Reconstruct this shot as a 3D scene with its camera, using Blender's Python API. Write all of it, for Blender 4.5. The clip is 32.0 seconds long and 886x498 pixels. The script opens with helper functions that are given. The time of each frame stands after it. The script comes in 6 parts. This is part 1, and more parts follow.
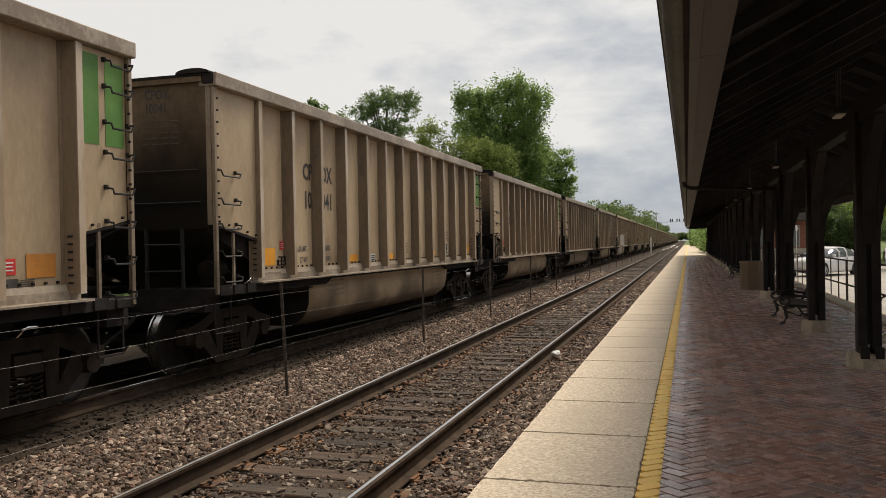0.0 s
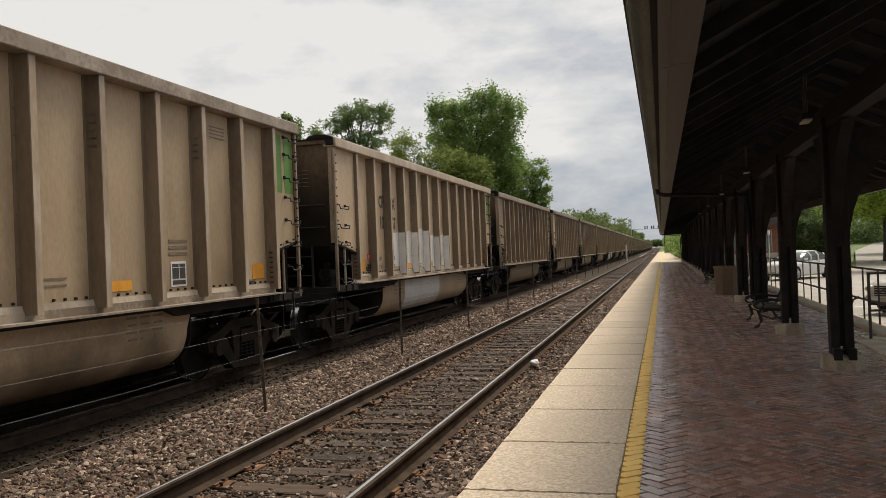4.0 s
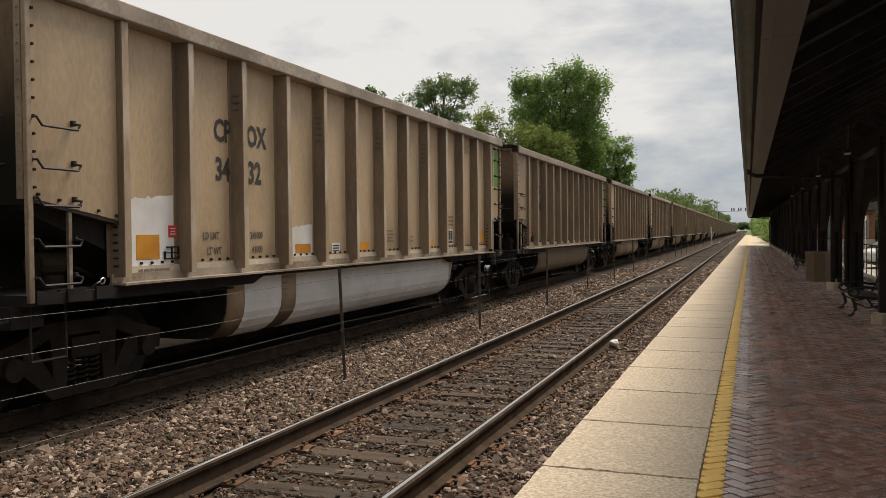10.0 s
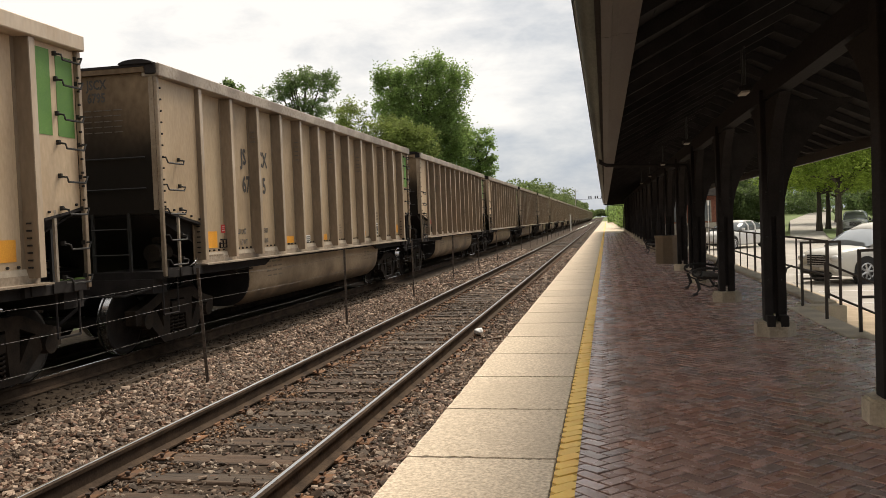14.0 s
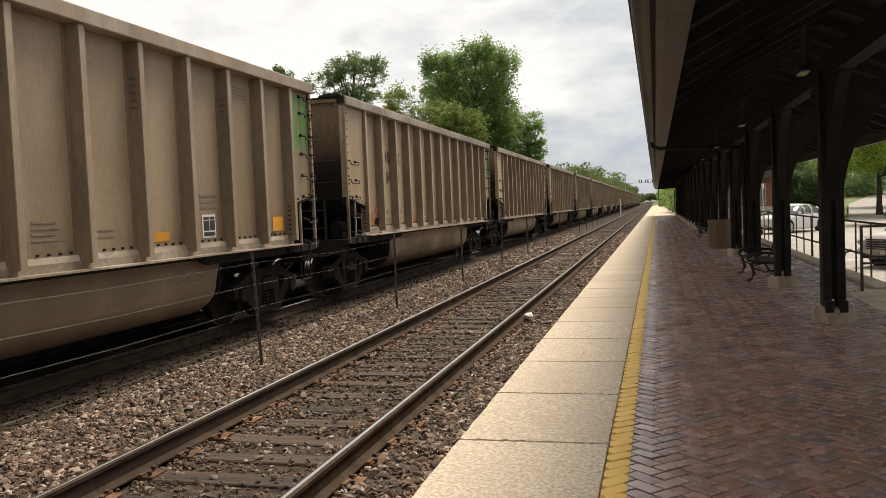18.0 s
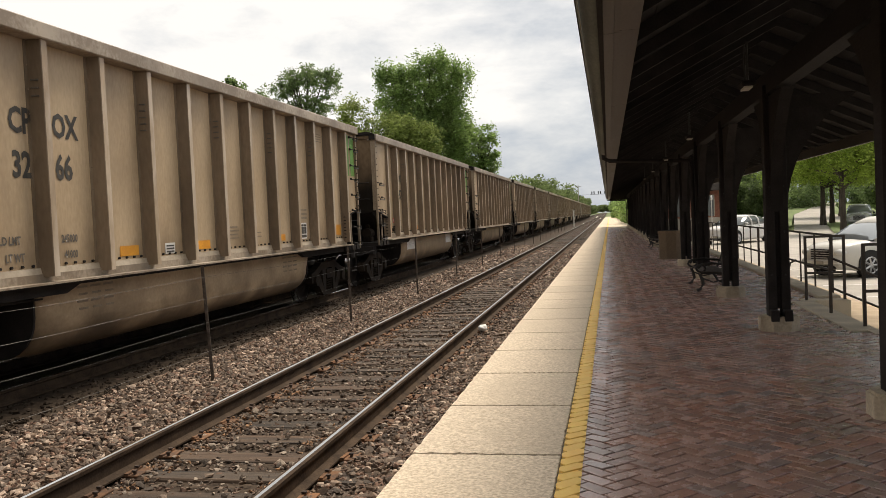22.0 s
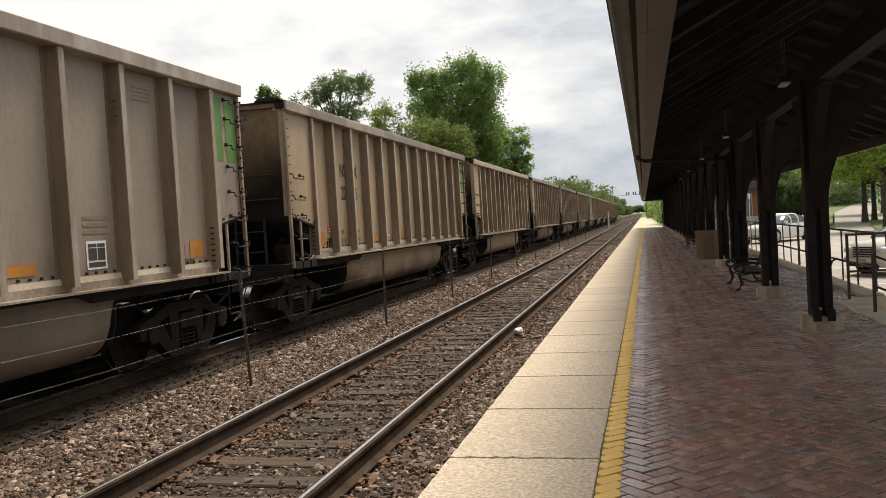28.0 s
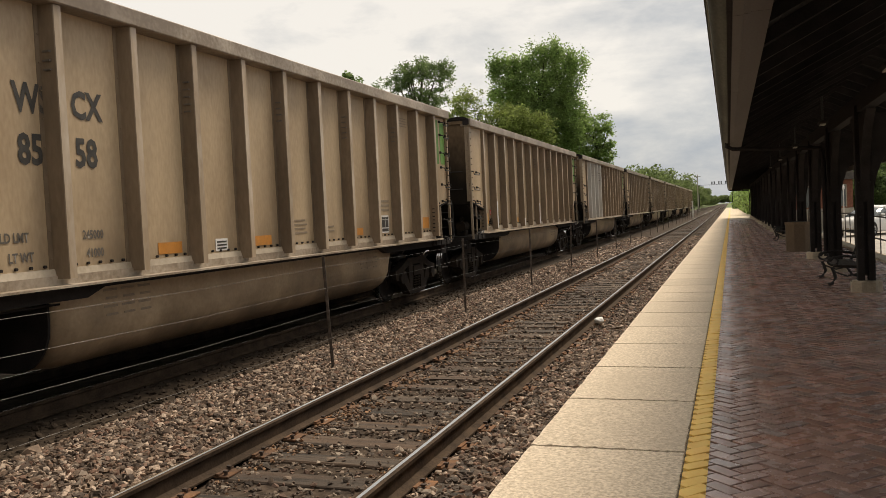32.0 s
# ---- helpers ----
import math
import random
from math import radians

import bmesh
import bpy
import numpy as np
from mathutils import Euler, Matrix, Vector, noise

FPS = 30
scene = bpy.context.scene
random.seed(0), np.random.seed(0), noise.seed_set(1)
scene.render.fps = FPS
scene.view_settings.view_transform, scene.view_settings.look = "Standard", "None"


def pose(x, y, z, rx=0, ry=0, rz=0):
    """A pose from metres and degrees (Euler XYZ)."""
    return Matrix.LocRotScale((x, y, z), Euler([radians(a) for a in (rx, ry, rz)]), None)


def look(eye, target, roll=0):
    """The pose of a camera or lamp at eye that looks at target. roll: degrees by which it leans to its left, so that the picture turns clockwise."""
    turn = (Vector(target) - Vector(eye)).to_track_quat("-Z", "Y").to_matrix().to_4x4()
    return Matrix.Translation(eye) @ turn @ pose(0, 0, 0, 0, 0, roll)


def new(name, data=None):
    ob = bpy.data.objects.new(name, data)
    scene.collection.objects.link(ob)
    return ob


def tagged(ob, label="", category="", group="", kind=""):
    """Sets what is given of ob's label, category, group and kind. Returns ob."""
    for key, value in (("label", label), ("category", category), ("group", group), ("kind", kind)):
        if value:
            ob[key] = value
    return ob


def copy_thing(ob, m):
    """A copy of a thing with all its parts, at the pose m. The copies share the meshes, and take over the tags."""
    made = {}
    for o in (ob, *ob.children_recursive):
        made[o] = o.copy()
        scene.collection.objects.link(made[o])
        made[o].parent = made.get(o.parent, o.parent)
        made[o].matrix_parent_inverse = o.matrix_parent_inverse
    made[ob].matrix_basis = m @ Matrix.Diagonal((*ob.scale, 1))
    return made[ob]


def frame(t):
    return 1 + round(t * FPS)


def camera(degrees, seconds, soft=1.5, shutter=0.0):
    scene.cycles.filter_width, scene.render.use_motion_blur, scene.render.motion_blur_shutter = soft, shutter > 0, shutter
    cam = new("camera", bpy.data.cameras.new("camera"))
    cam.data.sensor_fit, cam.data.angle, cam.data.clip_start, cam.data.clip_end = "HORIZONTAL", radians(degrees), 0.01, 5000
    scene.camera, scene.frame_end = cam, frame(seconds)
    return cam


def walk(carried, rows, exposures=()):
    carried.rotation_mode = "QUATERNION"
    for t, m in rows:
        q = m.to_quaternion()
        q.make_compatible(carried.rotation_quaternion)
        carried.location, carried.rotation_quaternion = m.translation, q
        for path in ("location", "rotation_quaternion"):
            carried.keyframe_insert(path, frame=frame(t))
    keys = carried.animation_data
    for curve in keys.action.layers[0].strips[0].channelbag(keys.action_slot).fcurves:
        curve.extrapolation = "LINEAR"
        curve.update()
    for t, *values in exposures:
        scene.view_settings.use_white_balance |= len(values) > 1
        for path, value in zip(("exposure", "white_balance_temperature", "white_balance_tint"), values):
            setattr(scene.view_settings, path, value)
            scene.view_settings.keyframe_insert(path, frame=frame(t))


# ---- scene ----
cam = camera(56.3, 32.0, soft=0.45)
PATH = [
    (0, (-0.1, 0.023, 1.405), (-0.665, 1.942, 1.394), -1.1),
    (0.5, (-0.103, 0.019, 1.404), (-0.673, 1.936, 1.393), -1.1),
    (1, (-0.101, 0.035, 1.403), (-0.664, 1.954, 1.387), -1.5),
    (1.5, (-0.099, 0.033, 1.404), (-0.651, 1.956, 1.392), -1.9),
    (2, (-0.087, 0.016, 1.413), (-0.611, 1.946, 1.413), -2.4),
    (2.5, (-0.086, 0.017, 1.407), (-0.598, 1.951, 1.415), -2.3),
    (4.5, (-0.093, 0.018, 1.404), (-0.603, 1.952, 1.419), -2.3),
    (5, (-0.083, 0.004, 1.412), (-0.594, 1.937, 1.422), -2.3),
    (5.5, (-0.086, 0.001, 1.408), (-0.597, 1.935, 1.413), -2.2),
    (6, (-0.094, 0.011, 1.406), (-0.606, 1.944, 1.41), -2.0),
    (6.5, (-0.09, 0.026, 1.408), (-0.593, 1.961, 1.414), -2.3),
    (7, (-0.081, 0.008, 1.41), (-0.576, 1.945, 1.423), -2.5),
    (7.5, (-0.074, 0.008, 1.414), (-0.561, 1.947, 1.432), -2.4),
    (8, (-0.073, 0.003, 1.411), (-0.532, 1.949, 1.43), -1.7),
    (8.5, (-0.078, 0.006, 1.412), (-0.516, 1.958, 1.426), -1.2),
    (9, (-0.094, 0.013, 1.398), (-0.58, 1.953, 1.403), -1.1),
    (9.5, (-0.137, 0.045, 1.391), (-0.749, 1.949, 1.377), -0.9),
    (10, (-0.14, 0.052, 1.387), (-0.832, 1.928, 1.348), -0.6),
    (10.5, (-0.125, 0.049, 1.384), (-0.798, 1.931, 1.325), -0.6),
    (11, (-0.107, 0.02, 1.391), (-0.715, 1.924, 1.317), -0.8),
    (11.5, (-0.102, 0.02, 1.395), (-0.598, 1.956, 1.302), -0.7),
    (12, (-0.098, 0.033, 1.395), (-0.508, 1.988, 1.301), -1.1),
    (12.5, (-0.087, 0.041, 1.399), (-0.473, 2.002, 1.32), -1.6),
    (13, (-0.083, 0.04, 1.397), (-0.458, 2.003, 1.329), -1.7),
    (13.5, (-0.079, 0.036, 1.397), (-0.448, 2.0, 1.33), -2.0),
    (14, (-0.078, 0.036, 1.4), (-0.464, 1.998, 1.336), -2.2),
    (14.5, (-0.073, 0.036, 1.4), (-0.482, 1.993, 1.329), -2.4),
    (16.5, (-0.088, 0.041, 1.392), (-0.592, 1.973, 1.295), -2.5),
    (17, (-0.095, 0.037, 1.394), (-0.617, 1.965, 1.295), -2.2),
    (17.5, (-0.097, 0.026, 1.394), (-0.619, 1.955, 1.297), -2.2),
    (18, (-0.099, 0.017, 1.399), (-0.599, 1.951, 1.303), -2.4),
    (18.5, (-0.096, 0.023, 1.399), (-0.567, 1.965, 1.304), -2.6),
    (19, (-0.092, 0.03, 1.399), (-0.546, 1.976, 1.301), -2.7),
    (19.5, (-0.097, 0.029, 1.398), (-0.535, 1.978, 1.298), -2.5),
    (20, (-0.085, 0.023, 1.403), (-0.495, 1.979, 1.315), -2.2),
    (20.5, (-0.094, 0.029, 1.4), (-0.495, 1.987, 1.32), -2.1),
    (21, (-0.08, 0.021, 1.407), (-0.486, 1.977, 1.328), -2.8),
    (21.5, (-0.075, 0.022, 1.407), (-0.461, 1.983, 1.332), -2.8),
    (22, (-0.079, 0.022, 1.406), (-0.473, 1.982, 1.334), -2.6),
    (22.5, (-0.08, 0.009, 1.408), (-0.494, 1.965, 1.332), -2.6),
    (23, (-0.082, 0.012, 1.404), (-0.514, 1.963, 1.326), -2.9),
    (23.5, (-0.086, 0.022, 1.404), (-0.529, 1.971, 1.327), -3.1),
    (24, (-0.081, 0.026, 1.406), (-0.522, 1.975, 1.329), -3.3),
    (24.5, (-0.075, 0.025, 1.407), (-0.512, 1.975, 1.33), -3.2),
    (25, (-0.08, 0.031, 1.403), (-0.527, 1.979, 1.329), -3.2),
    (25.5, (-0.078, 0.03, 1.407), (-0.532, 1.977, 1.343), -3.5),
    (27.5, (-0.08, 0.02, 1.409), (-0.542, 1.965, 1.349), -3.6),
    (28, (-0.083, 0.031, 1.405), (-0.557, 1.973, 1.346), -3.5),
    (28.5, (-0.084, 0.026, 1.408), (-0.565, 1.966, 1.353), -3.4),
    (29, (-0.09, 0.025, 1.409), (-0.579, 1.964, 1.361), -3.2),
    (29.5, (-0.096, 0.033, 1.411), (-0.609, 1.966, 1.368), -2.9),
    (30, (-0.109, 0.036, 1.404), (-0.673, 1.954, 1.366), -2.6),
    (30.5, (-0.11, 0.034, 1.402), (-0.716, 1.94, 1.353), -2.8),
    (31, (-0.119, 0.041, 1.399), (-0.75, 1.938, 1.338), -2.7),
    (31.5, (-0.123, 0.034, 1.4), (-0.774, 1.924, 1.334), -2.7),
    (32, (-0.121, 0.026, 1.401), (-0.777, 1.914, 1.321), -2.7),
]
walk(cam, [(t, look(eye, target, roll)) for t, eye, target, roll in PATH], exposures=((0, 0.25, 6850, 11), (9, 0.25, 6850, 11), (11, 0.22, 7000, 11), (12, 0.58, 7000, 11), (25, 0.58, 6950, 11), (29, 0.56, 6850, 11), (31, 0.39, 7250, 11), (32, 0.38, 7300, 11)))

# ---- daylight: overcast, thin cloud ----
SUN_UP, SUN_ROUND = radians(58), radians(18)
world = bpy.data.worlds.new("overcast_sky")
scene.world = world
world.use_nodes = True
wn, wl = world.node_tree.nodes, world.node_tree.links
wn.clear()


def wnode(kind, **values):
    n = wn.new(kind)
    for k, v in values.items():
        n.inputs[k].default_value = v
    return n


def sky():
    out = wn.new("ShaderNodeOutputWorld")
    bg = wn.new("ShaderNodeBackground")
    air = wn.new("ShaderNodeTexSky")
    air.sky_type, air.sun_disc, air.sun_elevation, air.sun_rotation = "NISHITA", False, SUN_UP, SUN_ROUND
    thin = wn.new("ShaderNodeVectorMath")
    thin.operation = "SCALE"
    thin.inputs["Scale"].default_value = 0.10
    wl.new(air.outputs[0], thin.inputs[0])
    way = wn.new("ShaderNodeTexCoord")
    # heaps of cloud, flattened towards the horizon, with a finer torn layer over them
    flat = wn.new("ShaderNodeMapping")
    flat.inputs["Scale"].default_value = (1.0, 1.0, 2.6)
    flat.inputs["Location"].default_value = SKY_SHIFT
    wl.new(way.outputs["Generated"], flat.inputs["Vector"])
    big = wnode("ShaderNodeTexNoise", Scale=2.3, Detail=3.0, Roughness=0.5, Distortion=0.0)
    torn = wnode("ShaderNodeTexNoise", Scale=7.0, Detail=8.0, Roughness=0.6, Distortion=0.1)
    for n in (big, torn):
        wl.new(flat.outputs[0], n.inputs["Vector"])
    share = wn.new("ShaderNodeMix")
    share.inputs[0].default_value = 0.42
    wl.new(big.outputs["Fac"], share.inputs[2])
    wl.new(torn.outputs["Fac"], share.inputs[3])
    # thinner cloud, and so a brighter sky, towards one side
    side = wn.new("ShaderNodeVectorMath")
    side.operation = "DOT_PRODUCT"
    side.inputs[1].default_value = (-0.20, -0.07, 0.44)
    wl.new(way.outputs["Generated"], side.inputs[0])
    total = wn.new("ShaderNodeMath")
    total.operation = "ADD"
    wl.new(share.outputs[0], total.inputs[0])
    wl.new(side.outputs["Value"], total.inputs[1])
    ramp = wn.new("ShaderNodeValToRGB")
    e = ramp.color_ramp.elements
    e[0].position, e[0].color = 0.39, CLOUD_DARK
    e[1].position, e[1].color = 0.61, CLOUD_BRIGHT
    mid = ramp.color_ramp.elements.new(0.49)
    mid.color = CLOUD_MID
    wl.new(total.outputs[0], ramp.inputs[0])
    mix = wn.new("ShaderNodeMix")
    mix.data_type = "RGBA"
    mix.inputs[0].default_value = 0.94
    wl.new(thin.outputs[0], mix.inputs[6])
    wl.new(ramp.outputs[0], mix.inputs[7])
    wl.new(mix.outputs[2], bg.inputs[0])
    # cloud lit from the front: the sky behind is duller
    apart = wn.new("ShaderNodeSeparateXYZ")
    wl.new(way.outputs["Generated"], apart.inputs[0])
    glow = wn.new("ShaderNodeMapRange")
    glow.interpolation_type = "SMOOTHSTEP"
    glow.inputs["From Min"].default_value, glow.inputs["From Max"].default_value = -1.0, 0.5
    glow.inputs["To Min"].default_value, glow.inputs["To Max"].default_value = 0.56 * SKY_STRENGTH, SKY_STRENGTH
    wl.new(apart.outputs[1], glow.inputs["Value"])
    wl.new(glow.outputs[0], bg.inputs[1])
    wl.new(bg.outputs[0], out.inputs[0])


SKY_SHIFT = (0.3, 0.1, 0.4)
CLOUD_DARK, CLOUD_MID, CLOUD_BRIGHT = (0.275, 0.325, 0.405, 1), (0.445, 0.475, 0.515, 1), (0.685, 0.69, 0.69, 1)
SKY_STRENGTH = 1.0
sky()
sun = new("sun", bpy.data.lights.new("sun", "SUN"))
sun.data.energy, sun.data.angle, sun.data.color = 2.8, radians(24), (1.0, 0.93, 0.82)
sun.matrix_world = look((0.22 * 60, 0.50 * 60, 0.84 * 60), (0, 0, 0))


# ---- materials ----
def surface(name, dark, light, scale=6.0, rough=0.7, bump=0.15, metal=0.0, fine=60.0, vary=0.12, island=False, rough_range=0.12, stain=None, stain_scale=1.2, stretch=(1, 1, 1), spec=0.5, palette=(), edge=(0.36, 0.64), low_dark=None):
    """A paint, stone, wood or metal with two scales of variation, stains and fine relief."""
    m = bpy.data.materials.new(name)
    m.use_nodes = True
    n, l = m.node_tree.nodes, m.node_tree.links
    b = n["Principled BSDF"]
    tc = n.new("ShaderNodeTexCoord")
    info = n.new("ShaderNodeObjectInfo")
    geo = n.new("ShaderNodeNewGeometry")
    rnd = geo.outputs["Random Per Island"] if island else info.outputs["Random"]
    shift = n.new("ShaderNodeVectorMath")
    shift.operation = "MULTIPLY_ADD"
    shift.inputs[1].default_value = stretch
    times = n.new("ShaderNodeMath")
    times.operation = "MULTIPLY"
    times.inputs[1].default_value = 37.0
    l.new(info.outputs["Random"], times.inputs[0])
    l.new(tc.outputs["Object"], shift.inputs[0])
    l.new(times.outputs[0], shift.inputs[2])
    a = n.new("ShaderNodeTexNoise")
    a.inputs["Scale"].default_value, a.inputs["Detail"].default_value = scale, 5.0
    c = n.new("ShaderNodeTexNoise")
    c.inputs["Scale"].default_value, c.inputs["Detail"].default_value = fine, 3.0
    for t in (a, c):
        l.new(shift.outputs[0], t.inputs["Vector"])
    blend = n.new("ShaderNodeMath")
    blend.operation = "MULTIPLY_ADD"
    blend.inputs[1].default_value = 0.35
    l.new(c.outputs["Fac"], blend.inputs[0])
    part_a = n.new("ShaderNodeMath")
    part_a.operation = "MULTIPLY"
    part_a.inputs[1].default_value = 0.65
    l.new(a.outputs["Fac"], part_a.inputs[0])
    l.new(part_a.outputs[0], blend.inputs[2])
    ramp = n.new("ShaderNodeValToRGB")
    e = ramp.color_ramp.elements
    e[0].position, e[0].color = edge[0], (*dark, 1)
    e[1].position, e[1].color = edge[1], (*light, 1)
    l.new(blend.outputs[0], ramp.inputs[0])
    colour = ramp.outputs[0]
    if palette:
        kinds = n.new("ShaderNodeValToRGB")
        kinds.color_ramp.interpolation = "CONSTANT"
        for k, p in enumerate(palette):
            el = kinds.color_ramp.elements[k] if k < 2 else kinds.color_ramp.elements.new(k / len(palette))
            el.position, el.color = k / len(palette), (*p, 1)
        l.new(rnd, kinds.inputs[0])
        tint = n.new("ShaderNodeMix")
        tint.data_type, tint.blend_type = "RGBA", "MULTIPLY"
        tint.inputs[0].default_value = 1.0
        l.new(kinds.outputs[0], tint.inputs[6])
        l.new(colour, tint.inputs[7])
        colour = tint.outputs[2]
    if stain:
        s = n.new("ShaderNodeTexNoise")
        s.inputs["Scale"].default_value, s.inputs["Detail"].default_value, s.inputs["Roughness"].default_value = stain_scale, 6.0, 0.6
        l.new(shift.outputs[0], s.inputs["Vector"])
        sr = n.new("ShaderNodeValToRGB")
        sr.color_ramp.elements[0].position, sr.color_ramp.elements[1].position = 0.48, 0.68
        sr.color_ramp.elements[0].color, sr.color_ramp.elements[1].color = (0, 0, 0, 1), (stain[3],) * 3 + (1,)
        l.new(s.outputs["Fac"], sr.inputs[0])
        over = n.new("ShaderNodeMix")
        over.data_type = "RGBA"
        over.inputs[7].default_value = (*stain[:3], 1)
        l.new(sr.outputs[0], over.inputs[0])
        l.new(colour, over.inputs[6])
        colour = over.outputs[2]
    if low_dark:
        # a dark coat, thick below and thinning out upwards in clouds
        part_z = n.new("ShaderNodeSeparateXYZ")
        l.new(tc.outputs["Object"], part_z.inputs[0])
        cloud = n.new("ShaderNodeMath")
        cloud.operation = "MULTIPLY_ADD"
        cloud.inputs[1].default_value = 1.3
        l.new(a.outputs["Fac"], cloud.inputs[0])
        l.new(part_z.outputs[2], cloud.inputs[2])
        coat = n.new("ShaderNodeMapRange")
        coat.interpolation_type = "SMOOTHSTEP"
        coat.inputs["From Min"].default_value, coat.inputs["From Max"].default_value = low_dark[3] + 0.65, low_dark[4] + 0.65
        coat.inputs["To Min"].default_value, coat.inputs["To Max"].default_value = low_dark[5], 0.0
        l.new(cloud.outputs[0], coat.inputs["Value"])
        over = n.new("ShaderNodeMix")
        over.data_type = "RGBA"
        over.inputs[7].default_value = (*low_dark[:3], 1)
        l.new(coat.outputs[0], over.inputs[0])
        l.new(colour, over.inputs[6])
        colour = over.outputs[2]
    value = n.new("ShaderNodeMapRange")
    value.inputs["To Min"].default_value, value.inputs["To Max"].default_value = 1 - vary, 1 + vary
    l.new(rnd, value.inputs["Value"])
    hsv = n.new("ShaderNodeHueSaturation")
    l.new(value.outputs[0], hsv.inputs["Value"])
    l.new(colour, hsv.inputs["Color"])
    l.new(hsv.outputs[0], b.inputs["Base Color"])
    rr = n.new("ShaderNodeMapRange")
    rr.inputs["To Min"].default_value, rr.inputs["To Max"].default_value = max(rough - rough_range, 0.03), min(rough + rough_range, 1)
    l.new(a.outputs["Fac"], rr.inputs["Value"])
    l.new(rr.outputs[0], b.inputs["Roughness"])
    b.inputs["Metallic"].default_value = metal
    b.inputs["Specular IOR Level"].default_value = spec
    if bump:
        bp = n.new("ShaderNodeBump")
        bp.inputs["Strength"].default_value, bp.inputs["Distance"].default_value = bump, 0.01
        l.new(blend.outputs[0], bp.inputs["Height"])
        l.new(bp.outputs[0], b.inputs["Normal"])
    return m


def glass(name, colour, rough=0.05):
    m = bpy.data.materials.new(name)
    m.use_nodes = True
    b = m.node_tree.nodes["Principled BSDF"]
    b.inputs["Base Color"].default_value = (*colour, 1)
    b.inputs["Roughness"].default_value = rough
    b.inputs["Specular IOR Level"].default_value = 0.8
    return m


def foliage(name, dark, light):
    m = surface(name, dark, light, scale=0.6, rough=0.55, bump=0, fine=4.0, vary=0.35, island=True, spec=0.3)
    n, l = m.node_tree.nodes, m.node_tree.links
    b = n["Principled BSDF"]
    colour = b.inputs["Base Color"].links[0].from_socket
    tr = n.new("ShaderNodeBsdfTranslucent")
    l.new(colour, tr.inputs["Color"])
    mix = n.new("ShaderNodeMixShader")
    mix.inputs[0].default_value = 0.55
    l.new(b.outputs[0], mix.inputs[1])
    l.new(tr.outputs[0], mix.inputs[2])
    l.new(mix.outputs[0], n["Material Output"].inputs["Surface"])
    return m


tan_paint = surface("weathered_tan_paint", (0.4155, 0.2991, 0.1863), (0.5758, 0.4369, 0.2849), scale=1.3, rough=0.5, bump=0.04, fine=30, vary=0.12, stain=(0.22, 0.155, 0.10, 0.40), stain_scale=0.9, stretch=(1, 1, 0.35), low_dark=(0.05, 0.036, 0.025, 1.2, 1.75, 0.3))
rib_paint = surface("rib_paint", (0.3528, 0.2598, 0.1736), (0.4928, 0.3864, 0.28), scale=2.0, rough=0.45, bump=0.04, fine=25, vary=0.08, stain=(0.70, 0.62, 0.53, 0.6), stain_scale=3.2, stretch=(1, 1, 0.3))
chord_paint = surface("top_chord_metal", (0.2526, 0.1957, 0.1424), (0.4362, 0.3674, 0.2939), scale=1.5, rough=0.45, bump=0.04, fine=20, vary=0.1, stain=(0.17, 0.128, 0.095, 0.7), stain_scale=0.8, stretch=(1, 1, 1), edge=(0.42, 0.58))
brown_tan = surface("brown_faded_paint", (0.2632, 0.1882, 0.1176), (0.3752, 0.28, 0.1848), scale=1.3, rough=0.5, bump=0.04, fine=30, vary=0.08, stain=(0.16, 0.11, 0.072, 0.45), stain_scale=0.9, stretch=(1, 1, 0.35), low_dark=(0.05, 0.036, 0.025, 1.2, 1.75, 0.3))
brown_rib = surface("brown_faded_rib_paint", (0.2632, 0.1926, 0.1322), (0.3808, 0.2968, 0.2128), scale=2.0, rough=0.45, bump=0.04, fine=25, vary=0.08, stain=(0.45, 0.40, 0.33, 0.5), stain_scale=2.2, stretch=(1, 1, 0.3))
pale_tan = surface("pale_dusty_tan_paint", (0.4928, 0.3562, 0.233), (0.672, 0.5152, 0.3528), scale=1.3, rough=0.5, bump=0.04, fine=30, vary=0.06, stain=(0.30, 0.215, 0.14, 0.40), stain_scale=0.9, stretch=(1, 1, 0.35), low_dark=(0.05, 0.036, 0.025, 1.2, 1.75, 0.3))
pale_rib = surface("pale_dusty_rib_paint", (0.4144, 0.308, 0.2128), (0.5824, 0.4648, 0.3416), scale=2.0, rough=0.45, bump=0.04, fine=25, vary=0.06, stain=(0.66, 0.60, 0.52, 0.5), stain_scale=2.2, stretch=(1, 1, 0.3))
grey_tan = surface("grey_taupe_faded_paint", (0.265, 0.212, 0.163), (0.365, 0.305, 0.245), scale=1.3, rough=0.5, bump=0.04, fine=30, vary=0.06, stain=(0.18, 0.14, 0.11, 0.45), stain_scale=0.9, stretch=(1, 1, 0.35), low_dark=(0.05, 0.036, 0.025, 1.2, 1.75, 0.3))
grey_rib = surface("grey_taupe_rib_paint", (0.25, 0.198, 0.152), (0.36, 0.30, 0.24), scale=2.0, rough=0.45, bump=0.04, fine=25, vary=0.06, stain=(0.60, 0.56, 0.51, 0.6), stain_scale=2.2, stretch=(1, 1, 0.3))
# rib paint darkened for dirt and for the shade on the flanks
rib_dirt_shade = surface("dirty_shaded_rib_flank_paint", (0.165, 0.118, 0.075), (0.27, 0.20, 0.135), scale=2.0, rough=0.6, bump=0.04, fine=25, vary=0.10, stain=(0.11, 0.08, 0.055, 0.5), stain_scale=1.6, stretch=(1, 1, 0.3))
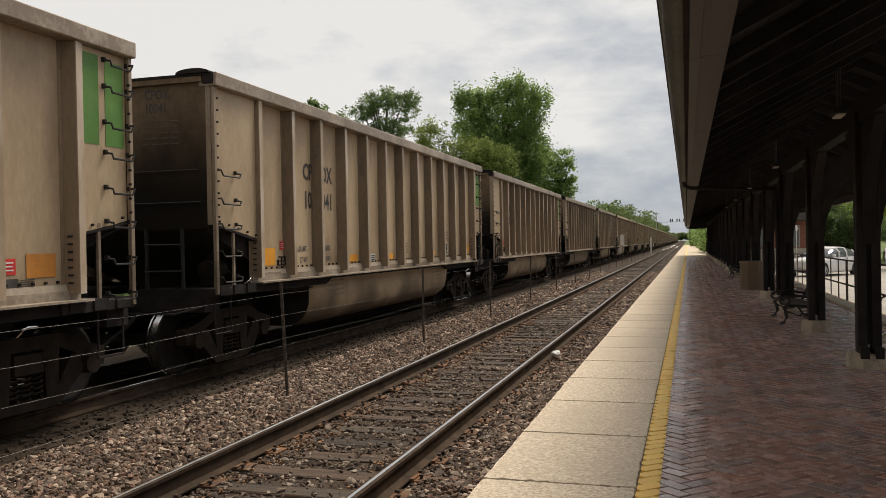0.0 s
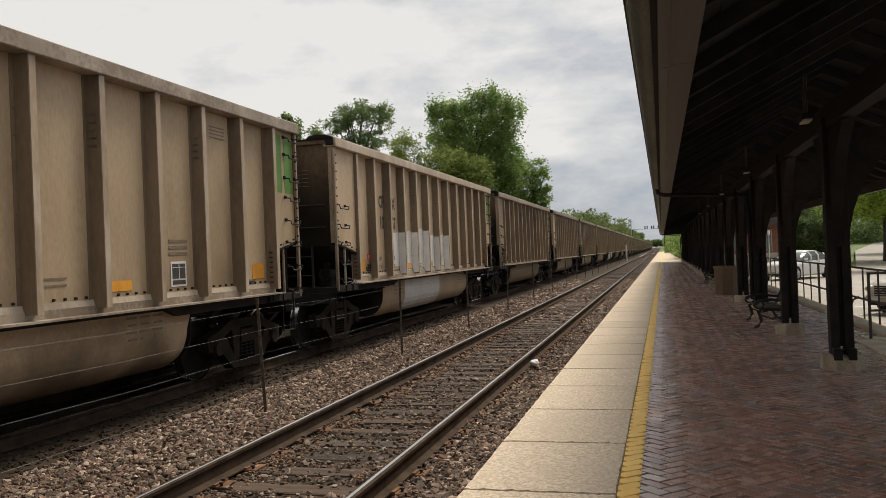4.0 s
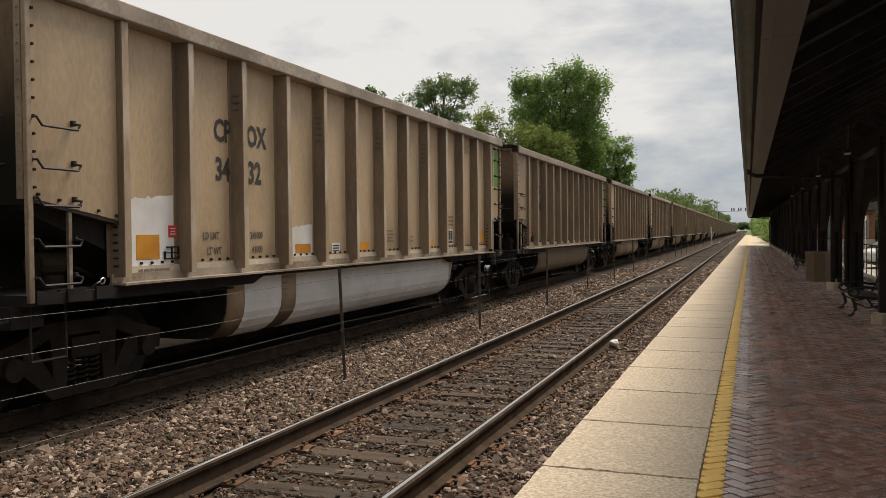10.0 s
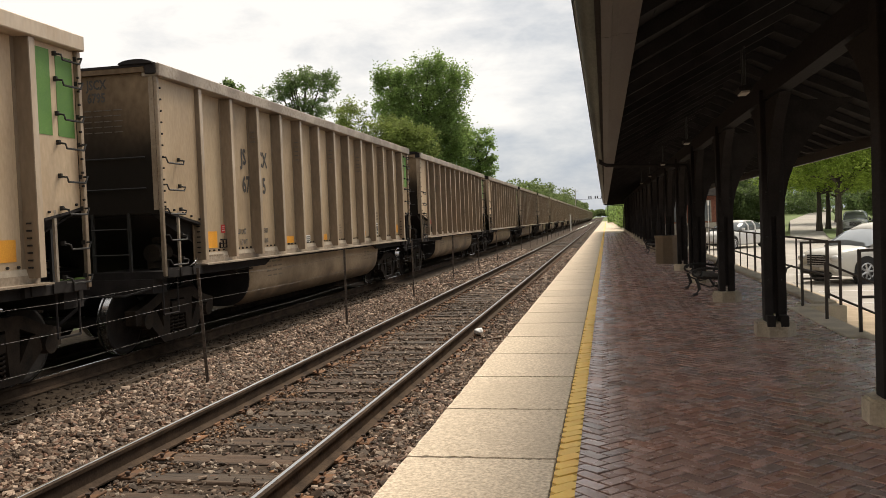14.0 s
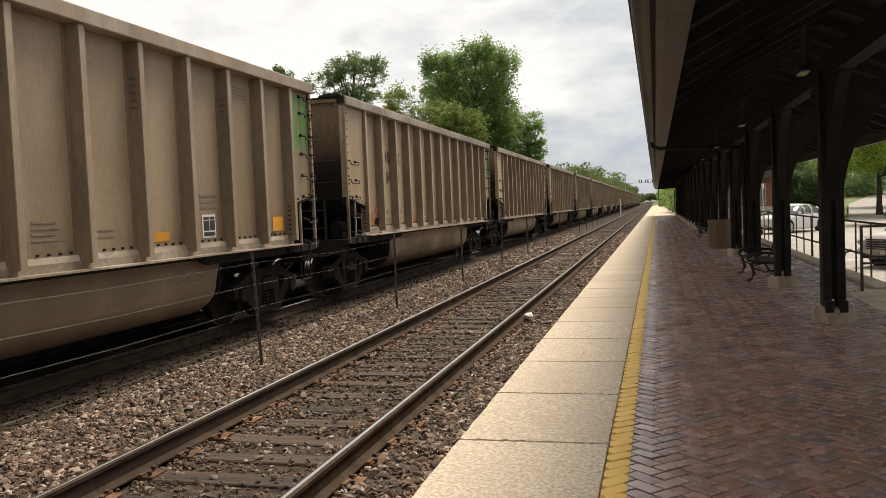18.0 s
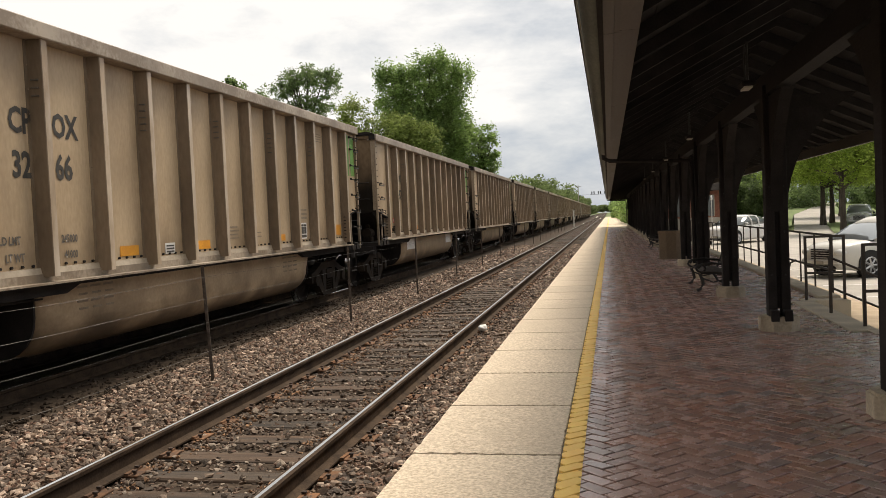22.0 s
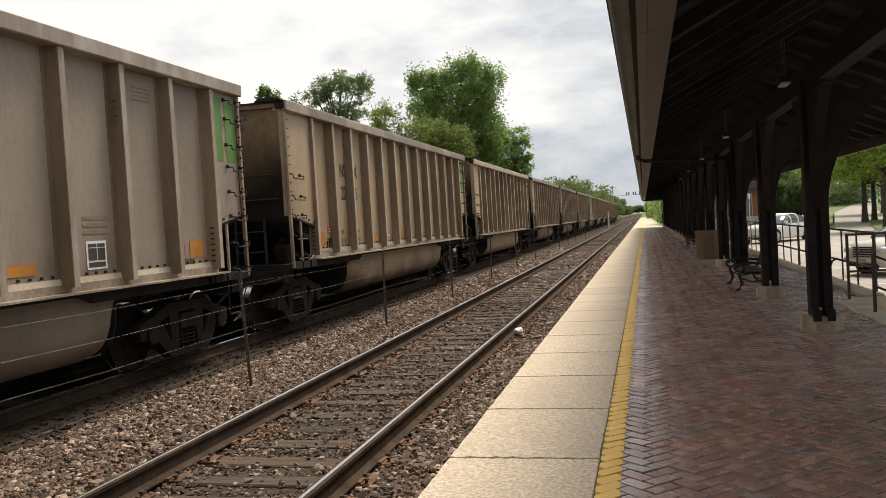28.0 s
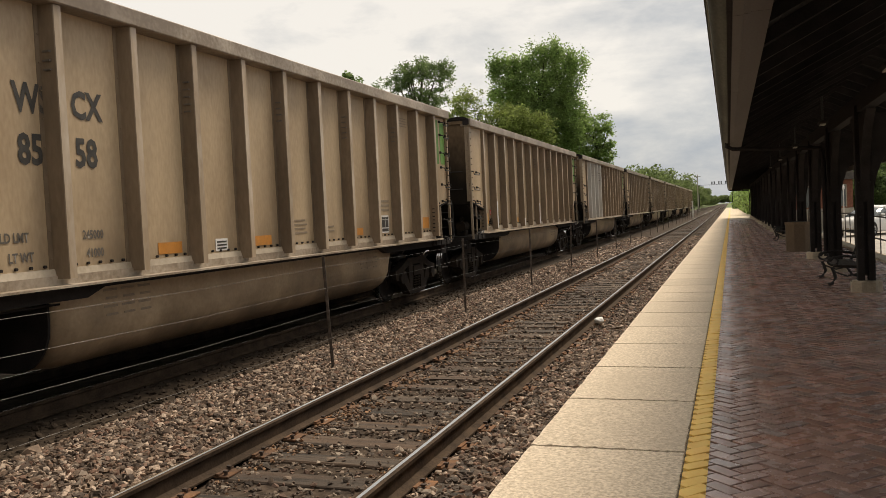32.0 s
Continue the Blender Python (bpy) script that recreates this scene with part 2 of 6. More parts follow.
footing_paint = surface("pale_foot_plate_paint", (0.36, 0.295, 0.22), (0.56, 0.48, 0.38), scale=1.5, rough=0.5, bump=0.04, fine=20, vary=0.12, stain=(0.16, 0.12, 0.085, 0.55), stain_scale=0.7)
post_paint = surface("corner_post_paint", (0.2576, 0.1904, 0.1288), (0.4144, 0.3248, 0.2352), scale=2.0, rough=0.5, bump=0.04, fine=25, vary=0.1, low_dark=(0.06, 0.044, 0.03, 1.1, 2.2, 0.5))
# sooty car ends, with the shade of the gap also put into the colour
soot_shade = surface("sooty_shaded_end_paint", (0.125, 0.084, 0.051), (0.245, 0.174, 0.109), scale=0.8, rough=0.7, bump=0.05, fine=14, vary=0.2, stretch=(1, 1, 0.6), spec=0.15, low_dark=(0.010, 0.008, 0.0065, 2.5, 3.75, 0.97))
tub_paint = surface("tub_paint", (0.336, 0.2386, 0.1456), (0.4928, 0.3696, 0.243), scale=1.1, rough=0.5, bump=0.04, fine=22, vary=0.14, stain=(0.17, 0.12, 0.08, 0.45), stain_scale=0.8, low_dark=(0.05, 0.036, 0.024, 0.3, 0.98, 0.82))
black_steel = surface("black_underframe_steel", (0.016, 0.014, 0.0138), (0.035, 0.030, 0.0285), scale=4, rough=0.85, bump=0.1, spec=0.2)
truck_steel = surface("dusty_truck_steel", (0.013, 0.010, 0.008), (0.042, 0.030, 0.021), scale=5, rough=0.85, bump=0.12, spec=0.2)
bright_steel = surface("worn_bright_steel", (0.45, 0.45, 0.46), (0.7, 0.7, 0.7), scale=3, rough=0.25, bump=0.02, metal=1.0)
wheel_steel = surface("wheel_steel", (0.012, 0.010, 0.009), (0.032, 0.026, 0.022), scale=8, rough=0.7, bump=0.05, spec=0.25)
green_paint = surface("green_paint", (0.09, 0.22, 0.04), (0.15, 0.31, 0.07), scale=2, rough=0.5, bump=0.03, vary=0.15)
orange_paint = surface("orange_reflective_sheet", (0.66, 0.27, 0.03), (0.85, 0.40, 0.05), scale=4, rough=0.4, bump=0, vary=0.22)
dull_orange = surface("dull_orange_sheet", (0.44, 0.175, 0.03), (0.62, 0.26, 0.05), scale=4, rough=0.5, bump=0, vary=0.15, stain=(0.26, 0.14, 0.06, 0.5), stain_scale=5)
red_paint = surface("red_label", (0.55, 0.03, 0.03), (0.75, 0.06, 0.05), scale=4, rough=0.5, bump=0)
white_paint = surface("white_patch_paint", (0.70, 0.69, 0.675), (0.84, 0.83, 0.815), scale=3, rough=0.5, bump=0.02, stain=(0.50, 0.47, 0.43, 0.35))
primer = surface("pale_grey_primer", (0.40, 0.385, 0.36), (0.56, 0.545, 0.515), scale=3, rough=0.6, bump=0.02, stain=(0.33, 0.27, 0.21, 0.5), stretch=(1, 1, 0.3))
mark_paint = surface("dark_lettering_paint", (0.035, 0.032, 0.03), (0.075, 0.068, 0.06), scale=9, rough=0.6, bump=0)
ghost_paint = surface("ghost_stencil_paint", (0.20, 0.155, 0.112), (0.29, 0.225, 0.16), scale=9, rough=0.6, bump=0)
faint_paint = surface("faded_lettering_paint", (0.10, 0.088, 0.075), (0.16, 0.14, 0.12), scale=9, rough=0.6, bump=0)
rail_rust = surface("rail_web_rust", (0.035, 0.024, 0.017), (0.090, 0.062, 0.043), scale=5, rough=0.9, bump=0.15, spec=0.12)
rail_top = surface("polished_rail_head", (0.66, 0.66, 0.66), (0.85, 0.85, 0.85), scale=2, rough=0.12, bump=0.0, metal=1.0, rough_range=0.05, stretch=(6, 0.3, 1))
tie_wood = surface("weathered_tie_wood", (0.017, 0.0119, 0.0085), (0.0952, 0.0697, 0.051), scale=7, rough=0.9, bump=1.2, fine=46, vary=0.4, stretch=(0.16, 2.6, 1), stain=(0.17, 0.085, 0.042, 0.4), stain_scale=1.6)
plate_rust = surface("tie_plate_rust", (0.075, 0.040, 0.023), (0.21, 0.10, 0.046), scale=9, rough=0.9, bump=0.25, vary=0.35)
spike_rust = surface("spike_rust", (0.03, 0.02, 0.015), (0.08, 0.05, 0.035), scale=20, rough=0.8, bump=0.1)
stone = surface("ballast_stone", (0.64, 0.625, 0.605), (1.08, 1.03, 0.965), scale=14, rough=0.85, bump=0.3, fine=90, vary=0.38, island=True, palette=((0.205, 0.136, 0.096), (0.093, 0.063, 0.046), (0.335, 0.245, 0.185), (0.223, 0.133, 0.096), (0.135, 0.096, 0.072), (0.446, 0.350, 0.284), (0.172, 0.136, 0.110), (0.060, 0.041, 0.031)))
stone_rust = surface("rust_stained_stone", (0.70, 0.68, 0.66), (1.1, 1.06, 1.02), scale=14, rough=0.9, bump=0.3, fine=90, vary=0.35, island=True, palette=((0.17, 0.10, 0.06), (0.09, 0.058, 0.040), (0.22, 0.125, 0.07), (0.14, 0.10, 0.077), (0.27, 0.155, 0.085), (0.19, 0.15, 0.12)))
# bed colour lowered to paint shade into the gaps between the stones
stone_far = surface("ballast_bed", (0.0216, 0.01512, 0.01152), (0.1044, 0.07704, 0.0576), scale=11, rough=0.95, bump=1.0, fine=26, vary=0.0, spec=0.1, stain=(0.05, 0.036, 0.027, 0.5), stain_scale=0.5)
stone_crib = surface("dirty_crib_stone", (0.70, 0.68, 0.66), (1.1, 1.06, 1.02), scale=14, rough=0.85, bump=0.3, fine=90, vary=0.35, island=True, palette=((0.15, 0.108, 0.08), (0.075, 0.054, 0.041), (0.21, 0.158, 0.122), (0.13, 0.08, 0.058), (0.29, 0.24, 0.195), (0.05, 0.037, 0.028)))
dirt_shade_bed = surface("dirty_shaded_ballast_bed", (0.026, 0.019, 0.014), (0.075, 0.056, 0.041), scale=9, rough=0.95, bump=0.9, fine=30, vary=0.0, spec=0.1)
concrete = surface("edge_slab_concrete", (0.49, 0.39, 0.28), (0.80, 0.68, 0.535), scale=42, rough=0.88, bump=0.6, fine=85, vary=0.05, stain=(0.53, 0.435, 0.325, 0.45), stain_scale=1.3, edge=(0.39, 0.61))
old_concrete = surface("old_pedestal_concrete", (0.37, 0.305, 0.225), (0.66, 0.57, 0.435), scale=5, rough=0.9, bump=0.4, fine=50, vary=0.12, stain=(0.17, 0.14, 0.105, 0.5), stain_scale=3.0)
tan_concrete = surface("tan_walk_concrete", (0.42, 0.315, 0.205), (0.58, 0.455, 0.315), scale=3, rough=0.85, bump=0.2, fine=70, stain=(0.30, 0.22, 0.145, 0.5), stain_scale=1.1)
kerb_concrete = surface("kerb_concrete", (0.48, 0.415, 0.315), (0.68, 0.60, 0.465), scale=3, rough=0.85, bump=0.2, fine=70, stain=(0.30, 0.25, 0.19, 0.5), stain_scale=1.1)
brick = surface("purple_red_paver", (0.80, 0.78, 0.77), (1.15, 1.12, 1.09), scale=8, rough=0.26, bump=0.5, fine=70, vary=0.14, rough_range=0.18, spec=0.85, stain=(0.27, 0.195, 0.165, 0.5), stain_scale=3.0, palette=((0.415, 0.244, 0.195), (0.373, 0.249, 0.214), (0.451, 0.246, 0.185), (0.333, 0.244, 0.221), (0.424, 0.242, 0.190), (0.391, 0.244, 0.203), (0.363, 0.227, 0.190), (0.404, 0.256, 0.214)))
brick_rest = surface("purple_red_paver_field", (0.80, 0.78, 0.77), (1.15, 1.12, 1.09), scale=3, rough=0.26, bump=0.5, fine=60, vary=0.14, island=True, rough_range=0.18, spec=0.85, stain=(0.27, 0.195, 0.165, 0.5), stain_scale=0.8, palette=((0.415, 0.244, 0.195), (0.373, 0.249, 0.214), (0.451, 0.246, 0.185), (0.333, 0.244, 0.221), (0.424, 0.242, 0.190), (0.391, 0.244, 0.203), (0.363, 0.227, 0.190), (0.404, 0.256, 0.214)))
joint_sand = surface("paver_joint", (0.008, 0.006, 0.005), (0.022, 0.017, 0.015), scale=12, rough=0.95, bump=0.3)
joint_grit = surface("slab_joint_grit", (0.11, 0.085, 0.06), (0.27, 0.215, 0.155), scale=12, rough=0.95, bump=0.3)
joint_dust = surface("painted_line_joint", (0.42, 0.25, 0.065), (0.66, 0.40, 0.11), scale=12, rough=0.95, bump=0.3)
yellow = surface("yellow_line_paint", (0.96, 0.575, 0.12), (0.99, 0.68, 0.185), scale=7, rough=0.6, bump=0.25, fine=60, vary=0.05, stain=(0.82, 0.49, 0.12, 0.2), stain_scale=4, island=True)
canopy_wood = surface("dark_brown_canopy_paint", (0.02218, 0.01947, 0.01885), (0.03944, 0.03488, 0.03414), scale=4, rough=0.85, spec=0.1, bump=0.12, vary=0.2, stretch=(1, 0.3, 1))
canopy_board = surface("dark_brown_roof_board", (0.0232, 0.02088, 0.02042), (0.03828, 0.0348, 0.03387), scale=4, rough=0.85, spec=0.1, bump=0.12, vary=0.2, stretch=(1, 0.3, 1))
fascia_paint = surface("brown_fascia_paint", (0.042, 0.035, 0.029), (0.082, 0.070, 0.058), scale=3, rough=0.5, bump=0.08, vary=0.15, stretch=(1, 0.2, 1))
gutter_paint = surface("weathered_gutter_metal", (0.06, 0.065, 0.056), (0.13, 0.135, 0.115), scale=3, rough=0.45, bump=0.05, metal=0.2, stretch=(1, 0.2, 1))
shingle = surface("roof_shingle", (0.04, 0.036, 0.033), (0.09, 0.08, 0.072), scale=6, rough=0.9, bump=0.4)
iron = surface("black_painted_iron", (0.012, 0.011, 0.011), (0.026, 0.024, 0.022), scale=8, rough=0.65, bump=0.08)
brown_iron = surface("brown_painted_steel_tube", (0.028, 0.020, 0.016), (0.06, 0.045, 0.036), scale=8, rough=0.5, bump=0.08)
slat_wood = surface("dark_bench_slat", (0.03, 0.022, 0.018), (0.07, 0.052, 0.042), scale=6, rough=0.6, bump=0.2, vary=0.2, stretch=(1, 0.2, 1))
bin_brown = surface("exposed_aggregate_brown", (0.135, 0.094, 0.058), (0.235, 0.17, 0.11), scale=30, rough=0.85, bump=0.4, fine=120)
wire_metal = surface("galvanised_wire", (0.06, 0.058, 0.056), (0.14, 0.135, 0.13), scale=5, rough=0.5, bump=0, metal=0.8)
post_rust = surface("rusty_fence_post", (0.035, 0.025, 0.019), (0.12, 0.095, 0.078), scale=12, rough=0.75, bump=0.2)
asphalt = surface("pale_worn_pavement", (0.30, 0.277, 0.245), (0.43, 0.40, 0.36), scale=1.5, rough=0.9, bump=0.2, fine=80, stain=(0.28, 0.25, 0.22, 0.5), stain_scale=0.35)
grass = surface("mown_grass", (0.06, 0.095, 0.022), (0.14, 0.20, 0.055), scale=1.2, rough=0.9, bump=0.5, fine=40, stain=(0.17, 0.14, 0.075, 0.4), stain_scale=0.4)
bark = surface("grey_brown_bark", (0.035, 0.028, 0.022), (0.10, 0.082, 0.066), scale=9, rough=0.9, bump=0.6, stretch=(1, 1, 0.25))
car_white = surface("white_car_paint", (0.70, 0.70, 0.69), (0.78, 0.78, 0.77), scale=1, rough=0.2, bump=0, vary=0.02)
car_cream = surface("cream_white_car_paint", (0.602, 0.5848, 0.5332), (0.6622, 0.645, 0.5934), scale=1, rough=0.2, bump=0, vary=0.02)
car_silver = surface("silver_car_paint", (0.48, 0.49, 0.50), (0.56, 0.57, 0.58), scale=1, rough=0.25, bump=0, metal=0.3, vary=0.02)
car_dark = surface("dark_car_paint", (0.02, 0.021, 0.024), (0.035, 0.036, 0.04), scale=1, rough=0.2, bump=0, vary=0.02)
tyre = surface("tyre_rubber", (0.012, 0.012, 0.012), (0.025, 0.025, 0.025), scale=20, rough=0.85, bump=0.2)
rim_metal = surface("alloy_rim", (0.45, 0.45, 0.46), (0.6, 0.6, 0.61), scale=6, rough=0.3, bump=0, metal=0.8)
car_glass = glass("tinted_car_glass", (0.10, 0.115, 0.12))
# pale base puts part of the sky's reflection into the glass colour
windscreen = glass("sky_reflecting_car_glass", (0.42, 0.45, 0.47), 0.06)
windscreen.node_tree.nodes["Principled BSDF"].inputs["Metallic"].default_value = 0.55
lamp_lens = glass("clear_headlamp_lens", (0.6, 0.6, 0.58), 0.1)
red_brick = surface("station_red_brick", (0.16, 0.06, 0.04), (0.30, 0.125, 0.08), scale=9, rough=0.85, bump=0.3, fine=60)
lime_stone = surface("pale_limestone", (0.32, 0.29, 0.24), (0.45, 0.42, 0.36), scale=4, rough=0.85, bump=0.2)
paper_white = surface("white_plastic_bag", (0.72, 0.72, 0.71), (0.85, 0.85, 0.84), scale=9, rough=0.4, bump=0.4)
leaf_maple = foliage("maple_leaves", (0.15, 0.23, 0.03), (0.33, 0.44, 0.085))
leaf_dark = foliage("dark_green_leaves", (0.12, 0.175, 0.075), (0.235, 0.315, 0.13))
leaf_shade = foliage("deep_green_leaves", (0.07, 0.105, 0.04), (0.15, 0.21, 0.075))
leaf_mid = foliage("mid_green_leaves", (0.165, 0.26, 0.08), (0.35, 0.475, 0.165))
leaf_light = foliage("light_green_leaves", (0.20, 0.255, 0.07), (0.37, 0.44, 0.15))
leaf_far = foliage("distant_green_leaves", (0.11, 0.15, 0.058), (0.22, 0.28, 0.11))


# ---- mesh helpers ----
def box(bm, x0, x1, y0, y1, z0, z1, m=None, bevel=0.0):
    v = [bm.verts.new((x, y, z)) for z in (z0, z1) for x, y in ((x0, y0), (x1, y0), (x1, y1), (x0, y1))]
    f = [bm.faces.new([v[i] for i in q]) for q in ((3, 2, 1, 0), (4, 5, 6, 7), (0, 1, 5, 4), (1, 2, 6, 5), (2, 3, 7, 6), (3, 0, 4, 7))]
    if bevel:
        r = bmesh.ops.bevel(bm, geom=list({e for q in f for e in q.edges}), offset=bevel, segments=1, affect="EDGES")
        v = [w for w in set(v) | set(r["verts"]) if w.is_valid]
    if m is not None:
        bmesh.ops.transform(bm, matrix=m, verts=v)
    return bm


def boxes(*list_of):
    bm = bmesh.new()
    for b in list_of:
        box(bm, *b)
    return bm


def tube(bm, points, radius, sides=6, caps=True):
    """A round bar along a line of points, with one radius or one for each point."""
    pts = [Vector(p) for p in points]
    rad = radius if isinstance(radius, (list, tuple)) else [radius] * len(pts)
    rings, side = [], None
    for i, p in enumerate(pts):
        d = (pts[min(i + 1, len(pts) - 1)] - pts[max(i - 1, 0)]).normalized()
        ref = Vector((0, 0, 1)) if abs(d.z) < 0.95 else Vector((1, 0, 0))
        a = d.cross(ref).normalized()
        b = d.cross(a).normalized()
        rings.append([bm.verts.new(p + rad[i] * (math.cos(t) * a + math.sin(t) * b)) for t in (2 * math.pi * k / sides for k in range(sides))])
    for r, s in zip(rings, rings[1:]):
        for k in range(sides):
            bm.faces.new((r[k], r[(k + 1) % sides], s[(k + 1) % sides], s[k]))
    if caps:
        bm.faces.new(rings[0][::-1])
        bm.faces.new(rings[-1])
    return bm


def prism(bm, outline, axis, a, b):
    """An outline of (u, v) drawn out along an axis from a to b: u, v are the two other axes in xyz order."""
    def place(u, v, w):
        return {"x": (w, u, v), "y": (u, w, v), "z": (u, v, w)}[axis]
    lo = [bm.verts.new(place(u, v, a)) for u, v in outline]
    hi = [bm.verts.new(place(u, v, b)) for u, v in outline]
    n = len(outline)
    for k in range(n):
        bm.faces.new((lo[k], lo[(k + 1) % n], hi[(k + 1) % n], hi[k]))
    bm.faces.new(lo[::-1])
    bm.faces.new(hi)
    return bm


def disc(bm, c, r, axis, a, b, sides=20, hole=0.0):
    ring = [(r * math.cos(2 * math.pi * k / sides), r * math.sin(2 * math.pi * k / sides)) for k in range(sides)]
    o = {"x": (c[1], c[2]), "y": (c[0], c[2]), "z": (c[0], c[1])}[axis]
    return prism(bm, [(o[0] + u, o[1] + v) for u, v in ring], axis, a, b)


def finish(bm, name, material, smooth=False):
    bmesh.ops.recalc_face_normals(bm, faces=bm.faces)
    me = bpy.data.meshes.new(name)
    bm.to_mesh(me)
    bm.free()
    me.materials.append(material)
    if smooth:
        me.shade_smooth()
    return me


def part(name, bm, material, parent, label="", smooth=False):
    ob = new(name, bm if isinstance(bm, bpy.types.Mesh) else finish(bm, name, material, smooth))
    ob.parent = parent
    if label:
        ob["label"] = label
    return ob


def thing(name, label, category, m=None, group="", kind=""):
    ob = new(name)
    ob.matrix_basis = m or Matrix()
    return tagged(ob, label, category, group, kind)


def solid(name, bm, material, label, category, kind="", group="", smooth=False):
    return tagged(new(name, finish(bm, name, material, smooth)), label, category, group, kind)


def cloud_mesh(name, verts, faces, material):
    """One mesh from arrays of vertices and of equal-sided faces."""
    me = bpy.data.meshes.new(name)
    k = faces.shape[1]
    me.vertices.add(len(verts))
    me.vertices.foreach_set("co", np.ascontiguousarray(verts, np.float32).ravel())
    me.loops.add(faces.size)
    me.loops.foreach_set("vertex_index", np.ascontiguousarray(faces, np.int32).ravel())
    me.polygons.add(len(faces))
    me.polygons.foreach_set("loop_start", np.arange(0, faces.size, k, dtype=np.int32))
    me.update(calc_edges=True)
    me.validate()
    me.shade_flat()
    me.materials.append(material)
    return me


# ---- plan ----
RAIL_Z, FAR_RAIL_Z = -0.20, -0.28
NEAR_C, FAR_C = -2.954, -7.56
EDGE_X, LINE_X0, LINE_X1, BRICK_END = -1.30, -0.395, -0.27, 2.87
FENCE_X = -4.63
EAVE_Z, EAVE_X, RIDGE_X, RIDGE_Z, BACK_X = 2.55, -0.21, 2.1, 3.75, 4.6
COL_X, COLUMNS = 1.75, [9.8 + 3.72 * k - (0.28 if k < 0 else 0) for k in range(-5, 19)]
CAR_PITCH, CAR_LONG = 16.18, 14.53
# the platform runs a little askew to the tracks
ASKEW = Matrix.Translation((LINE_X0, 4.7, 0)) @ Matrix.Rotation(-0.0021, 4, "Z") @ Matrix.Translation((-LINE_X0, -4.7, 0))


# ---- ground, track beds, pavements ----
def strip(name, profile, y0, y1, material, label, category, step=None, kind="structure"):
    """A sheet with the given cross profile of (x, z), drawn out along the track."""
    bm = bmesh.new()
    ys = [y0, y1] if not step else list(np.arange(y0, y1, step)) + [y1]
    rows = [[bm.verts.new((x, y, z)) for x, z in profile] for y in ys]
    for r, s in zip(rows, rows[1:]):
        for k in range(len(profile) - 1):
            bm.faces.new((r[k], s[k], s[k + 1], r[k + 1]))
    return solid(name, bm, material, label, category, kind)


def setting():
    bm = bmesh.new()
    xs = [-1500, -60, -12, 3, 12, 60, 1500]
    ys = [-300, -20, 40, 90, 200, 600, 2500]
    g = {(x, y): bm.verts.new((x, y, -0.75)) for x in xs for y in ys}
    for i in range(6):
        for j in range(6):
            bm.faces.new((g[xs[i], ys[j]], g[xs[i + 1], ys[j]], g[xs[i + 1], ys[j + 1]], g[xs[i], ys[j + 1]]))
    solid("ground", bm, grass, "grassy ground reaching to the horizon", "ground", "structure")
    strip("ballast_bed", [(-12, -0.74), (-10.6, -0.52), (-9.2, -0.47), (-6.0, -0.47), (-5.7, -0.45), (-5.2, -0.37), (-4.63, -0.35), (-4.2, -0.37), (-3.9, -0.405), (-2.0, -0.405), (-1.75, -0.40), (-1.28, -0.36)],
          -40, 1400, stone_far, "grey and pink crushed stone ballast bed under the tracks", "ballast")
    # dirt on the bed, spread wider to put the train's shade into the colour
    strip("far_track_dirt", [(-11.9, -0.715), (-10.6, -0.508), (-9.2, -0.462), (-6.05, -0.462), (-5.86, -0.452), (-5.72, -0.444)], -40, 900, dirt_shade_bed, "dark dirty ballast under the far track with painted-in shade", "ballast")
    # the platform body below slabs and pavers
    bm = bmesh.new()
    for x1, y0, y1 in ((BRICK_END + 0.1, -14, 9.6), (2.42, 9.6, 12.55), (BRICK_END + 0.1, 12.55, 130)):
        box(bm, EDGE_X + 0.03, x1, y0, y1, -0.72, -0.075)
    solid("platform_base", bm, old_concrete, "concrete base of the station platform", "platform", "structure").matrix_basis = ASKEW
    bm = bmesh.new()
    for x1, y0, y1 in ((BRICK_END + 0.004, -14, 9.58), (2.43, 9.58, 12.56), (BRICK_END + 0.004, 12.56, 71.6)):
        box(bm, LINE_X0, x1, y0, y1, -0.07, -0.016)
    box(bm, BRICK_END + 0.004, 3.6, -14, 9.58, -0.07, -0.016)
    solid("paver_bed", bm, joint_sand, "dark sand joints below the brick pavers", "paving", "structure").matrix_basis = ASKEW
    bm = bmesh.new()
    box(bm, EDGE_X + 0.02, LINE_X0 - 0.002, -14, 128, -0.074, -0.008)
    solid("slab_joint_filler", bm, joint_grit, "dark filler in the joints between edge slabs", "platform", "structure").matrix_basis = ASKEW
    bm = bmesh.new()
    box(bm, LINE_X0, LINE_X1 - 0.001, -14, 71.6, -0.0155, -0.006)
    solid("yellow_line_bed", bm, joint_dust, "dusty brown joints of the yellow safety line", "road marking", "structure").matrix_basis = ASKEW
    # far part of the platform, plain concrete beyond the pavers
    bm = bmesh.new()
    box(bm, LINE_X1 + 0.02, 1.82, 71.62, 230, -0.07, 0.0)
    solid("far_platform_walk", bm, concrete, "pale concrete walk at the platform's far end", "pavement", "structure").matrix_basis = ASKEW
    bm = bmesh.new()
    box(bm, LINE_X0 + 0.004, LINE_X1, 71.62, 230, -0.07, 0.002)
    solid("far_yellow_line", bm, yellow, "painted yellow safety line on concrete", "road marking", "structure").matrix_basis = ASKEW
    bm = bmesh.new()
    box(bm, EDGE_X, LINE_X0, 127.7, 230, -0.5, 0.0)
    solid("far_platform_edge", bm, concrete, "pale concrete platform edge in the distance", "platform edge", "structure").matrix_basis = ASKEW
    # parking lot, street and verge
    bm = bmesh.new()
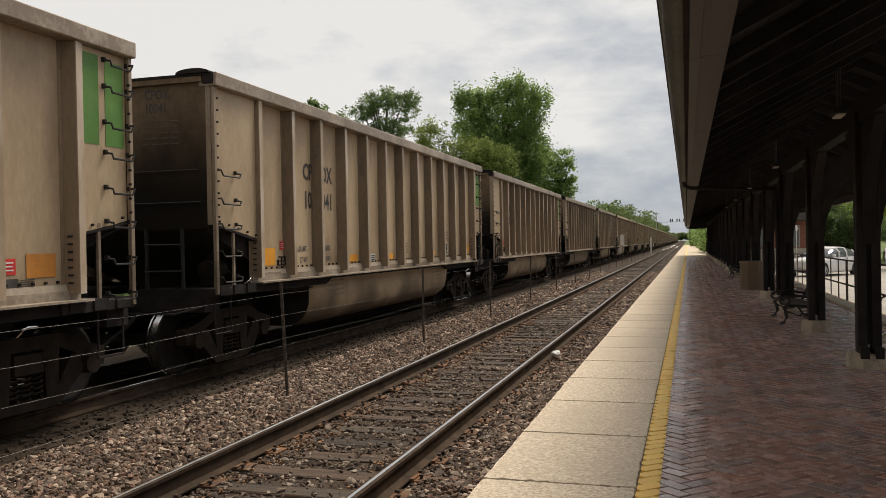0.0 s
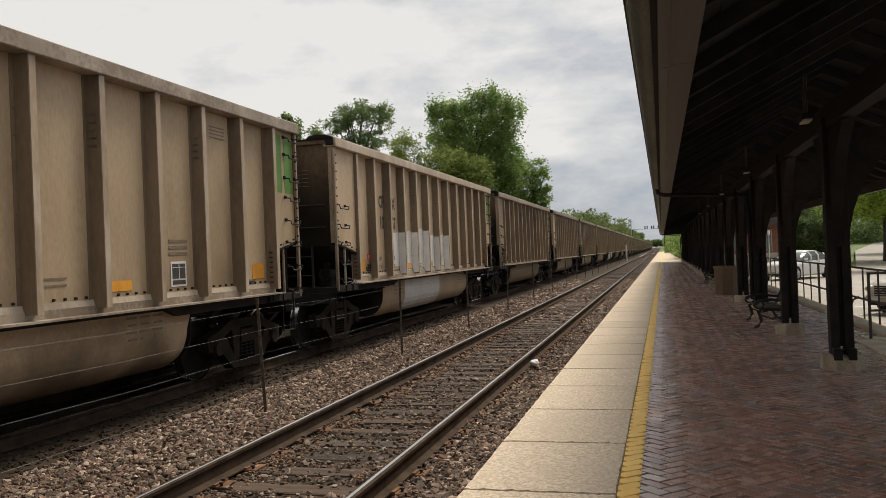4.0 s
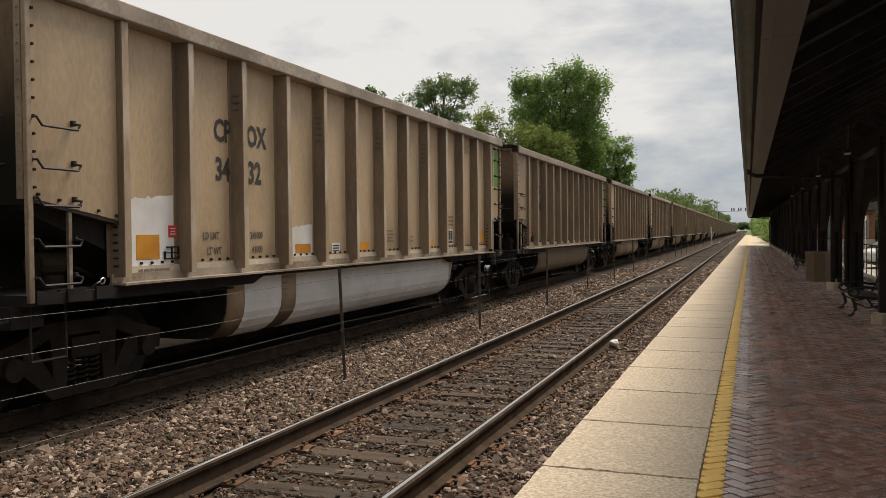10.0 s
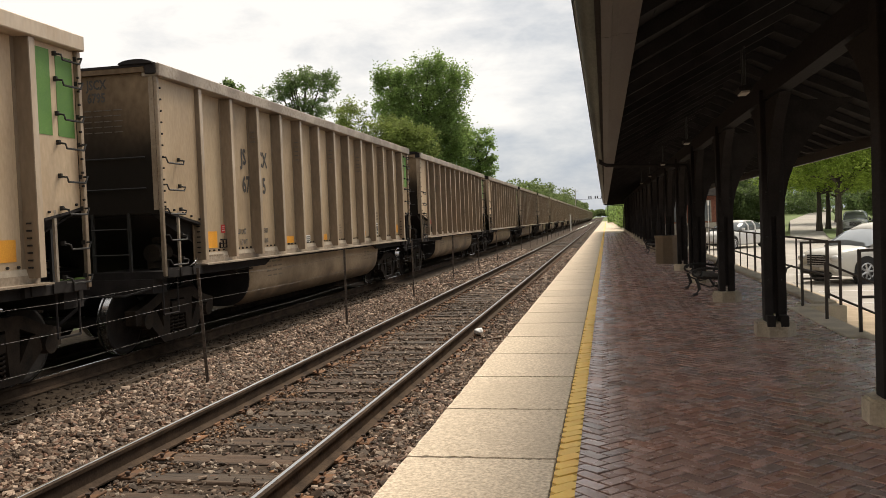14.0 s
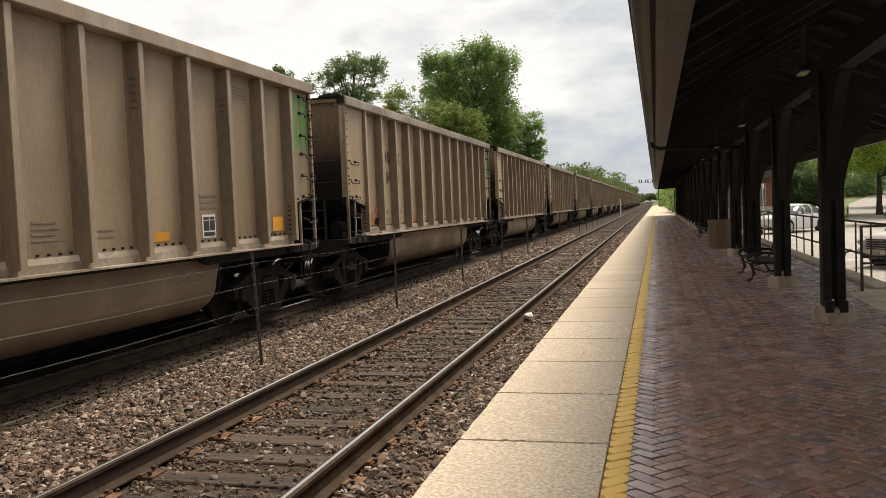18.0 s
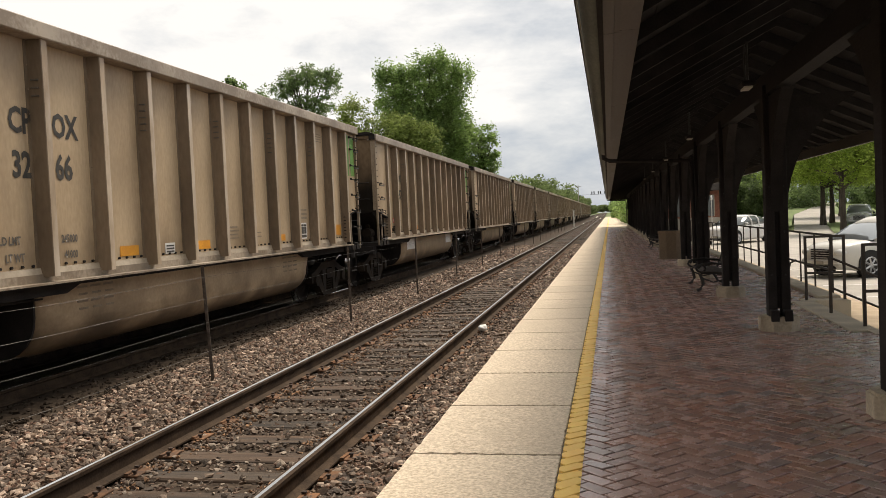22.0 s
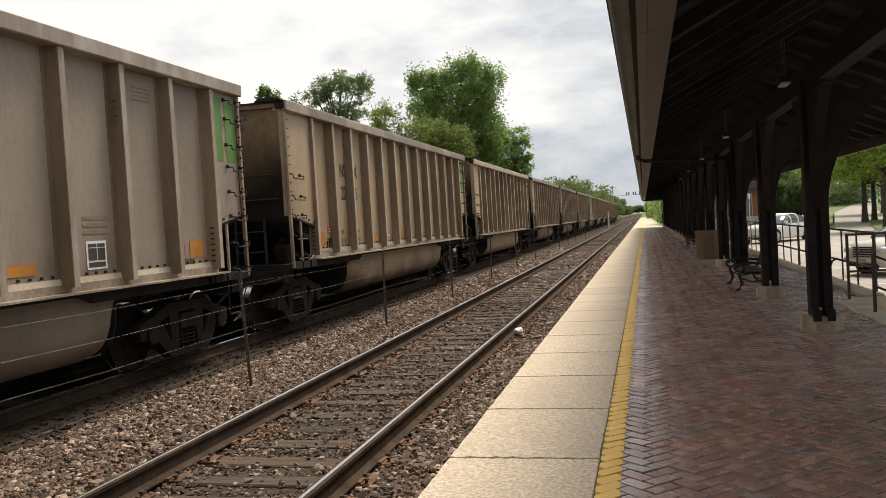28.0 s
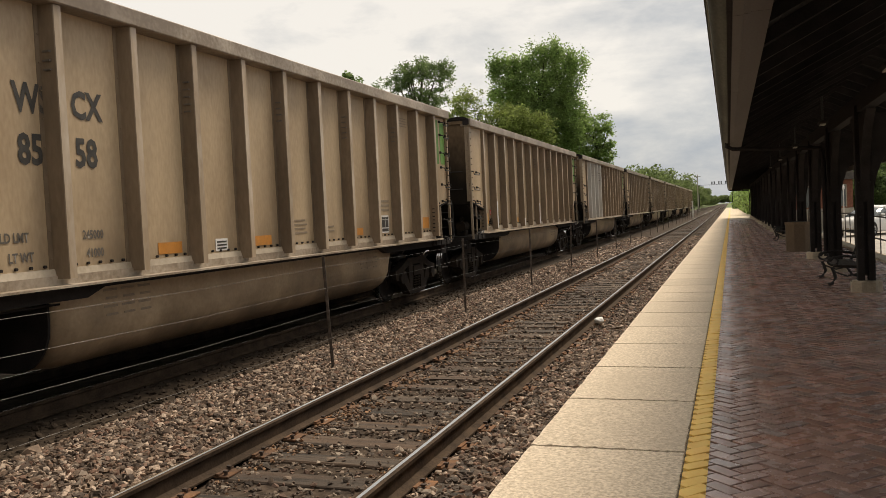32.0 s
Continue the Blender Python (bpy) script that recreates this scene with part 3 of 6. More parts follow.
    box(bm, 3.19, 44, -30, 62, -0.9, -0.60)
    solid("parking_lot", bm, asphalt, "pale worn asphalt parking lot beside the platform", "pavement", "structure")
    bm = bmesh.new()
    v = [bm.verts.new(p) for p in ((12.5, 61, -0.595), (18.8, 61, -0.595), (22.6, 92, 0.2), (18.9, 92, 0.2), (32.6, 130, 1.2), (30.6, 130, 1.2))]
    bm.faces.new((v[0], v[1], v[2], v[3]))
    bm.faces.new((v[3], v[2], v[4], v[5]))
    solid("street", bm, asphalt, "pale asphalt side street climbing away between trees", "road", "structure")
    for name, pts in (("grass_bank", ((4.6, 63, -0.6), (12.6, 62.5, -0.61), (18.9, 92.3, 0.19), (30.5, 130, 1.18), (30, 160, 1.5), (4, 160, 1.5))),
                      ("grass_verge", ((13.6, 55.0, -0.57), (16.6, 55.0, -0.57), (20.3, 74, -0.27), (17.6, 74, -0.27))),
                      ("far_lawn", ((22.8, 88, 0.08), (78, 74, -0.3), (78, 170, 1.6), (33, 130, 1.18)))):
        bm = bmesh.new()
        bm.faces.new([bm.verts.new(p) for p in pts])
        solid(name, bm, grass, "mown green grass beside the street", "grass", "structure")
    # parking bay lines
    for k in range(6):
        bm = bmesh.new()
        box(bm, 4.9, 9.0, 12.9 + 2.75 * k, 13.0 + 2.75 * k, -0.599, -0.595)
        solid("parking_line", bm, white_paint, "worn white parking bay line on the asphalt", "road marking", "structure", "parking lines")


def rail(parent, x, top, y0, y1):
    h = 0.171
    web = [(-0.07, -h), (0.07, -h), (0.07, -h + 0.012), (0.014, -h + 0.035), (0.011, -0.05), (0.034, -0.036), (0.036, -0.010), (0.020, -0.0025), (-0.020, -0.0025), (-0.036, -0.010), (-0.034, -0.036), (-0.011, -0.05), (-0.014, -h + 0.035), (-0.07, -h + 0.012)]
    part("rail_web", prism(bmesh.new(), [(x + u, top + v) for u, v in web], "y", y0, y1), rail_rust, parent)
    head = [(-0.0155, -0.004), (0.0155, -0.004), (0.0135, -0.0012), (0.008, -0.0003), (0.0, 0.0), (-0.008, -0.0003), (-0.0135, -0.0012)]
    part("rail_head", prism(bmesh.new(), [(x + u, top + v) for u, v in head], "y", y0, y1), rail_top, parent, "polished steel running surface", True)


def tie_mesh(seed):
    rng = random.Random(seed)
    bm = bmesh.new()
    box(bm, -1.28, 1.28, -0.115, 0.115, -0.17, 0.0, bevel=0.014)
    for v in bm.verts:
        v.co += Vector((rng.uniform(-0.03, 0.03), rng.uniform(-0.012, 0.012), rng.uniform(-0.01, 0.004)))
    return finish(bm, "sleeper", tie_wood)


def plate_mesh():
    bm = bmesh.new()
    box(bm, -0.18, 0.18, -0.1, 0.1, 0.0, 0.016, bevel=0.004)
    box(bm, -0.105, -0.075, -0.1, 0.1, 0.016, 0.030)
    box(bm, 0.075, 0.105, -0.1, 0.1, 0.016, 0.030)
    return finish(bm, "tie_plate", plate_rust)


def spike_mesh():
    bm = bmesh.new()
    for x, y in ((-0.095, -0.05), (-0.14, 0.06), (0.095, 0.05), (0.14, -0.06)):
        box(bm, x - 0.009, x + 0.009, y - 0.009, y + 0.009, 0.0, 0.026)
        box(bm, x - 0.018, x + 0.014, y - 0.014, y + 0.014, 0.026, 0.038)
    return finish(bm, "spikes", spike_rust)


def track(name, cx, top, label, near):
    tr = thing(name, label, "railway track", kind="structure")
    rail(tr, cx - 0.7535, top, -40, 1400)
    rail(tr, cx + 0.7535, top, -40, 1400)
    tie_top = top - 0.171 - 0.014
    ties = [tie_mesh(k) for k in range(7)]
    plate, spike = plate_mesh(), spike_mesh()
    y, k = (-9.2, 0) if near else (-8.5, 0)
    rng = random.Random(4)
    while y < (62 if near else 40):
        t = new("sleeper", ties[k % 7])
        t.parent = tr
        t.matrix_basis = pose(cx + rng.uniform(-0.05, 0.05), y, tie_top, 0, 0, rng.uniform(-1.2, 1.2) + (180 if k % 2 else 0))
        if near and y < 42:
            for s in (-1, 1):
                p = part("tie_plate", plate, None, tr)
                p.matrix_basis = pose(cx + s * 0.7535, y + rng.uniform(-0.01, 0.01), tie_top, 0, 0, rng.uniform(-2, 2))
                if y < 30:
                    q = part("spike_set", spike, None, tr)
                    q.matrix_basis = pose(cx + s * 0.7535, y + rng.uniform(-0.02, 0.02), tie_top + 0.01, 0, 0, 180 * (k % 2))
        y += 0.495 + rng.uniform(-0.035, 0.035)
        k += 1
    bm = bmesh.new()
    while y < 330:
        box(bm, cx - 1.28, cx + 1.28, y - 0.115, y + 0.115, tie_top - 0.1, tie_top)
        y += 0.5
    rest = part("far_sleepers", bm, tie_wood, tr)
    rest["kind"] = "stuff"
    return tr


def stones(name, spots, size, material, label):
    """Crushed stones: jittered icosahedra at the given spots (x, y, z)."""
    bm = bmesh.new()
    bmesh.ops.create_icosphere(bm, subdivisions=1, radius=1)
    base = np.array([v.co[:] for v in bm.verts])
    tri = np.array([[v.index for v in f.verts] for f in bm.faces])
    bm.free()
    rng = np.random.default_rng(7)
    n = len(spots)
    shape = base[None] * rng.uniform(0.5, 1.25, (n, len(base), 1)) * rng.uniform(0.5, 1.4, (n, 1, 3))
    ang = rng.uniform(0, 2 * np.pi, (n, 3))
    ca, sa = np.cos(ang), np.sin(ang)
    x, y, z = shape[..., 0], shape[..., 1], shape[..., 2]
    x, y = x * ca[:, :1] - y * sa[:, :1], x * sa[:, :1] + y * ca[:, :1]
    y, z = y * ca[:, 1:2] - z * sa[:, 1:2], y * sa[:, 1:2] + z * ca[:, 1:2]
    x, z = x * ca[:, 2:] - z * sa[:, 2:], x * sa[:, 2:] + z * ca[:, 2:]
    s = (size * rng.lognormal(0, 0.28, (n, 1)))
    v = np.stack([x, y, z * 0.8], -1) * s[..., None] + np.asarray(spots)[:, None]
    f = tri[None] + (np.arange(n) * len(base))[:, None, None]
    ob = new(name, cloud_mesh(name, v.reshape(-1, 3), f.reshape(-1, 3), material))
    return tagged(ob, label, "ballast", kind="stuff")


def ballast():
    rng = np.random.default_rng(3)
    prof = np.array([(-6.0, -0.46), (-5.2, -0.365), (-4.63, -0.345), (-4.2, -0.365), (-3.9, -0.40), (-2.0, -0.40), (-1.75, -0.395), (-1.28, -0.35)])

    def lay(n, x0, x1, y0, y1, lift=0.0):
        x, y = rng.uniform(x0, x1, n), rng.uniform(y0, y1, n)
        return np.stack([x, y, np.interp(x, prof[:, 0], prof[:, 1]) + rng.uniform(-0.02, 0.012, n) + lift], -1)

    near = [lay(27000, -5.75, -3.78, 3.0, 12.5), lay(13000, -5.8, -3.78, 12.5, 22), lay(11500, -2.13, -1.28, 3.2, 12), lay(5500, -2.13, -1.28, 12, 22)]
    near += [lay(6500, -5.75, -3.78, -6, 3.0), lay(2600, -2.13, -1.28, -6, 3.2)]
    crib = np.concatenate([lay(3500, -3.62, -2.28, -6, 3.2, -0.013), lay(15000, -3.62, -2.28, 3.2, 20, -0.010), lay(1500, -3.62, -2.28, 3.2, 18, 0.020), lay(1300, -4.1, -3.75, 3.2, 20, 0.02), lay(1300, -2.17, -1.9, 3.2, 20, 0.02)])
    stones("ballast_stones", np.concatenate(near), 0.0245, stone, "loose grey and pink crushed ballast stones")
    stones("crib_stones", crib, 0.0205, stone_crib, "smaller dirty ballast stones between the sleepers")
    patches = np.concatenate([lay(1800, -3.66, -3.34, 3.2, 17, 0.012), lay(800, -2.56, -2.3, 3.2, 17, 0.012)] + [lay(140, x - 0.17, x + 0.17, y - 0.16, y + 0.16, 0.014) for x, y in zip(np.where(rng.random(24) < 0.7, -3.50, -2.42), rng.uniform(3.2, 19, 24))])
    stones("rusty_stones", patches, 0.0155, stone_rust, "small rust-stained stones heaped beside the rails")
    far = [lay(9500, -5.8, -3.78, 22, 48), lay(3500, -2.13, -1.28, 22, 48), lay(3500, -3.6, -2.3, 20, 45, -0.012)]
    stones("far_ballast_stones", np.concatenate(far), 0.042, stone, "crushed ballast stones along the track")
    stones("far_track_stones", lay(2500, -6.7, -5.75, 5, 25), 0.027, dirt_shade_bed, "dark dirty stones beside the far rail with painted-in shade")


# ---- platform paving ----
def slab_mesh(length, seed):
    """An edge slab with worn, crumbled ends and a ragged side towards the pavers."""
    rng = random.Random(seed)
    n, m = 44, 50
    x0, x1 = EDGE_X, LINE_X0 - 0.001

    def bite(deep, often):
        return deep * rng.random() ** 2 + (deep * rng.random() if rng.random() < often else 0)
    ring = [(x0 + (x1 - x0) * k / n, 0.006 + bite(0.018, 0.3)) for k in range(n)]
    ring += [(x1 - 0.002 - bite(0.007, 0.2), 0.02 + (length - 0.04) * k / m) for k in range(m + 1)]
    ring += [(x1 - (x1 - x0) * k / n, length - 0.004 - bite(0.009, 0.2)) for k in range(1, n)]
    ring += [(x0 + bite(0.006, 0.1), length - 0.02 - (length - 0.04) * k / 12) for k in range(13)]
    c = Vector(((x0 + x1) / 2, length / 2, 0))
    bm = bmesh.new()
    rows = []
    for z, inset in ((-0.16, 0.0), (-0.011, 0.0), (0.0, 0.004)):
        rows.append([bm.verts.new((x + (inset if x < c.x else -inset) * (abs(x - c.x) > 0.4), y + (inset if y < c.y else -inset) * (abs(y - c.y) > length / 2 - 0.06), z)) for x, y in ring])
    for p, q in zip(rows, rows[1:]):
        for k in range(len(p)):
            bm.faces.new((p[k], p[(k + 1) % len(p)], q[(k + 1) % len(p)], q[k]))
    bm.faces.new(rows[-1])
    return finish(bm, "edge_slab", concrete)


def paving():
    edge = thing("platform_edge", "row of pale tan concrete edge slabs", "platform edge", kind="structure")
    edge.matrix_basis = ASKEW
    kinds = [slab_mesh(1.264, k) for k in range(7)]
    for k in range(-11, 97):
        s = part("edge_slab", kinds[(k * 3) % 7], None, edge)
        s.matrix_basis = pose(0, 4.836 + 1.264 * k, 0, 0, 0, 0)
    field = thing("brick_paving", "purple-red clay pavers laid in herringbone", "brick paving", kind="structure")
    field.matrix_basis = ASKEW
    # a herringbone unit turned 45 degrees to the platform edge
    w, l, gap = 0.0955, 0.1915, 0.0115
    near, rest, line = [], [], []
    c = math.sqrt(0.5)
    for i in range(-90, 540):
        for j in range(-12, 9):
            for turn in (0, 1):
                # cells of the 2:1 herringbone on a unit grid
                u0 = i + 0.0
                v0 = i + 4 * j + (0 if turn == 0 else 1)
                if turn == 0:
                    cu, cv = u0 + 1.0, v0 + 0.5
                else:
                    cu, cv = u0 + 0.5, v0 + 1.0
                x, y = (cu * 0.0965 * c - cv * 0.0965 * c), (cu * 0.0965 * c + cv * 0.0965 * c)
                x += 1.0
                if LINE_X0 - 0.07 < x < (3.5 if y < 9.5 else BRICK_END + 0.05) and not (x > 2.485 and 9.5 < y < 12.62) and -9.0 < y < 71.5:
                    spot = (x, y, 45 if turn == 0 else 135)
                    if x < LINE_X1 + 0.07:
                        line.append(spot)
                    if x > LINE_X1 - 0.07:
                        (near if 2.6 < y < 6.5 and LINE_X1 + 0.12 < x < 1.3 and len(near) < 300 else rest).append(spot)
    bm = bmesh.new()

    def paver(bm):
        lo = [bm.verts.new((sx * (l - gap) / 2, sy * (w - gap) / 2, -0.05)) for sx, sy in ((-1, -1), (1, -1), (1, 1), (-1, 1))]
        mid = [bm.verts.new((sx * (l - gap) / 2, sy * (w - gap) / 2, -0.003)) for sx, sy in ((-1, -1), (1, -1), (1, 1), (-1, 1))]
        top = [bm.verts.new((sx * (l - gap - 0.0036) / 2, sy * (w - gap - 0.0036) / 2, 0.0)) for sx, sy in ((-1, -1), (1, -1), (1, 1), (-1, 1))]
        for r, s in ((lo, mid), (mid, top)):
            for k in range(4):
                bm.faces.new((r[k], r[(k + 1) % 4], s[(k + 1) % 4], s[k]))
        bm.faces.new(top)
        return bm

    paver(bm)
    unit_v = np.array([v.co[:] for v in bm.verts])
    bm.verts.index_update()
    unit_f = np.array([[v.index for v in f.verts] for f in bm.faces])
    me = finish(bm, "paver", brick)
    rng = np.random.default_rng(5)
    for x, y, a in near:
        p = part("paver", me, None, field)
        p.matrix_basis = pose(x, y, rng.uniform(-0.002, 0.0015), rng.uniform(-0.7, 0.7), rng.uniform(-0.7, 0.7), a)

    def joined(name, spots, material, lift=0.0):
        s = np.array(spots)
        n = len(s)
        a = np.radians(s[:, 2])[:, None]
        tilt = rng.normal(0, 0.017, (n, 2))
        vx, vy, vz = unit_v[:, 0][None], unit_v[:, 1][None], unit_v[:, 2][None]
        if lift:
            vx, vy = vx * 1.045, vy * 1.10
        X = vx * np.cos(a) - vy * np.sin(a) + s[:, :1]
        Y = vx * np.sin(a) + vy * np.cos(a) + s[:, 1:2]
        X += np.tile(rng.normal(0, 0.0016, (n, 4)), 3)
        Y += np.tile(rng.normal(0, 0.0016, (n, 4)), 3)
        Z = vz + rng.uniform(-0.002, 0.0015, (n, 1)) + vx * tilt[:, :1] + vy * tilt[:, 1:] + lift
        if lift == 0:
            X = np.minimum(X, np.where(s[:, 1:2] < 9.5, 3.6, np.where(s[:, 1:2] < 12.62, 2.42, BRICK_END)))
        v = np.stack([X, Y, Z], -1).reshape(-1, 3)
        f = (unit_f[None] + (np.arange(n) * len(unit_v))[:, None, None]).reshape(-1, 4)
        me = cloud_mesh(name, v, f, material)
        # cut the pavers along the painted line's edges
        bm = bmesh.new()
        bm.from_mesh(me)
        for x, side in ((LINE_X1, -1),) if lift == 0 else ((LINE_X1, 1), (LINE_X0, -1)):
            bmesh.ops.bisect_plane(bm, geom=bm.verts[:] + bm.edges[:] + bm.faces[:], plane_co=(x, 0, 0), plane_no=(side, 0, 0), clear_outer=True)
        bm.to_mesh(me)
        bm.free()
        ob = new(name, me)
        ob.parent = field
        ob["kind"] = "stuff"
        return ob

    joined("paver_field", rest, brick_rest)
    joined("yellow_pavers", line, yellow, 0.001)["label"] = "pavers painted as a yellow safety line"


# ---- canopy ----
def column(first):
    c = thing("canopy_column", "dark brown double-post timber canopy column on a concrete pedestal", "column", group="canopy columns")
    bm = bmesh.new()
    prism(bm, [(0.205 * u, 0.2 * v) for u, v in ((-1, -0.45), (-0.45, -1), (0.45, -1), (1, -0.45), (1, 0.45), (0.45, 1), (-0.45, 1), (-1, 0.45))], "z", 0.0, 0.165)
    bmesh.ops.bevel(bm, geom=[e for e in bm.edges if all(v.co.z > 0.1 for v in e.verts)], offset=0.018, segments=2, affect="EDGES")
    part("pedestal", bm, old_concrete, c, "stained cracked concrete pedestal")
    for s in (-1, 1):
        bm = bmesh.new()
        box(bm, s * 0.07 - 0.046, s * 0.07 + 0.046, -0.085, 0.085, 0.14, 2.72, bevel=0.008)
        part("post", bm, canopy_wood, c)
    bm = bmesh.new()
    box(bm, -0.022, 0.022, -0.05, 0.05, 0.25, 2.5)
    part("spacer", bm, canopy_wood, c)
    # curved knee braces across and along the canopy
    def brace(name, sx, sy):
        bm = bmesh.new()
        out, u0 = [], 0.115 if sx else 0.084
        for k in range(9):
            t = k / 8 * math.pi / 2
            out.append((u0 + 1.45 * (1 - math.cos(t * 0.68)), 1.32 + 1.45 * math.sin(t * 0.68)))
        poly = out + [(u0, out[-1][1])]
        if sx:
            prism(bm, [(sx * u, v) for u, v in poly], "y", -0.06, 0.06)
        else:
            prism(bm, [(sy * u, v) for u, v in poly], "x", -0.06, 0.06)
        part(name, bm, canopy_wood, c)
    for sx, sy in ((1, 0), (0, 1), (0, -1)):
        brace("knee_brace", sx, sy)
    bm = bmesh.new()
    for z in (0.62, 1.1, 1.6):
        for s in (-1, 1):
            disc(bm, (s * 0.07, 0, z), 0.012, "y", -0.097, -0.086, 8)
    part("bolts", bm, iron, c)["kind"] = "stuff"
    return c


def canopy():
    y0, y1 = -9.5, 79.0
    c = thing("platform_canopy", "long dark brown timber platform canopy with a gutter and fascia", "canopy")

    def under(x):
        """Height of the roof boards' underside."""
        if x < RIDGE_X:
            return EAVE_Z + 0.06 + (RIDGE_Z - EAVE_Z) * (x - EAVE_X) / (RIDGE_X - EAVE_X)
        return RIDGE_Z + 0.06 + (EAVE_Z - RIDGE_Z) * (x - RIDGE_X) / (BACK_X - RIDGE_X)
    # roof boards in long planks on both slopes
    n = 14
    for lo, hi in ((EAVE_X + 0.06, RIDGE_X), (RIDGE_X, BACK_X)):
        for k in range(n):
            a, b = lo + (hi - lo) * k / n, lo + (hi - lo) * (k + 1) / n - 0.006
            bm = bmesh.new()
            prism(bm, [(a, under(a)), (b, under(b)), (b, under(b) + 0.03), (a, under(a) + 0.03)], "y", y0, y1)
            part("roof_board", bm, canopy_board, c)
    bm = bmesh.new()
    prism(bm, [(EAVE_X - 0.02, EAVE_Z + 0.10), (RIDGE_X, RIDGE_Z + 0.13), (BACK_X + 0.03, EAVE_Z + 0.10), (BACK_X + 0.03, EAVE_Z + 0.13), (RIDGE_X, RIDGE_Z + 0.17), (EAVE_X - 0.02, EAVE_Z + 0.13)], "y", y0, y1)
    part("roof_covering", bm, shingle, c, "dark roof covering")
    # eave towards the track: soffit board, stepped fascia, gutter
    for name, (a, b, z0, z1), m in (("soffit_board", (0.036, 0.155, EAVE_Z - 0.015, EAVE_Z + 0.005), fascia_paint), ("bed_moulding", (0.0, 0.035, EAVE_Z - 0.024, EAVE_Z + 0.005), fascia_paint),
                                    ("fascia_board", (-0.065, -0.002, EAVE_Z - 0.03, EAVE_Z + 0.07), fascia_paint), ("fascia_moulding", (-0.10, -0.067, EAVE_Z + 0.0, EAVE_Z + 0.09), canopy_wood)):
        y = y0
        k = 0
        while y < y1:
            e = min(y + 3.72, y1)
            bm = bmesh.new()
            box(bm, a, b, y + 0.003, e - 0.003, z0, z1)
            part(name, bm, m, c)
            y = e
            k += 1
    gut = [(EAVE_X + 0.105 + 0.105 * math.cos(t), EAVE_Z + 0.10 - 0.10 * math.sin(t)) for t in (math.pi * k / 8 for k in range(9))]
    inner = [(EAVE_X + 0.105 + 0.098 * math.cos(t), EAVE_Z + 0.10 - 0.093 * math.sin(t)) for t in (math.pi * k / 8 for k in range(8, -1, -1))]
    bm = bmesh.new()
    prism(bm, gut + inner, "y", y0, y1)
    part("gutter", bm, gutter_paint, c, "half-round weathered metal gutter", True)
    bm = bmesh.new()
    tube(bm, [(EAVE_X, y0, EAVE_Z + 0.10), (EAVE_X, y1, EAVE_Z + 0.10)], 0.012)
    part("gutter_lip", bm, gutter_paint, c)
    # boarded gables
    for y in (y0, y1 - 0.03):
        bm = bmesh.new()
        prism(bm, [(EAVE_X + 0.17, EAVE_Z - 0.1), (BACK_X - 0.06, EAVE_Z - 0.1), (BACK_X - 0.06, EAVE_Z + 0.04), (RIDGE_X, RIDGE_Z + 0.03), (EAVE_X + 0.17, EAVE_Z + 0.12)], "y", y, y + 0.03)
        part("gable_boarding", bm, canopy_wood, c)
    # back eave
    bm = boxes((BACK_X - 0.05, BACK_X, y0, y1, EAVE_Z - 0.11, EAVE_Z + 0.10))
    part("back_fascia", bm, fascia_paint, c)
    bm = boxes((BACK_X, BACK_X + 0.1, y0, y1, EAVE_Z + 0.02, EAVE_Z + 0.10))
    part("back_gutter", bm, gutter_paint, c, "pale metal gutter")
    # rafters, beams along the columns, purlins
    y = y0 + 0.3
    while y < y1:
        bm = bmesh.new()
        prism(bm, [(EAVE_X + 0.17, under(EAVE_X + 0.17) - 0.004), (RIDGE_X, under(RIDGE_X) - 0.004), (RIDGE_X, under(RIDGE_X) - 0.15), (EAVE_X + 0.37, under(EAVE_X + 0.37) - 0.12)], "y", y - 0.025, y + 0.025)
        part("rafter", bm, canopy_board, c)
        bm = bmesh.new()
        prism(bm, [(RIDGE_X, under(RIDGE_X) - 0.004), (BACK_X - 0.06, under(BACK_X - 0.06) - 0.004), (BACK_X - 0.3, under(BACK_X - 0.3) - 0.12), (RIDGE_X, under(RIDGE_X) - 0.15)], "y", y - 0.025, y + 0.025)
        part("rafter", bm, canopy_board, c)
        y += 0.93
    for x, z0, z1, w in ((COL_X, 2.62, 2.86, 0.16),):
        bm = boxes((x - w / 2, x + w / 2, y0, y1, z0, z1))
        part("long_beam", bm, canopy_wood, c)
    for y in (17.24, 77.8):
        bm = bmesh.new()
        tube(bm, [(EAVE_X + 0.08, y, EAVE_Z + 0.04), (EAVE_X + 0.08, y, EAVE_Z - 0.06), (EAVE_X + 0.2, y, EAVE_Z - 0.12), (COL_X - 0.2, y, EAVE_Z - 0.2), (COL_X - 0.16, y, 2.1), (COL_X - 0.16, y, 0.3)], 0.038, 8)
        part("downpipe", bm, canopy_wood, c, "brown downpipe from the gutter to a column")
    first = column(True)
    first.matrix_basis = pose(COL_X, COLUMNS[0], 0, 0, 0, 0)
    for y in COLUMNS[1:]:
        if y < y1:
            c2 = copy_thing(first, pose(COL_X, y, 0, 0, 0, 0))
            if abs(y - 9.8) < 0.1:
                for s in (-1, 1):
                    bm = bmesh.new()
                    box(bm, s * 0.07 - 0.044, s * 0.07 + 0.044, -0.205, -0.086, 0.115, 0.24, bevel=0.006)
                    part("post_foot", bm, canopy_wood, c2)
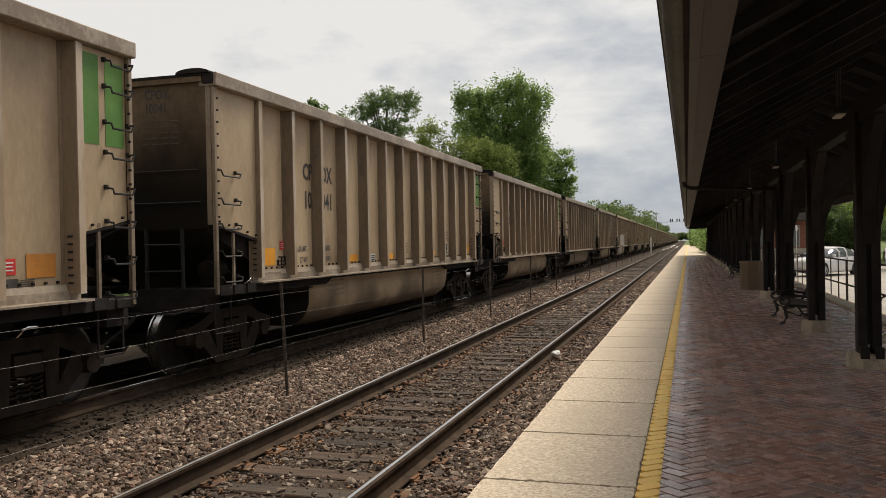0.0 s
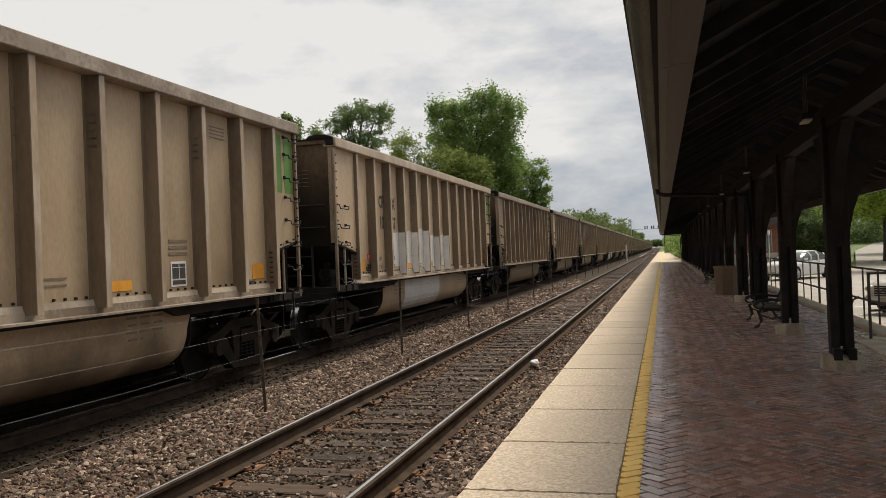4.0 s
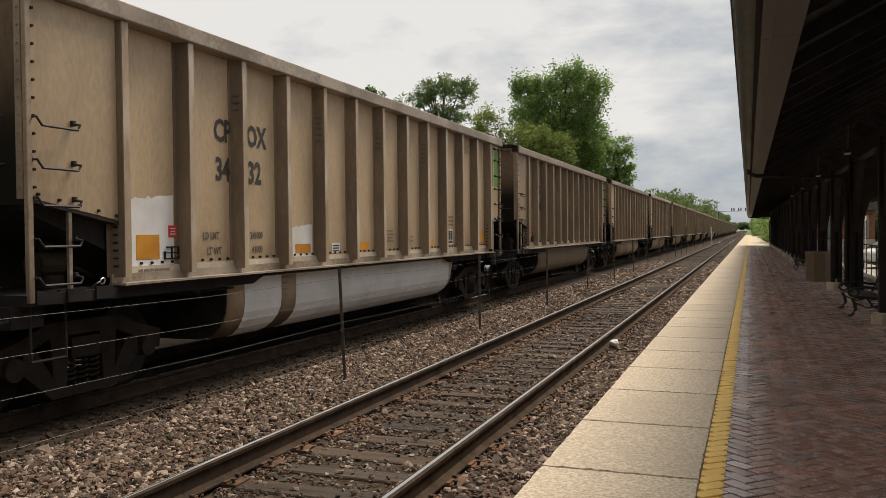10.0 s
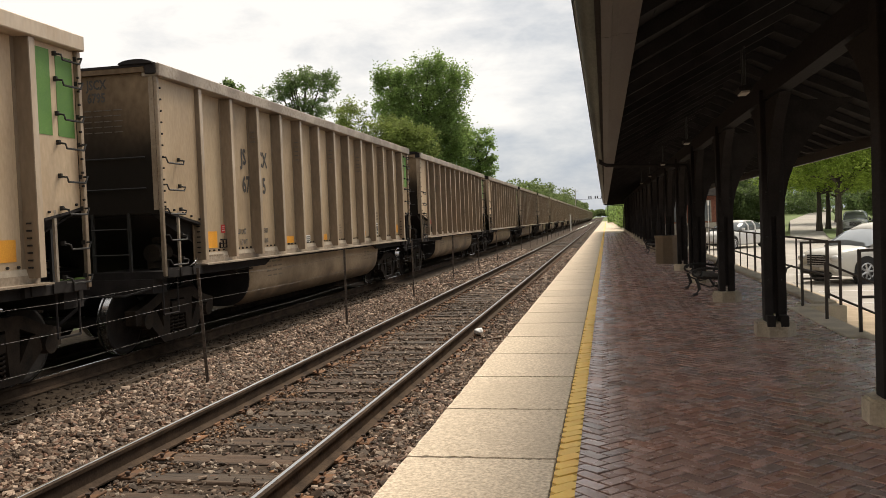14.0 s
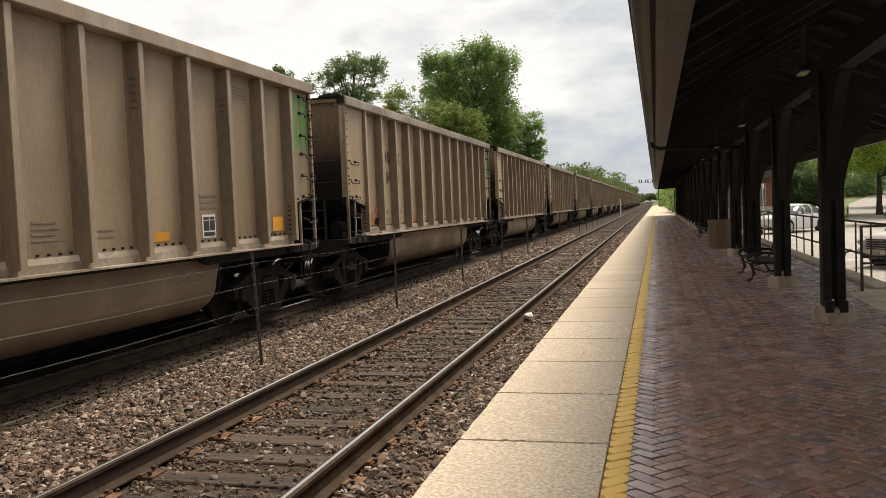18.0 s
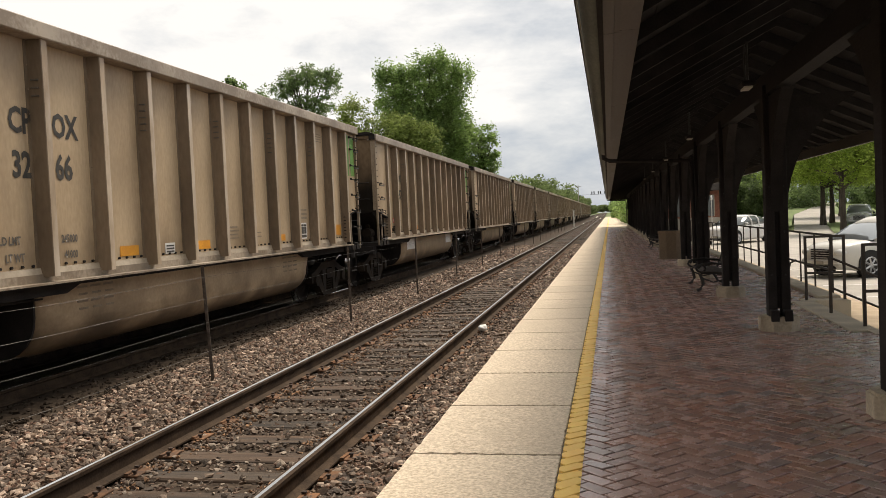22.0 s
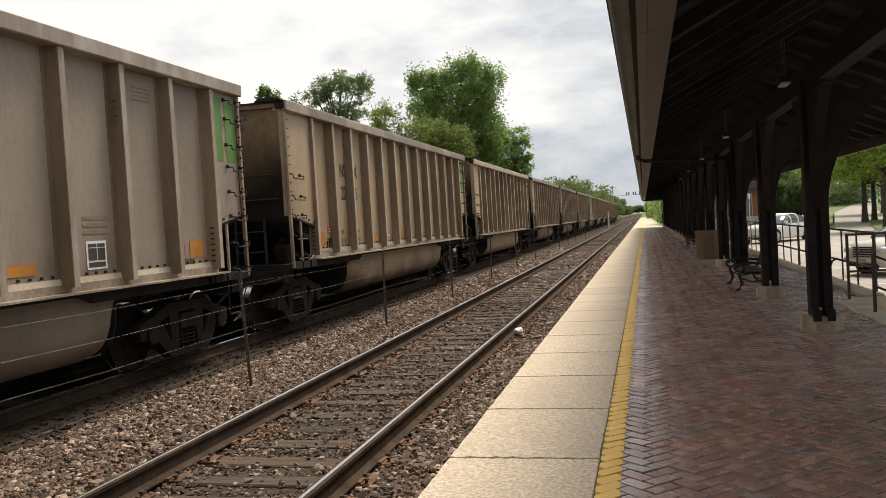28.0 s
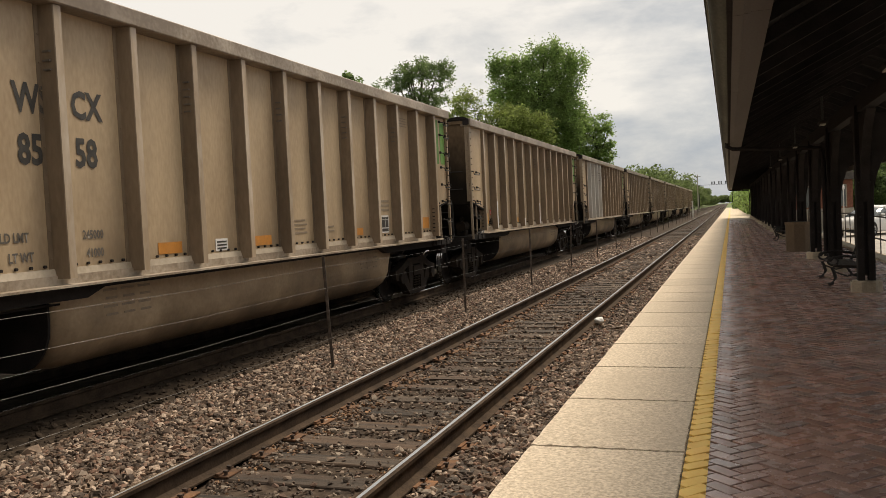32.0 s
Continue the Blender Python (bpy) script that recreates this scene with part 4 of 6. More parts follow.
    for x, y in ((1.0, 6.77), (1.0, 11.3), (1.0, 15.8), (1.0, 20.3), (1.0, 24.8)):
        lamp = thing("canopy_light", "small unlit white strip light under the canopy", "ceiling light", pose(x, y, 2.31), "canopy lights")
        bm = bmesh.new()
        box(bm, -0.05, 0.05, -0.12, 0.12, 0.0, 0.04, bevel=0.01)
        part("housing", bm, canopy_wood, lamp)
        part("diffuser", boxes((-0.03, 0.03, -0.1, 0.1, -0.014, -0.001)), lime_stone, lamp, "white plastic diffuser")
        bm = bmesh.new()
        for s in (-0.06, 0.06):
            tube(bm, [(0, s, 0.05), (0, s, 0.34)], 0.008, 5)
        part("hanger", bm, iron, lamp)


# ---- fence between the tracks ----
def fence():
    f = thing("track_fence", "rusty steel posts with four galvanised wires between the tracks", "wire fence")
    ys = [8.82 - 5.26 * 2 + 5.26 * k for k in range(34)]
    bm = bmesh.new()
    box(bm, -0.019, 0.019, -0.003, 0.003, -0.15, 1.34)
    box(bm, -0.003, 0.003, 0.003, 0.032, -0.15, 1.34)
    for k in range(12):
        box(bm, -0.008, 0.008, -0.011, -0.004, 0.1 + k * 0.1, 0.12 + k * 0.1)
    me = finish(bm, "fence_post", post_rust)
    rng = random.Random(2)
    for k, y in enumerate(ys):
        p = part("fence_post", me, None, f)
        p.matrix_basis = pose(FENCE_X, y, -0.35, rng.uniform(-1.5, 1.5), -2.2 if k == 2 else rng.uniform(-1.5, 1.5), rng.uniform(-9, 9))
    for z in (0.87, 0.62, 0.35, 0.02):
        bm = bmesh.new()
        pts = []
        for a, b in zip(ys, ys[1:]):
            pts += [(FENCE_X + 0.02, a, z), (FENCE_X + 0.02, (a + b) / 2, z - 0.025)]
        tube(bm, pts, 0.0012, 4)
        part("wire", bm, wire_metal, f)
    m = thing("marker_post", "white wooden marker post beside the track", "marker post", pose(FENCE_X, 113, -0.4))
    part("post", boxes((-0.09, 0.09, -0.09, 0.09, 0, 2.1)), white_paint, m)
    part("cap", boxes((-0.12, 0.12, -0.12, 0.12, 2.1, 2.2)), white_paint, m)


def bag():
    rng = random.Random(9)
    bm = bmesh.new()
    bmesh.ops.create_icosphere(bm, subdivisions=3, radius=1)
    for v in bm.verts:
        k = 1 + 0.35 * noise.noise(v.co * 1.7) + 0.18 * noise.noise(v.co * 5)
        v.co = Vector((v.co.x * 0.07 * k, v.co.y * 0.10 * k, v.co.z * 0.05 * k))
    ob = solid("plastic_bag", bm, paper_white, "crumpled white plastic bag lying on the ballast", "litter", smooth=True)
    ob.matrix_basis = pose(-2.04, 12.65, -0.30, 0, 0, 20)


setting()
track("track_near", NEAR_C, RAIL_Z, "near railway track with rusty tie plates and worn timber sleepers", True)
track("track_far", FAR_C, FAR_RAIL_Z, "far railway track with dirty sleepers under the train", False)
ballast()
canopy()
fence()
bag()


# ---- the coal train ----
RIBS = [1.21 + 1.04 * k for k in range(13)]
SIDE, SHEET = 1.62, 1.46  # half widths: rib faces, side sheet
TOP, CHORD, SILL0, SILL1 = 3.98, 3.80, 1.18, 1.27


def bent_bar(bm, points, r=0.011):
    return tube(bm, points, r, 5)


def lettering(text, height, wide=0.78):
    """A flat mesh of painted characters, lower left corner at the origin, reading along +y on a side seen from +x."""
    key = (text, height, wide)
    if key in LETTERS:
        return LETTERS[key]
    cu = bpy.data.curves.new("lettering", "FONT")
    cu.body, cu.size, cu.resolution_u, cu.offset = text, height / 0.70, 2, 0.012 * height / 0.26
    ob = bpy.data.objects.new("lettering", cu)
    me = bpy.data.meshes.new_from_object(ob)
    bpy.data.objects.remove(ob)
    me.transform(Matrix(((0, 0, 1, 0), (wide, 0, 0, 0), (0, 1, 0, 0), (0, 0, 0, 1))))
    LETTERS[key] = me
    return me


LETTERS = {}


def decal(bm, y0, y1, z0, z1, x=SHEET + 0.004, t=0.003):
    return box(bm, x, x + t, y0, y1, z0, z1)


def truck(car, y, name="truck"):
    """A three-piece freight truck at y along the car."""
    t = part(name, boxes((-1.17, 1.17, y - 0.19, y + 0.19, 0.47, 0.67)), truck_steel, car, "dusty cast steel freight truck")
    for s in (-1, 1):
        bm = bmesh.new()
        x0, x1 = s * 0.99, s * 1.15
        for poly in (
            [(-1.12, 0.42), (-1.14, 0.62), (-0.82, 0.70), (-0.46, 0.84), (0.46, 0.84), (0.82, 0.70), (1.14, 0.62), (1.12, 0.42), (0.99, 0.42), (0.97, 0.55), (0.76, 0.57), (0.42, 0.70), (-0.42, 0.70), (-0.76, 0.57), (-0.97, 0.55), (-0.99, 0.42)],
            [(-0.80, 0.42), (-0.74, 0.60), (-0.60, 0.58), (-0.34, 0.20), (0.34, 0.20), (0.60, 0.58), (0.74, 0.60), (0.80, 0.42), (0.42, 0.10), (-0.42, 0.10)],
            [(-0.40, 0.18), (-0.25, 0.18), (-0.21, 0.72), (-0.44, 0.72)], [(0.25, 0.18), (0.40, 0.18), (0.44, 0.72), (0.21, 0.72)],
        ):
            prism(bm, [(y + u, v) for u, v in poly], "x", min(x0, x1), max(x0, x1))
        part("side_frame", bm, truck_steel, t)
        bm = bmesh.new()
        for k in (-0.16, 0.0, 0.16):
            pts = [(s * 1.09 + 0.062 * math.cos(a), y + k + 0.062 * math.sin(a), 0.21 + 0.26 * a / (10 * math.pi)) for a in (math.pi * i / 3 for i in range(31))]
            tube(bm, pts, 0.016, 4)
        part("spring_pack", bm, truck_steel, t)["kind"] = "stuff"
        for e in (-0.889, 0.889):
            bm = bmesh.new()
            disc(bm, (0, y + e, 0.457), 0.11, "x", min(s * 1.0, s * 1.2), max(s * 1.0, s * 1.2), 12)
            part("bearing_cap", bm, truck_steel, t)
    for e in (-0.889, 0.889):
        w = new("wheelset", WHEELSET)
        w.parent = t
        w.matrix_parent_inverse = Matrix.Translation((0, y + e, 0.457))
        for side in (-1, 1):
            tr = new("wheel_tread", TREADS)
            tr.parent = w
            tr.matrix_basis = pose(0, 0, 0, 0, 0, 0 if side > 0 else 180)
            tr["label"] = "bright worn wheel tread"
    return t


def wheel_mesh():
    bm, bt = bmesh.new(), bmesh.new()
    disc(bm, (0, 0, 0), 0.08, "x", -1.0, 1.0, 12)
    for s in (-1, 1):
        prof = [(0.70, 0.08), (0.80, 0.16), (0.80, 0.18), (0.745, 0.36), (0.70, 0.40), (0.70, 0.44), (0.735, 0.452), (0.825, 0.448), (0.83, 0.40), (0.785, 0.36), (0.83, 0.18), (0.86, 0.14), (0.86, 0.08)]
        n = 28
        rings = [[bm.verts.new((s * a, r * math.cos(2 * math.pi * k / n), r * math.sin(2 * math.pi * k / n))) for k in range(n)] for a, r in prof]
        for p, q in zip(rings, rings[1:]):
            for k in range(n):
                bm.faces.new((p[k], p[(k + 1) % n], q[(k + 1) % n], q[k]))
        for a, r, b, r2 in () if s < 0 else ((0.705, 0.478, 0.730, 0.480), (0.735, 0.460, 0.83, 0.456)):
            ring = [[bt.verts.new((s * u, v * math.cos(2 * math.pi * k / n), v * math.sin(2 * math.pi * k / n))) for k in range(n)] for u, v in ((a, r), (b, r2))]
            for i in range(1):
                p, q = ring[i], ring[i + 1]
                for k in range(n):
                    bt.faces.new((p[k], p[(k + 1) % n], q[(k + 1) % n], q[k]))
        for k in range(4):
            c = 2 * math.pi * k / 4
            box(bm, s * 0.86 - 0.01, s * 0.86 + 0.01, 0.09 * math.cos(c) - 0.02, 0.09 * math.cos(c) + 0.02, 0.09 * math.sin(c) - 0.02, 0.09 * math.sin(c) + 0.02)
    return finish(bm, "wheelset", wheel_steel, True), finish(bt, "wheel_tread", bright_steel, True)


WHEELSET, TREADS = wheel_mesh()


def gondola():
    """A bathtub coal gondola. Its space: y from the leading body corner to the rear, z from the rail head, +x the platform side."""
    car = thing("coal_gondola", "weathered tan ribbed steel coal gondola with sooty ends", "railcar", group="coal train")
    L = CAR_LONG
    # side sheets with the cut corners over the end platforms
    for s in (-1, 1):
        bm = bmesh.new()
        prism(bm, [(0.055, CHORD), (L - 0.055, CHORD), (L - 0.055, 2.02), (RIBS[-1], 1.84), (RIBS[-1], SILL1), (RIBS[0], SILL1), (RIBS[0], 1.80), (0.055, 2.02)], "x", min(s * SHEET, s * (SHEET - 0.02)), max(s * SHEET, s * (SHEET - 0.02)))
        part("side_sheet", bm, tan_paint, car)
        bm = bmesh.new()
        box(bm, min(s * 1.40, s * 1.66), max(s * 1.40, s * 1.66), -0.02, L + 0.02, CHORD + 0.002, TOP, bevel=0.012)
        part("top_chord", bm, chord_paint, car, "worn pale metal top chord")
        bm = bmesh.new()
        box(bm, min(s * 1.46, s * 1.67), max(s * 1.46, s * 1.67), RIBS[0] - 0.10, RIBS[-1] + 0.10, SILL0, SILL0 + 0.022)
        box(bm, min(s * 1.47, s * 1.50), max(s * 1.47, s * 1.50), RIBS[0] - 0.10, RIBS[-1] + 0.10, SILL0 + 0.022, SILL1 + 0.02)
        part("side_sill", bm, chord_paint, car, "pale scuffed side sill")
        bm = boxes((min(s * 1.2, s * 1.45), max(s * 1.2, s * 1.45), 0.5, L - 0.5, SILL0 - 0.05, SILL0 - 0.002))
        for f in (lambda v: v, lambda v: L - v):
            prism(bm, [(f(1.0), SILL0 - 0.003), (f(3.9), SILL0 - 0.003), (f(3.55), SILL0 - 0.13), (f(1.0), SILL0 - 0.13)], "x", min(s * 1.452, s * 1.53), max(s * 1.452, s * 1.53))
        part("sill_plate", bm, black_steel, car)
        for end in (0, 1):
            yc = 0.03 if end == 0 else L - 0.03
            bm = bmesh.new()
            box(bm, min(s * 1.56, s * 1.61), max(s * 1.56, s * 1.61), yc - 0.03, yc + 0.03, 1.09, CHORD, bevel=0.006)
            part("corner_post", bm, post_paint, car)
            bm = bmesh.new()
            box(bm, min(s * 1.462, s * 1.56), max(s * 1.462, s * 1.56), min(yc, yc + (0.03 if end == 0 else -0.03)), max(yc, yc + (0.03 if end == 0 else -0.03)), 2.0, CHORD)
            part("end_flange", bm, soot_shade, car)
            bm = bmesh.new()
            for k in range(11):
                z = 2.1 + 0.155 * k
                disc(bm, (0, yc + (0.04 if end == 0 else -0.04), z), 0.014, "x", min(s * 1.60, s * 1.625), max(s * 1.60, s * 1.625), 6)
            for k in range(5 if end == 0 else 3):
                u = 0.15 + 0.24 * k
                yy = u if end == 0 else L - u
                disc(bm, (0, yy, 2.07 - 0.18 * u), 0.016, "x", min(s * 1.55, s * 1.58), max(s * 1.55, s * 1.58), 6)
            part("bolting", bm, black_steel, car)["kind"] = "stuff"
            # ladder stile and end platform under the cut corner
            bm = bmesh.new()
            yi = 0.52 if end == 0 else L - 0.52
            box(bm, min(s * 1.53, s * 1.56), max(s * 1.53, s * 1.56), yi - 0.02, yi + 0.02, 1.16, 1.98)
            part("ladder_stile", bm, chord_paint, car)
            bm = bmesh.new()
            a, b = (0.0, 1.1) if end == 0 else (L - 1.1, L)
            box(bm, min(s * 0.4, s * 1.58), max(s * 0.4, s * 1.58), a, b, 1.06, 1.16)
            for k in (0.18, 0.5, 0.82):
                yy = a + k * 1.1
                box(bm, min(s * 1.575, s * 1.60), max(s * 1.575, s * 1.60), yy - 0.11, yy + 0.11, 1.07, 1.19)
            part("end_platform", bm, black_steel, car)
    # ribs on both sides
    bm = bmesh.new()
    d = SIDE - SHEET
    prism(bm, [(0.0, -0.13), (0.006, -0.13), (0.006, -0.082), (d - 0.008, -0.053), (d, -0.045), (d, 0.045), (d - 0.008, 0.053), (0.006, 0.082), (0.006, 0.13), (0.0, 0.13)], "z", SILL1 - 0.01, CHORD - 0.002)
    rib = finish(bm, "side_rib", rib_paint)
    # scuffed faces; brown dirty flanges, and flanks with their shade put into the colour
    rib.materials.append(rib_dirt_shade)
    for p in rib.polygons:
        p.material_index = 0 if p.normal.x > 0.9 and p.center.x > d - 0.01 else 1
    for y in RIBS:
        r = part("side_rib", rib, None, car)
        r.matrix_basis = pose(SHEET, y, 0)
    bm = bmesh.new()
    for y in RIBS:
        prism(bm, [(-SHEET, y - 0.12), (-SHEET - d, y - 0.065), (-SHEET - d, y + 0.065), (-SHEET, y + 0.12)], "z", SILL1 - 0.01, CHORD - 0.002)
    part("far_side_ribs", bm, rib_paint, car)["kind"] = "stuff"
    bm = bmesh.new()
    for y in RIBS:
        for k in range(9):
            for u in (-0.098, 0.098):
                disc(bm, (0, y + u, 1.45 + 0.26 * k), 0.009, "x", SHEET + 0.006, SHEET + 0.016, 5)
    part("rivets", bm, rib_dirt_shade, car)["kind"] = "stuff"
    # bay footings, tabs along the sill
    bays = list(zip(RIBS, RIBS[1:]))
    bm = bmesh.new()
    prism(bm, [(SHEET, SILL1 + 0.085), (SHEET + 0.016, SILL1 + 0.085), (SHEET + 0.034, SILL1 + 0.0), (SHEET, SILL1 - 0.02)], "y", RIBS[0], RIBS[-1])
    part("sill_flange", bm, footing_paint, car, "pale scuffed foot plates between the ribs")
    bm = bmesh.new()
    for a, b in bays:
        for k in range(5):
            disc(bm, (0, a + 0.19 + 0.165 * k, SILL1 + 0.112), 0.016, "x", SHEET, SHEET + 0.024, 6)
    for y in (RIBS[0] - 0.066, RIBS[-1] - 0.066):
        for k in range(7):
            box(bm, SHEET + 0.045, SHEET + 0.095, y - 0.022, y - 0.002, 1.36 + 0.078 * k, 1.378 + 0.078 * k)
    part("sill_bolts", bm, black_steel, car)["kind"] = "stuff"
    # ends: upright sheet, then a slope sheet running in and down
    for end in (0, 1):
        f = (lambda v: v) if end == 0 else (lambda v: L - v)
        a, b = sorted((f(0.03), f(0.05)))
        bm = bmesh.new()
        box(bm, -1.555, 1.555, a - (0.025 if end == 0 else 0), b + (0 if end == 0 else 0.025), 1.95, CHORD + 0.06)
        part("end_sheet", bm, soot_shade, car, "sooty end sheet with shade painted in lower down")
        bm = bmesh.new()
        prism(bm, [(f(0.05), 1.95), (f(2.6), 1.0), (f(2.6), 0.97), (f(0.05), 1.92)], "x", -SHEET + 0.02, SHEET - 0.02)
        # black webs added to stand for the shade in the corner recess
        for x in (-SHEET + 0.03, SHEET - 0.05):
            prism(bm, [(f(0.055), 2.05), (f(1.2), 1.84), (f(1.2), 1.50), (f(0.055), 1.94)], "x", x, x + 0.015)
        part("slope_sheet", bm, black_steel, car)
        a, b = sorted((f(-0.05), f(0.06)))
        part("end_chord", boxes((-1.46, 1.46, a, b, CHORD + 0.062, TOP - 0.048)), soot_shade, car)
        part("end_cap_strip", boxes((-1.48, 1.48, a - 0.01, b + 0.01, TOP - 0.046, TOP - 0.012)), black_steel, car)
        bm = bmesh.new()
        for z in (2.72, 2.3):
            bent_bar(bm, [(-1.3, f(-0.03), z), (1.4, f(-0.03), z)])
        part("end_rail", bm, iron, car)
        bm = bmesh.new()
        for xx in (0.55, 1.10):
            box(bm, xx - 0.018, xx + 0.018, min(f(-0.02), f(0.02)), max(f(-0.02), f(0.02)), 1.16, 1.97)
        for z in (1.4, 1.75):
            bent_bar(bm, [(0.55, f(-0.05), z), (1.10, f(-0.05), z)])
        part("end_ladder", bm, iron, car)
        # riveted corner angle at the edge of the end sheet
        bm = bmesh.new()
        box(bm, 1.49, 1.559, *sorted((f(-0.008), f(0.004))), 2.0, CHORD + 0.03)
        for k in range(11):
            disc(bm, (1.525, 0, 2.1 + 0.155 * k), 0.011, "y", *sorted((f(-0.02), f(-0.008))), 6)
        part("corner_angle", bm, post_paint, car)
        # black flange added under the end panel along the cut corner, for its underside's shade
        bm = bmesh.new()
        u = RIBS[0] - 0.07 if end == 0 else L - RIBS[-1] - 0.07
        prism(bm, [(f(0.062), 2.006), (f(u), 2.018 - 0.18 * u), (f(u), 1.988 - 0.18 * u), (f(0.062), 1.976)], "x", SHEET - 0.03, 1.566)
        part("panel_flange", bm, black_steel, car)
        # corner cap on the platform side
        bm = bmesh.new()
        arc = [(SIDE - 0.27 - 0.25 * math.cos(t), TOP - 0.012 + 0.062 * math.sin(t)) for t in (math.pi * k / 10 for k in range(11))]
        prism(bm, arc, "y", *sorted((f(-0.09), f(0.13))))
        box(bm, SIDE - 0.15, SIDE + 0.0, *sorted((f(-0.055), f(0.03))), CHORD + 0.03, TOP - 0.002, bevel=0.008)
        part("corner_cap", bm, black_steel, car, "black corner cap")
        # end sill, coupler, air hose
        part("end_sill", boxes((-1.45, 1.45, *sorted((f(-0.06), f(0.3))), 0.86, 1.06)), black_steel, car)
        bm = bmesh.new()
        box(bm, -0.16, 0.16, *sorted((f(-0.75), f(0.1))), 0.72, 0.98, bevel=0.02)
        prism(bm, [(-0.22, f(-0.7)), (0.05, f(-0.7)), (0.2, f(-0.98)), (0.1, f(-1.14)), (-0.06, f(-1.02)), (-0.2, f(-1.12))], "z", 0.70, 1.0)
        part("coupler", bm, truck_steel, car)
        bm = bmesh.new()
        tube(bm, [(0.45, f(-0.06), 0.85), (0.45, f(-0.3), 0.7), (0.3, f(-0.7), 0.42), (0.1, f(-1.1), 0.38)], 0.025, 6)
        part("air_hose", bm, black_steel, car)
        bm = bmesh.new()
        bent_bar(bm, [(1.45, f(-0.02), 0.95), (1.2, f(-0.35), 0.86), (0.4, f(-0.7), 0.9)], 0.014)
        part("uncoupling_lever", bm, iron, car)
        bm = bmesh.new()
        for yy in (f(0.10), f(0.50)):
            bent_bar(bm, [(1.5, yy, 1.06), (1.5, yy, 0.56)], 0.013)
        bent_bar(bm, [(1.5, f(0.10), 0.56), (1.5, f(0.50), 0.56)], 0.015)
        part("sill_step", bm, black_steel, car)
    # grab irons
    for s in (1,):
        for end, zs in ((0, (2.64, 2.27, 1.94, 1.58, 1.24)), (1, (3.64, 3.36, 2.98, 2.66, 2.29, 1.93, 1.54, 1.16))):
            for z in zs:
                a, b = (0.06, 0.56) if end == 0 else (L - 0.05, L - 0.42)
                bm = bmesh.new()
                x, xo = s * 1.545, s * 1.66
                bent_bar(bm, [(x, a, z + 0.07), (xo, a, z + 0.07), (xo, a + (b - a) * 0.12, z), (xo, b - (b - a) * 0.06, z), (xo, b, z + 0.05), (x, b, z + 0.07)], 0.0125)
                box(bm, min(x, x + s * 0.05), max(x, x + s * 0.05), a - 0.015, a + 0.015, z + 0.045, z + 0.095)
                box(bm, min(x, x + s * 0.05), max(x, x + s * 0.05), b - 0.015, b + 0.015, z + 0.045, z + 0.095)
                part("grab_iron", bm, iron, car)
    # tub belly
    bm = bmesh.new()
    prof = [(-1.40, SILL0 - 0.055)] + [(-0.95 - 0.45 * math.cos(t), 0.80 - 0.46 * math.sin(t)) for t in (math.pi / 2 * k / 6 for k in range(7))]
    prof += [(-x, z) for x, z in reversed(prof)]
    y0, y1 = 3.25, 11.5
    rings = []
    for y, k, dz in ((y0, 0.86, 0.0), (y0 + 0.12, 0.97, 0.0), (y0 + 0.3, 1.0, 0.0), (y1 - 0.3, 1.0, 0.0), (y1 - 0.12, 0.97, 0.0), (y1, 0.86, 0.0)):
        rings.append([bm.verts.new((x * (1 if z > 1.0 else 0.6 + 0.4 * k), y, 1.16 - (1.16 - z) * k if z < 1.0 else z)) for x, z in prof])
    for p, q in zip(rings, rings[1:]):
        for k in range(len(prof) - 1):
            bm.faces.new((p[k], p[k + 1], q[k + 1], q[k]))
    bm.faces.new(rings[0])
    bm.faces.new(rings[-1][::-1])
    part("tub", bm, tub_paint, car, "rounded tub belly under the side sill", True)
    for y in (y0 - 0.05, y1 + 0.02):
        bm = bmesh.new()
        prism(bm, [(x * 0.97, z + 0.02) for x, z in prof], "y", y, y + 0.03)
        part("tub_end", bm, black_steel, car, "black end plate of the tub")
    bm = bmesh.new()
    for a in (3.9, 10.1):
        for k in range(4):
            for j in range(3):
                box(bm, 1.402, 1.405, a + 0.26 * j + 0.03 * (k % 2), a + 0.26 * j + 0.2, 1.10 - 0.085 * k - 0.026, 1.10 - 0.085 * k)
    part("stencilling", bm, ghost_paint, car, "illegible faded stencilling")["kind"] = "stuff"
    part("centre_sill", boxes((-0.3, 0.3, -0.3, L + 0.3, 0.70, 1.0)), black_steel, car)
    part("floor_sheet", boxes((-1.38, 1.38, 2.6, L - 2.6, 1.0, 1.02)), black_steel, car)
    # brake valve on the leading platform, its release handle, a card bracket in the first bay
    bm = bmesh.new()
    disc(bm, (1.12, 0, 1.40), 0.13, "y", 0.5, 0.86, 12)
    box(bm, 1.0, 1.24, 0.56, 0.78, 1.162, 1.30, bevel=0.02)
    disc(bm, (1.12, 0, 1.58), 0.05, "y", 0.6, 0.72, 8)
    tube(bm, [(1.12, 0.86, 1.40), (1.2, 1.0, 1.34), (1.2, 1.3, 1.2)], 0.02, 6)
    part("brake_valve", bm, truck_steel, car, "dusty brake valve on the end platform")
    bm = bmesh.new()
    bent_bar(bm, [(1.55, 0.79, 1.19), (1.585, 0.82, 1.225), (1.60, 0.84, 1.235)] + [(1.60 + 0.008 * math.sin(t), 0.87 - 0.03 * math.cos(t), 1.24 + 0.03 * math.sin(t)) for t in (math.pi * k / 4 for k in range(8))], 0.008)
    part("release_handle", bm, bright_steel, car, "pale ring-ended release handle")
